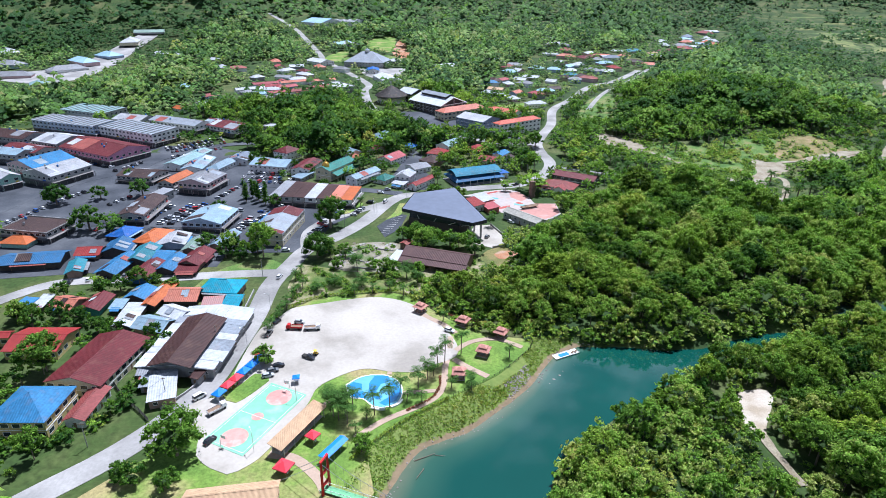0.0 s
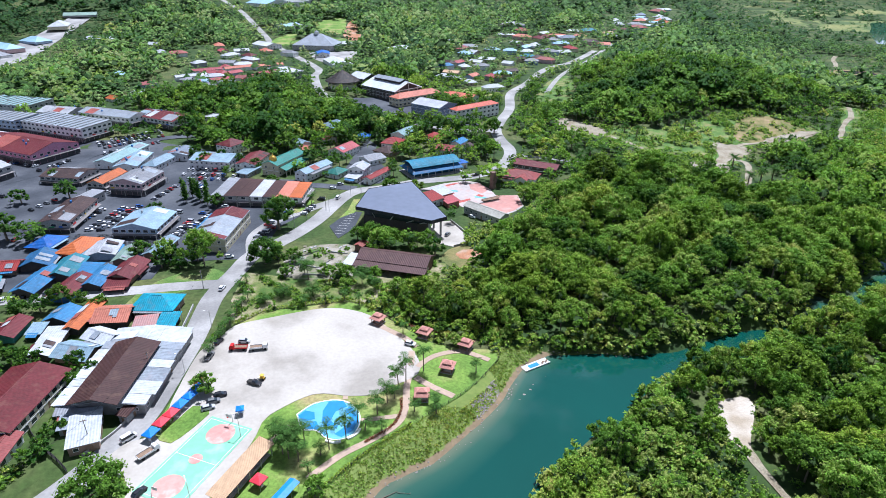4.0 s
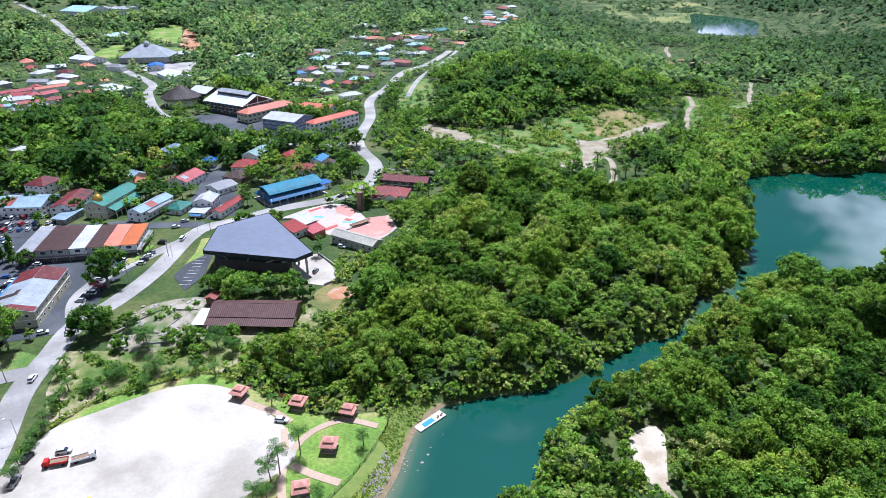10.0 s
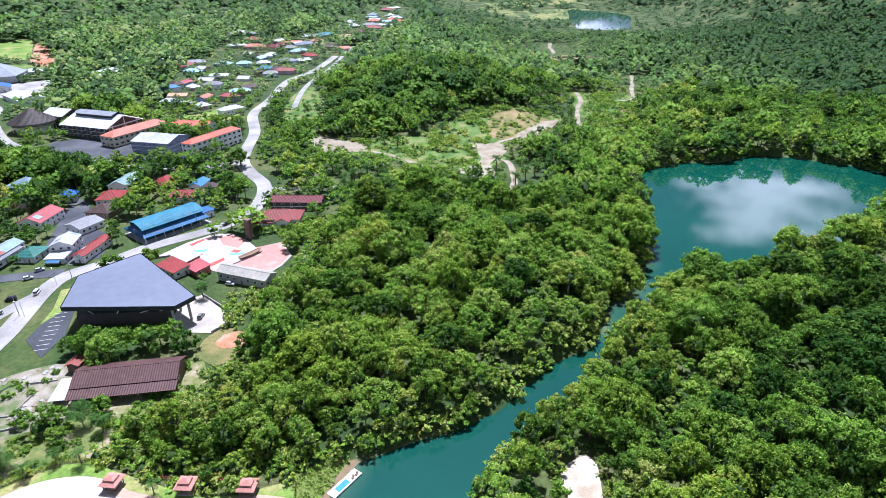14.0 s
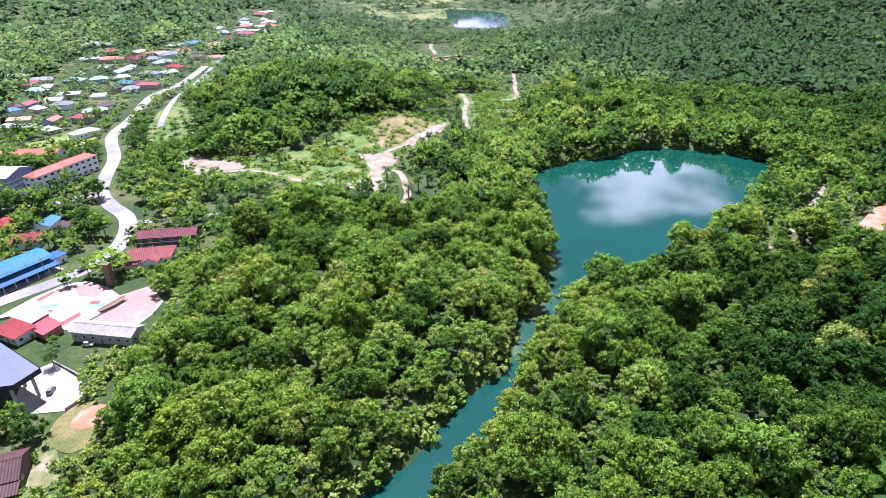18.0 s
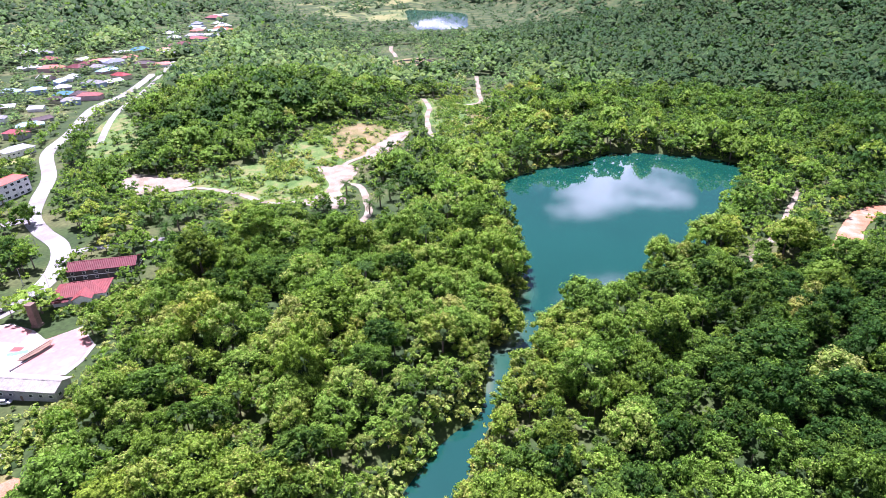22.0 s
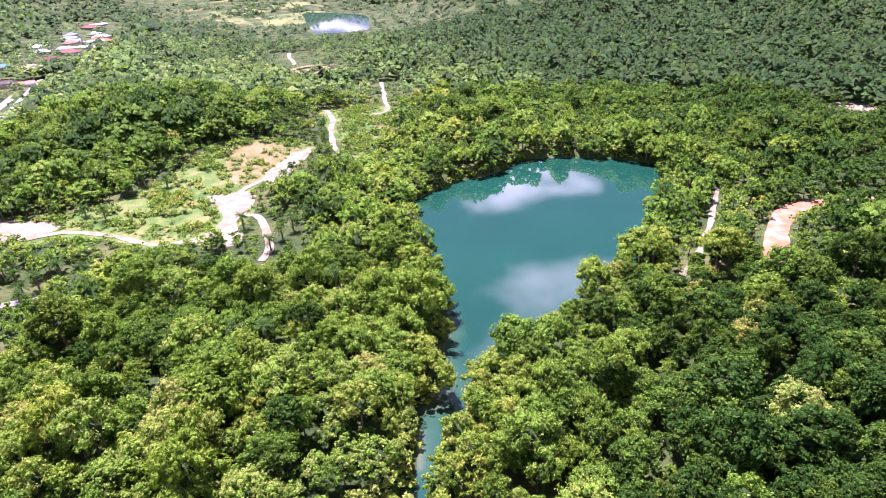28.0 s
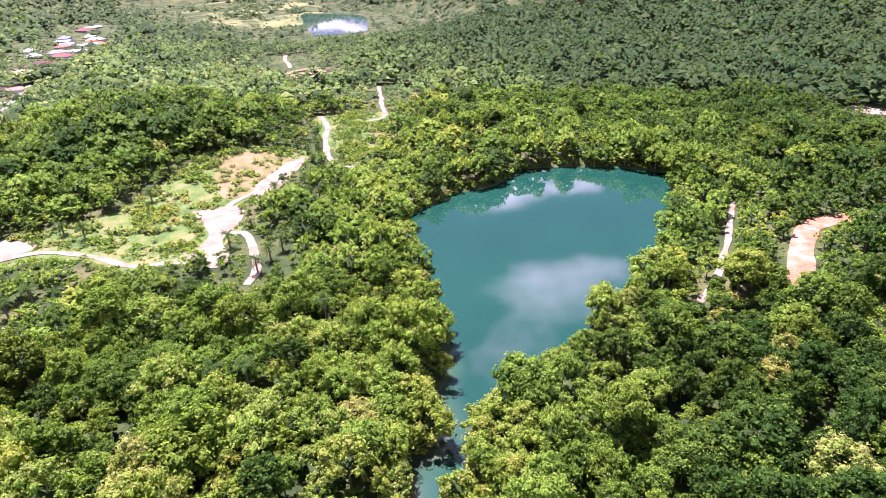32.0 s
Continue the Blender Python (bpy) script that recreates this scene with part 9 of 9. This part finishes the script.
poles = [(-100, 124), (-86, 146), (-80.5, 178), (-79.5, 208), (-80, 236), (-52, 300), (-38, 322), (-20, 347), (8, 373), (38, 383), (62, 398), (74, 430)]
for i, (x, y) in enumerate(poles):
    ob = thing("utility_pole", pose(x, y, 4.0, 0, 0, 20 * i), "concrete utility pole beside the road", "utility pole", "utility poles")
    part("pole", simple_mesh(("utility_pole",), lambda s: s.beam((0, 0, 0), (0, 0, 9), 0.15, 0.1, 6), CONCRETE), None, ob)
    part("cross_arm", simple_mesh(("cross_arm",), lambda s: s.box(-0.9, -0.06, 8.4, 0.9, 0.06, 8.55), TIMBER), None, ob)
for (ax, ay), (bx, by) in zip(poles, poles[1:]):
    wire = Shape()
    pts_ = [(ax + (bx - ax) * q, ay + (by - ay) * q, 12.4 - 3.2 * q * (1 - q)) for q in np.linspace(0, 1, 7)]
    side = Vector((by - ay, ax - bx, 0)).normalized() * 0.025
    rings = [[Vector(q) + side, Vector(q) - side, Vector(q) + Vector((0, 0, 0.04))] for q in pts_]
    wire.add([v for r in rings for v in r], [(3 * k + j, 3 * k + (j + 1) % 3, 3 * k + 3 + (j + 1) % 3, 3 * k + 3 + j) for k in range(len(rings) - 1) for j in range(3)])
    tagged(new("power_cable", wire.mesh("power_cable", DARK)), "thin sagging black power cable", "cable", "power cables")

# walls: retaining wall along the road by the market, drain, ruin walls
for line, tall, label in (([(-86, 141), (-80, 152), (-78.6, 165), (-78, 182), (-79, 206), (-80, 222)], 1.0, "grey concrete wall beside the road"), ([(-62, 312), (-50, 338)], 0.3, "low concrete kerb of the traffic island")):
    wall_ob = thing("roadside_wall", pose(0, 0, 0), label, "wall")
    part("wall", strip(line, 0.35, tall, 3.0, thick=tall + 0.2), CONCRETE, wall_ob)
ruin = thing("ruined_walls", pose(0, 0, 4.1), "broken low concrete walls of a demolished house", "ruin")
for a, b in (((-50, 250), (-46, 262)), ((-46, 262), (-36, 270)), ((-44, 256), (-34, 252)), ((-34, 252), (-28, 262)), ((-30, 268), (-22, 266)), ((-40, 246), (-30, 245))):
    part("wall", Shape().add([(a[0], a[1], 0), (b[0], b[1], 0), (b[0], b[1], 0.5), (a[0], a[1], 0.8), (a[0] + 0.3, a[1] + 0.2, 0), (b[0] + 0.3, b[1] + 0.2, 0), (b[0] + 0.3, b[1] + 0.2, 0.5), (a[0] + 0.3, a[1] + 0.2, 0.8)],
                             [(0, 1, 2, 3), (5, 4, 7, 6), (3, 2, 6, 7), (1, 5, 6, 2), (4, 0, 3, 7)]), CONCRETE, ruin)
charred = thing("charred_foundation", pose(0, 0, ground_at(570, 745)), "charred black low walls of a burnt building", "ruin")
for a, b in (((555, 732), (588, 722)), ((588, 722), (598, 752)), ((598, 752), (562, 764)), ((562, 764), (555, 732)), ((572, 728), (580, 758))):
    part("wall", Shape().beam((a[0], a[1], 0.6), (b[0], b[1], 0.6), 1.3, n=4), DARK, charred)
FOOTPRINTS.append((575, 745, 26, 24, 0.0))
rubble = np.random.RandomState(77)
slab = [simple_mesh(("rubble", k), lambda q: q.add([(-0.9, -0.6, 0), (0.8, -0.7, 0), (1.0, 0.5, 0), (-0.7, 0.7, 0), (-0.8, -0.5, 0.25 + 0.1 * k), (0.7, -0.5, 0.4), (0.8, 0.4, 0.3), (-0.5, 0.6, 0.45)], [(0, 1, 5, 4), (1, 2, 6, 5), (2, 3, 7, 6), (3, 0, 4, 7), (4, 5, 6, 7)]), CONCRETE if k else SAND) for k in (0, 1)]
for i in range(46):
    side = rubble.uniform()
    px, py = ((rubble.uniform(-48, -42), rubble.uniform(252, 272)) if side < 0.3 else (rubble.uniform(-46, -20), rubble.uniform(272, 276)) if side < 0.6 else (rubble.uniform(-36, -18), rubble.uniform(248, 257)))
    part("rubble_slab", slab[i % 2], None, ruin, m=pose(px, py, 0.0, rubble.uniform(-12, 12), rubble.uniform(-12, 12), rubble.uniform(0, 360)))
sheet("traffic_island", [(-60, 316), (-52, 320), (-46, 336), (-50, 342), (-56, 332)], 0.3, LAWN, "grassed traffic island", rounded=False)
sheet("road_verge", [(-30, 310), (-26, 322), (-24, 338), (-19, 338), (-22, 318)], 0.2, LAWN, "strip of grass beside the road", rounded=False)

plant_woods()
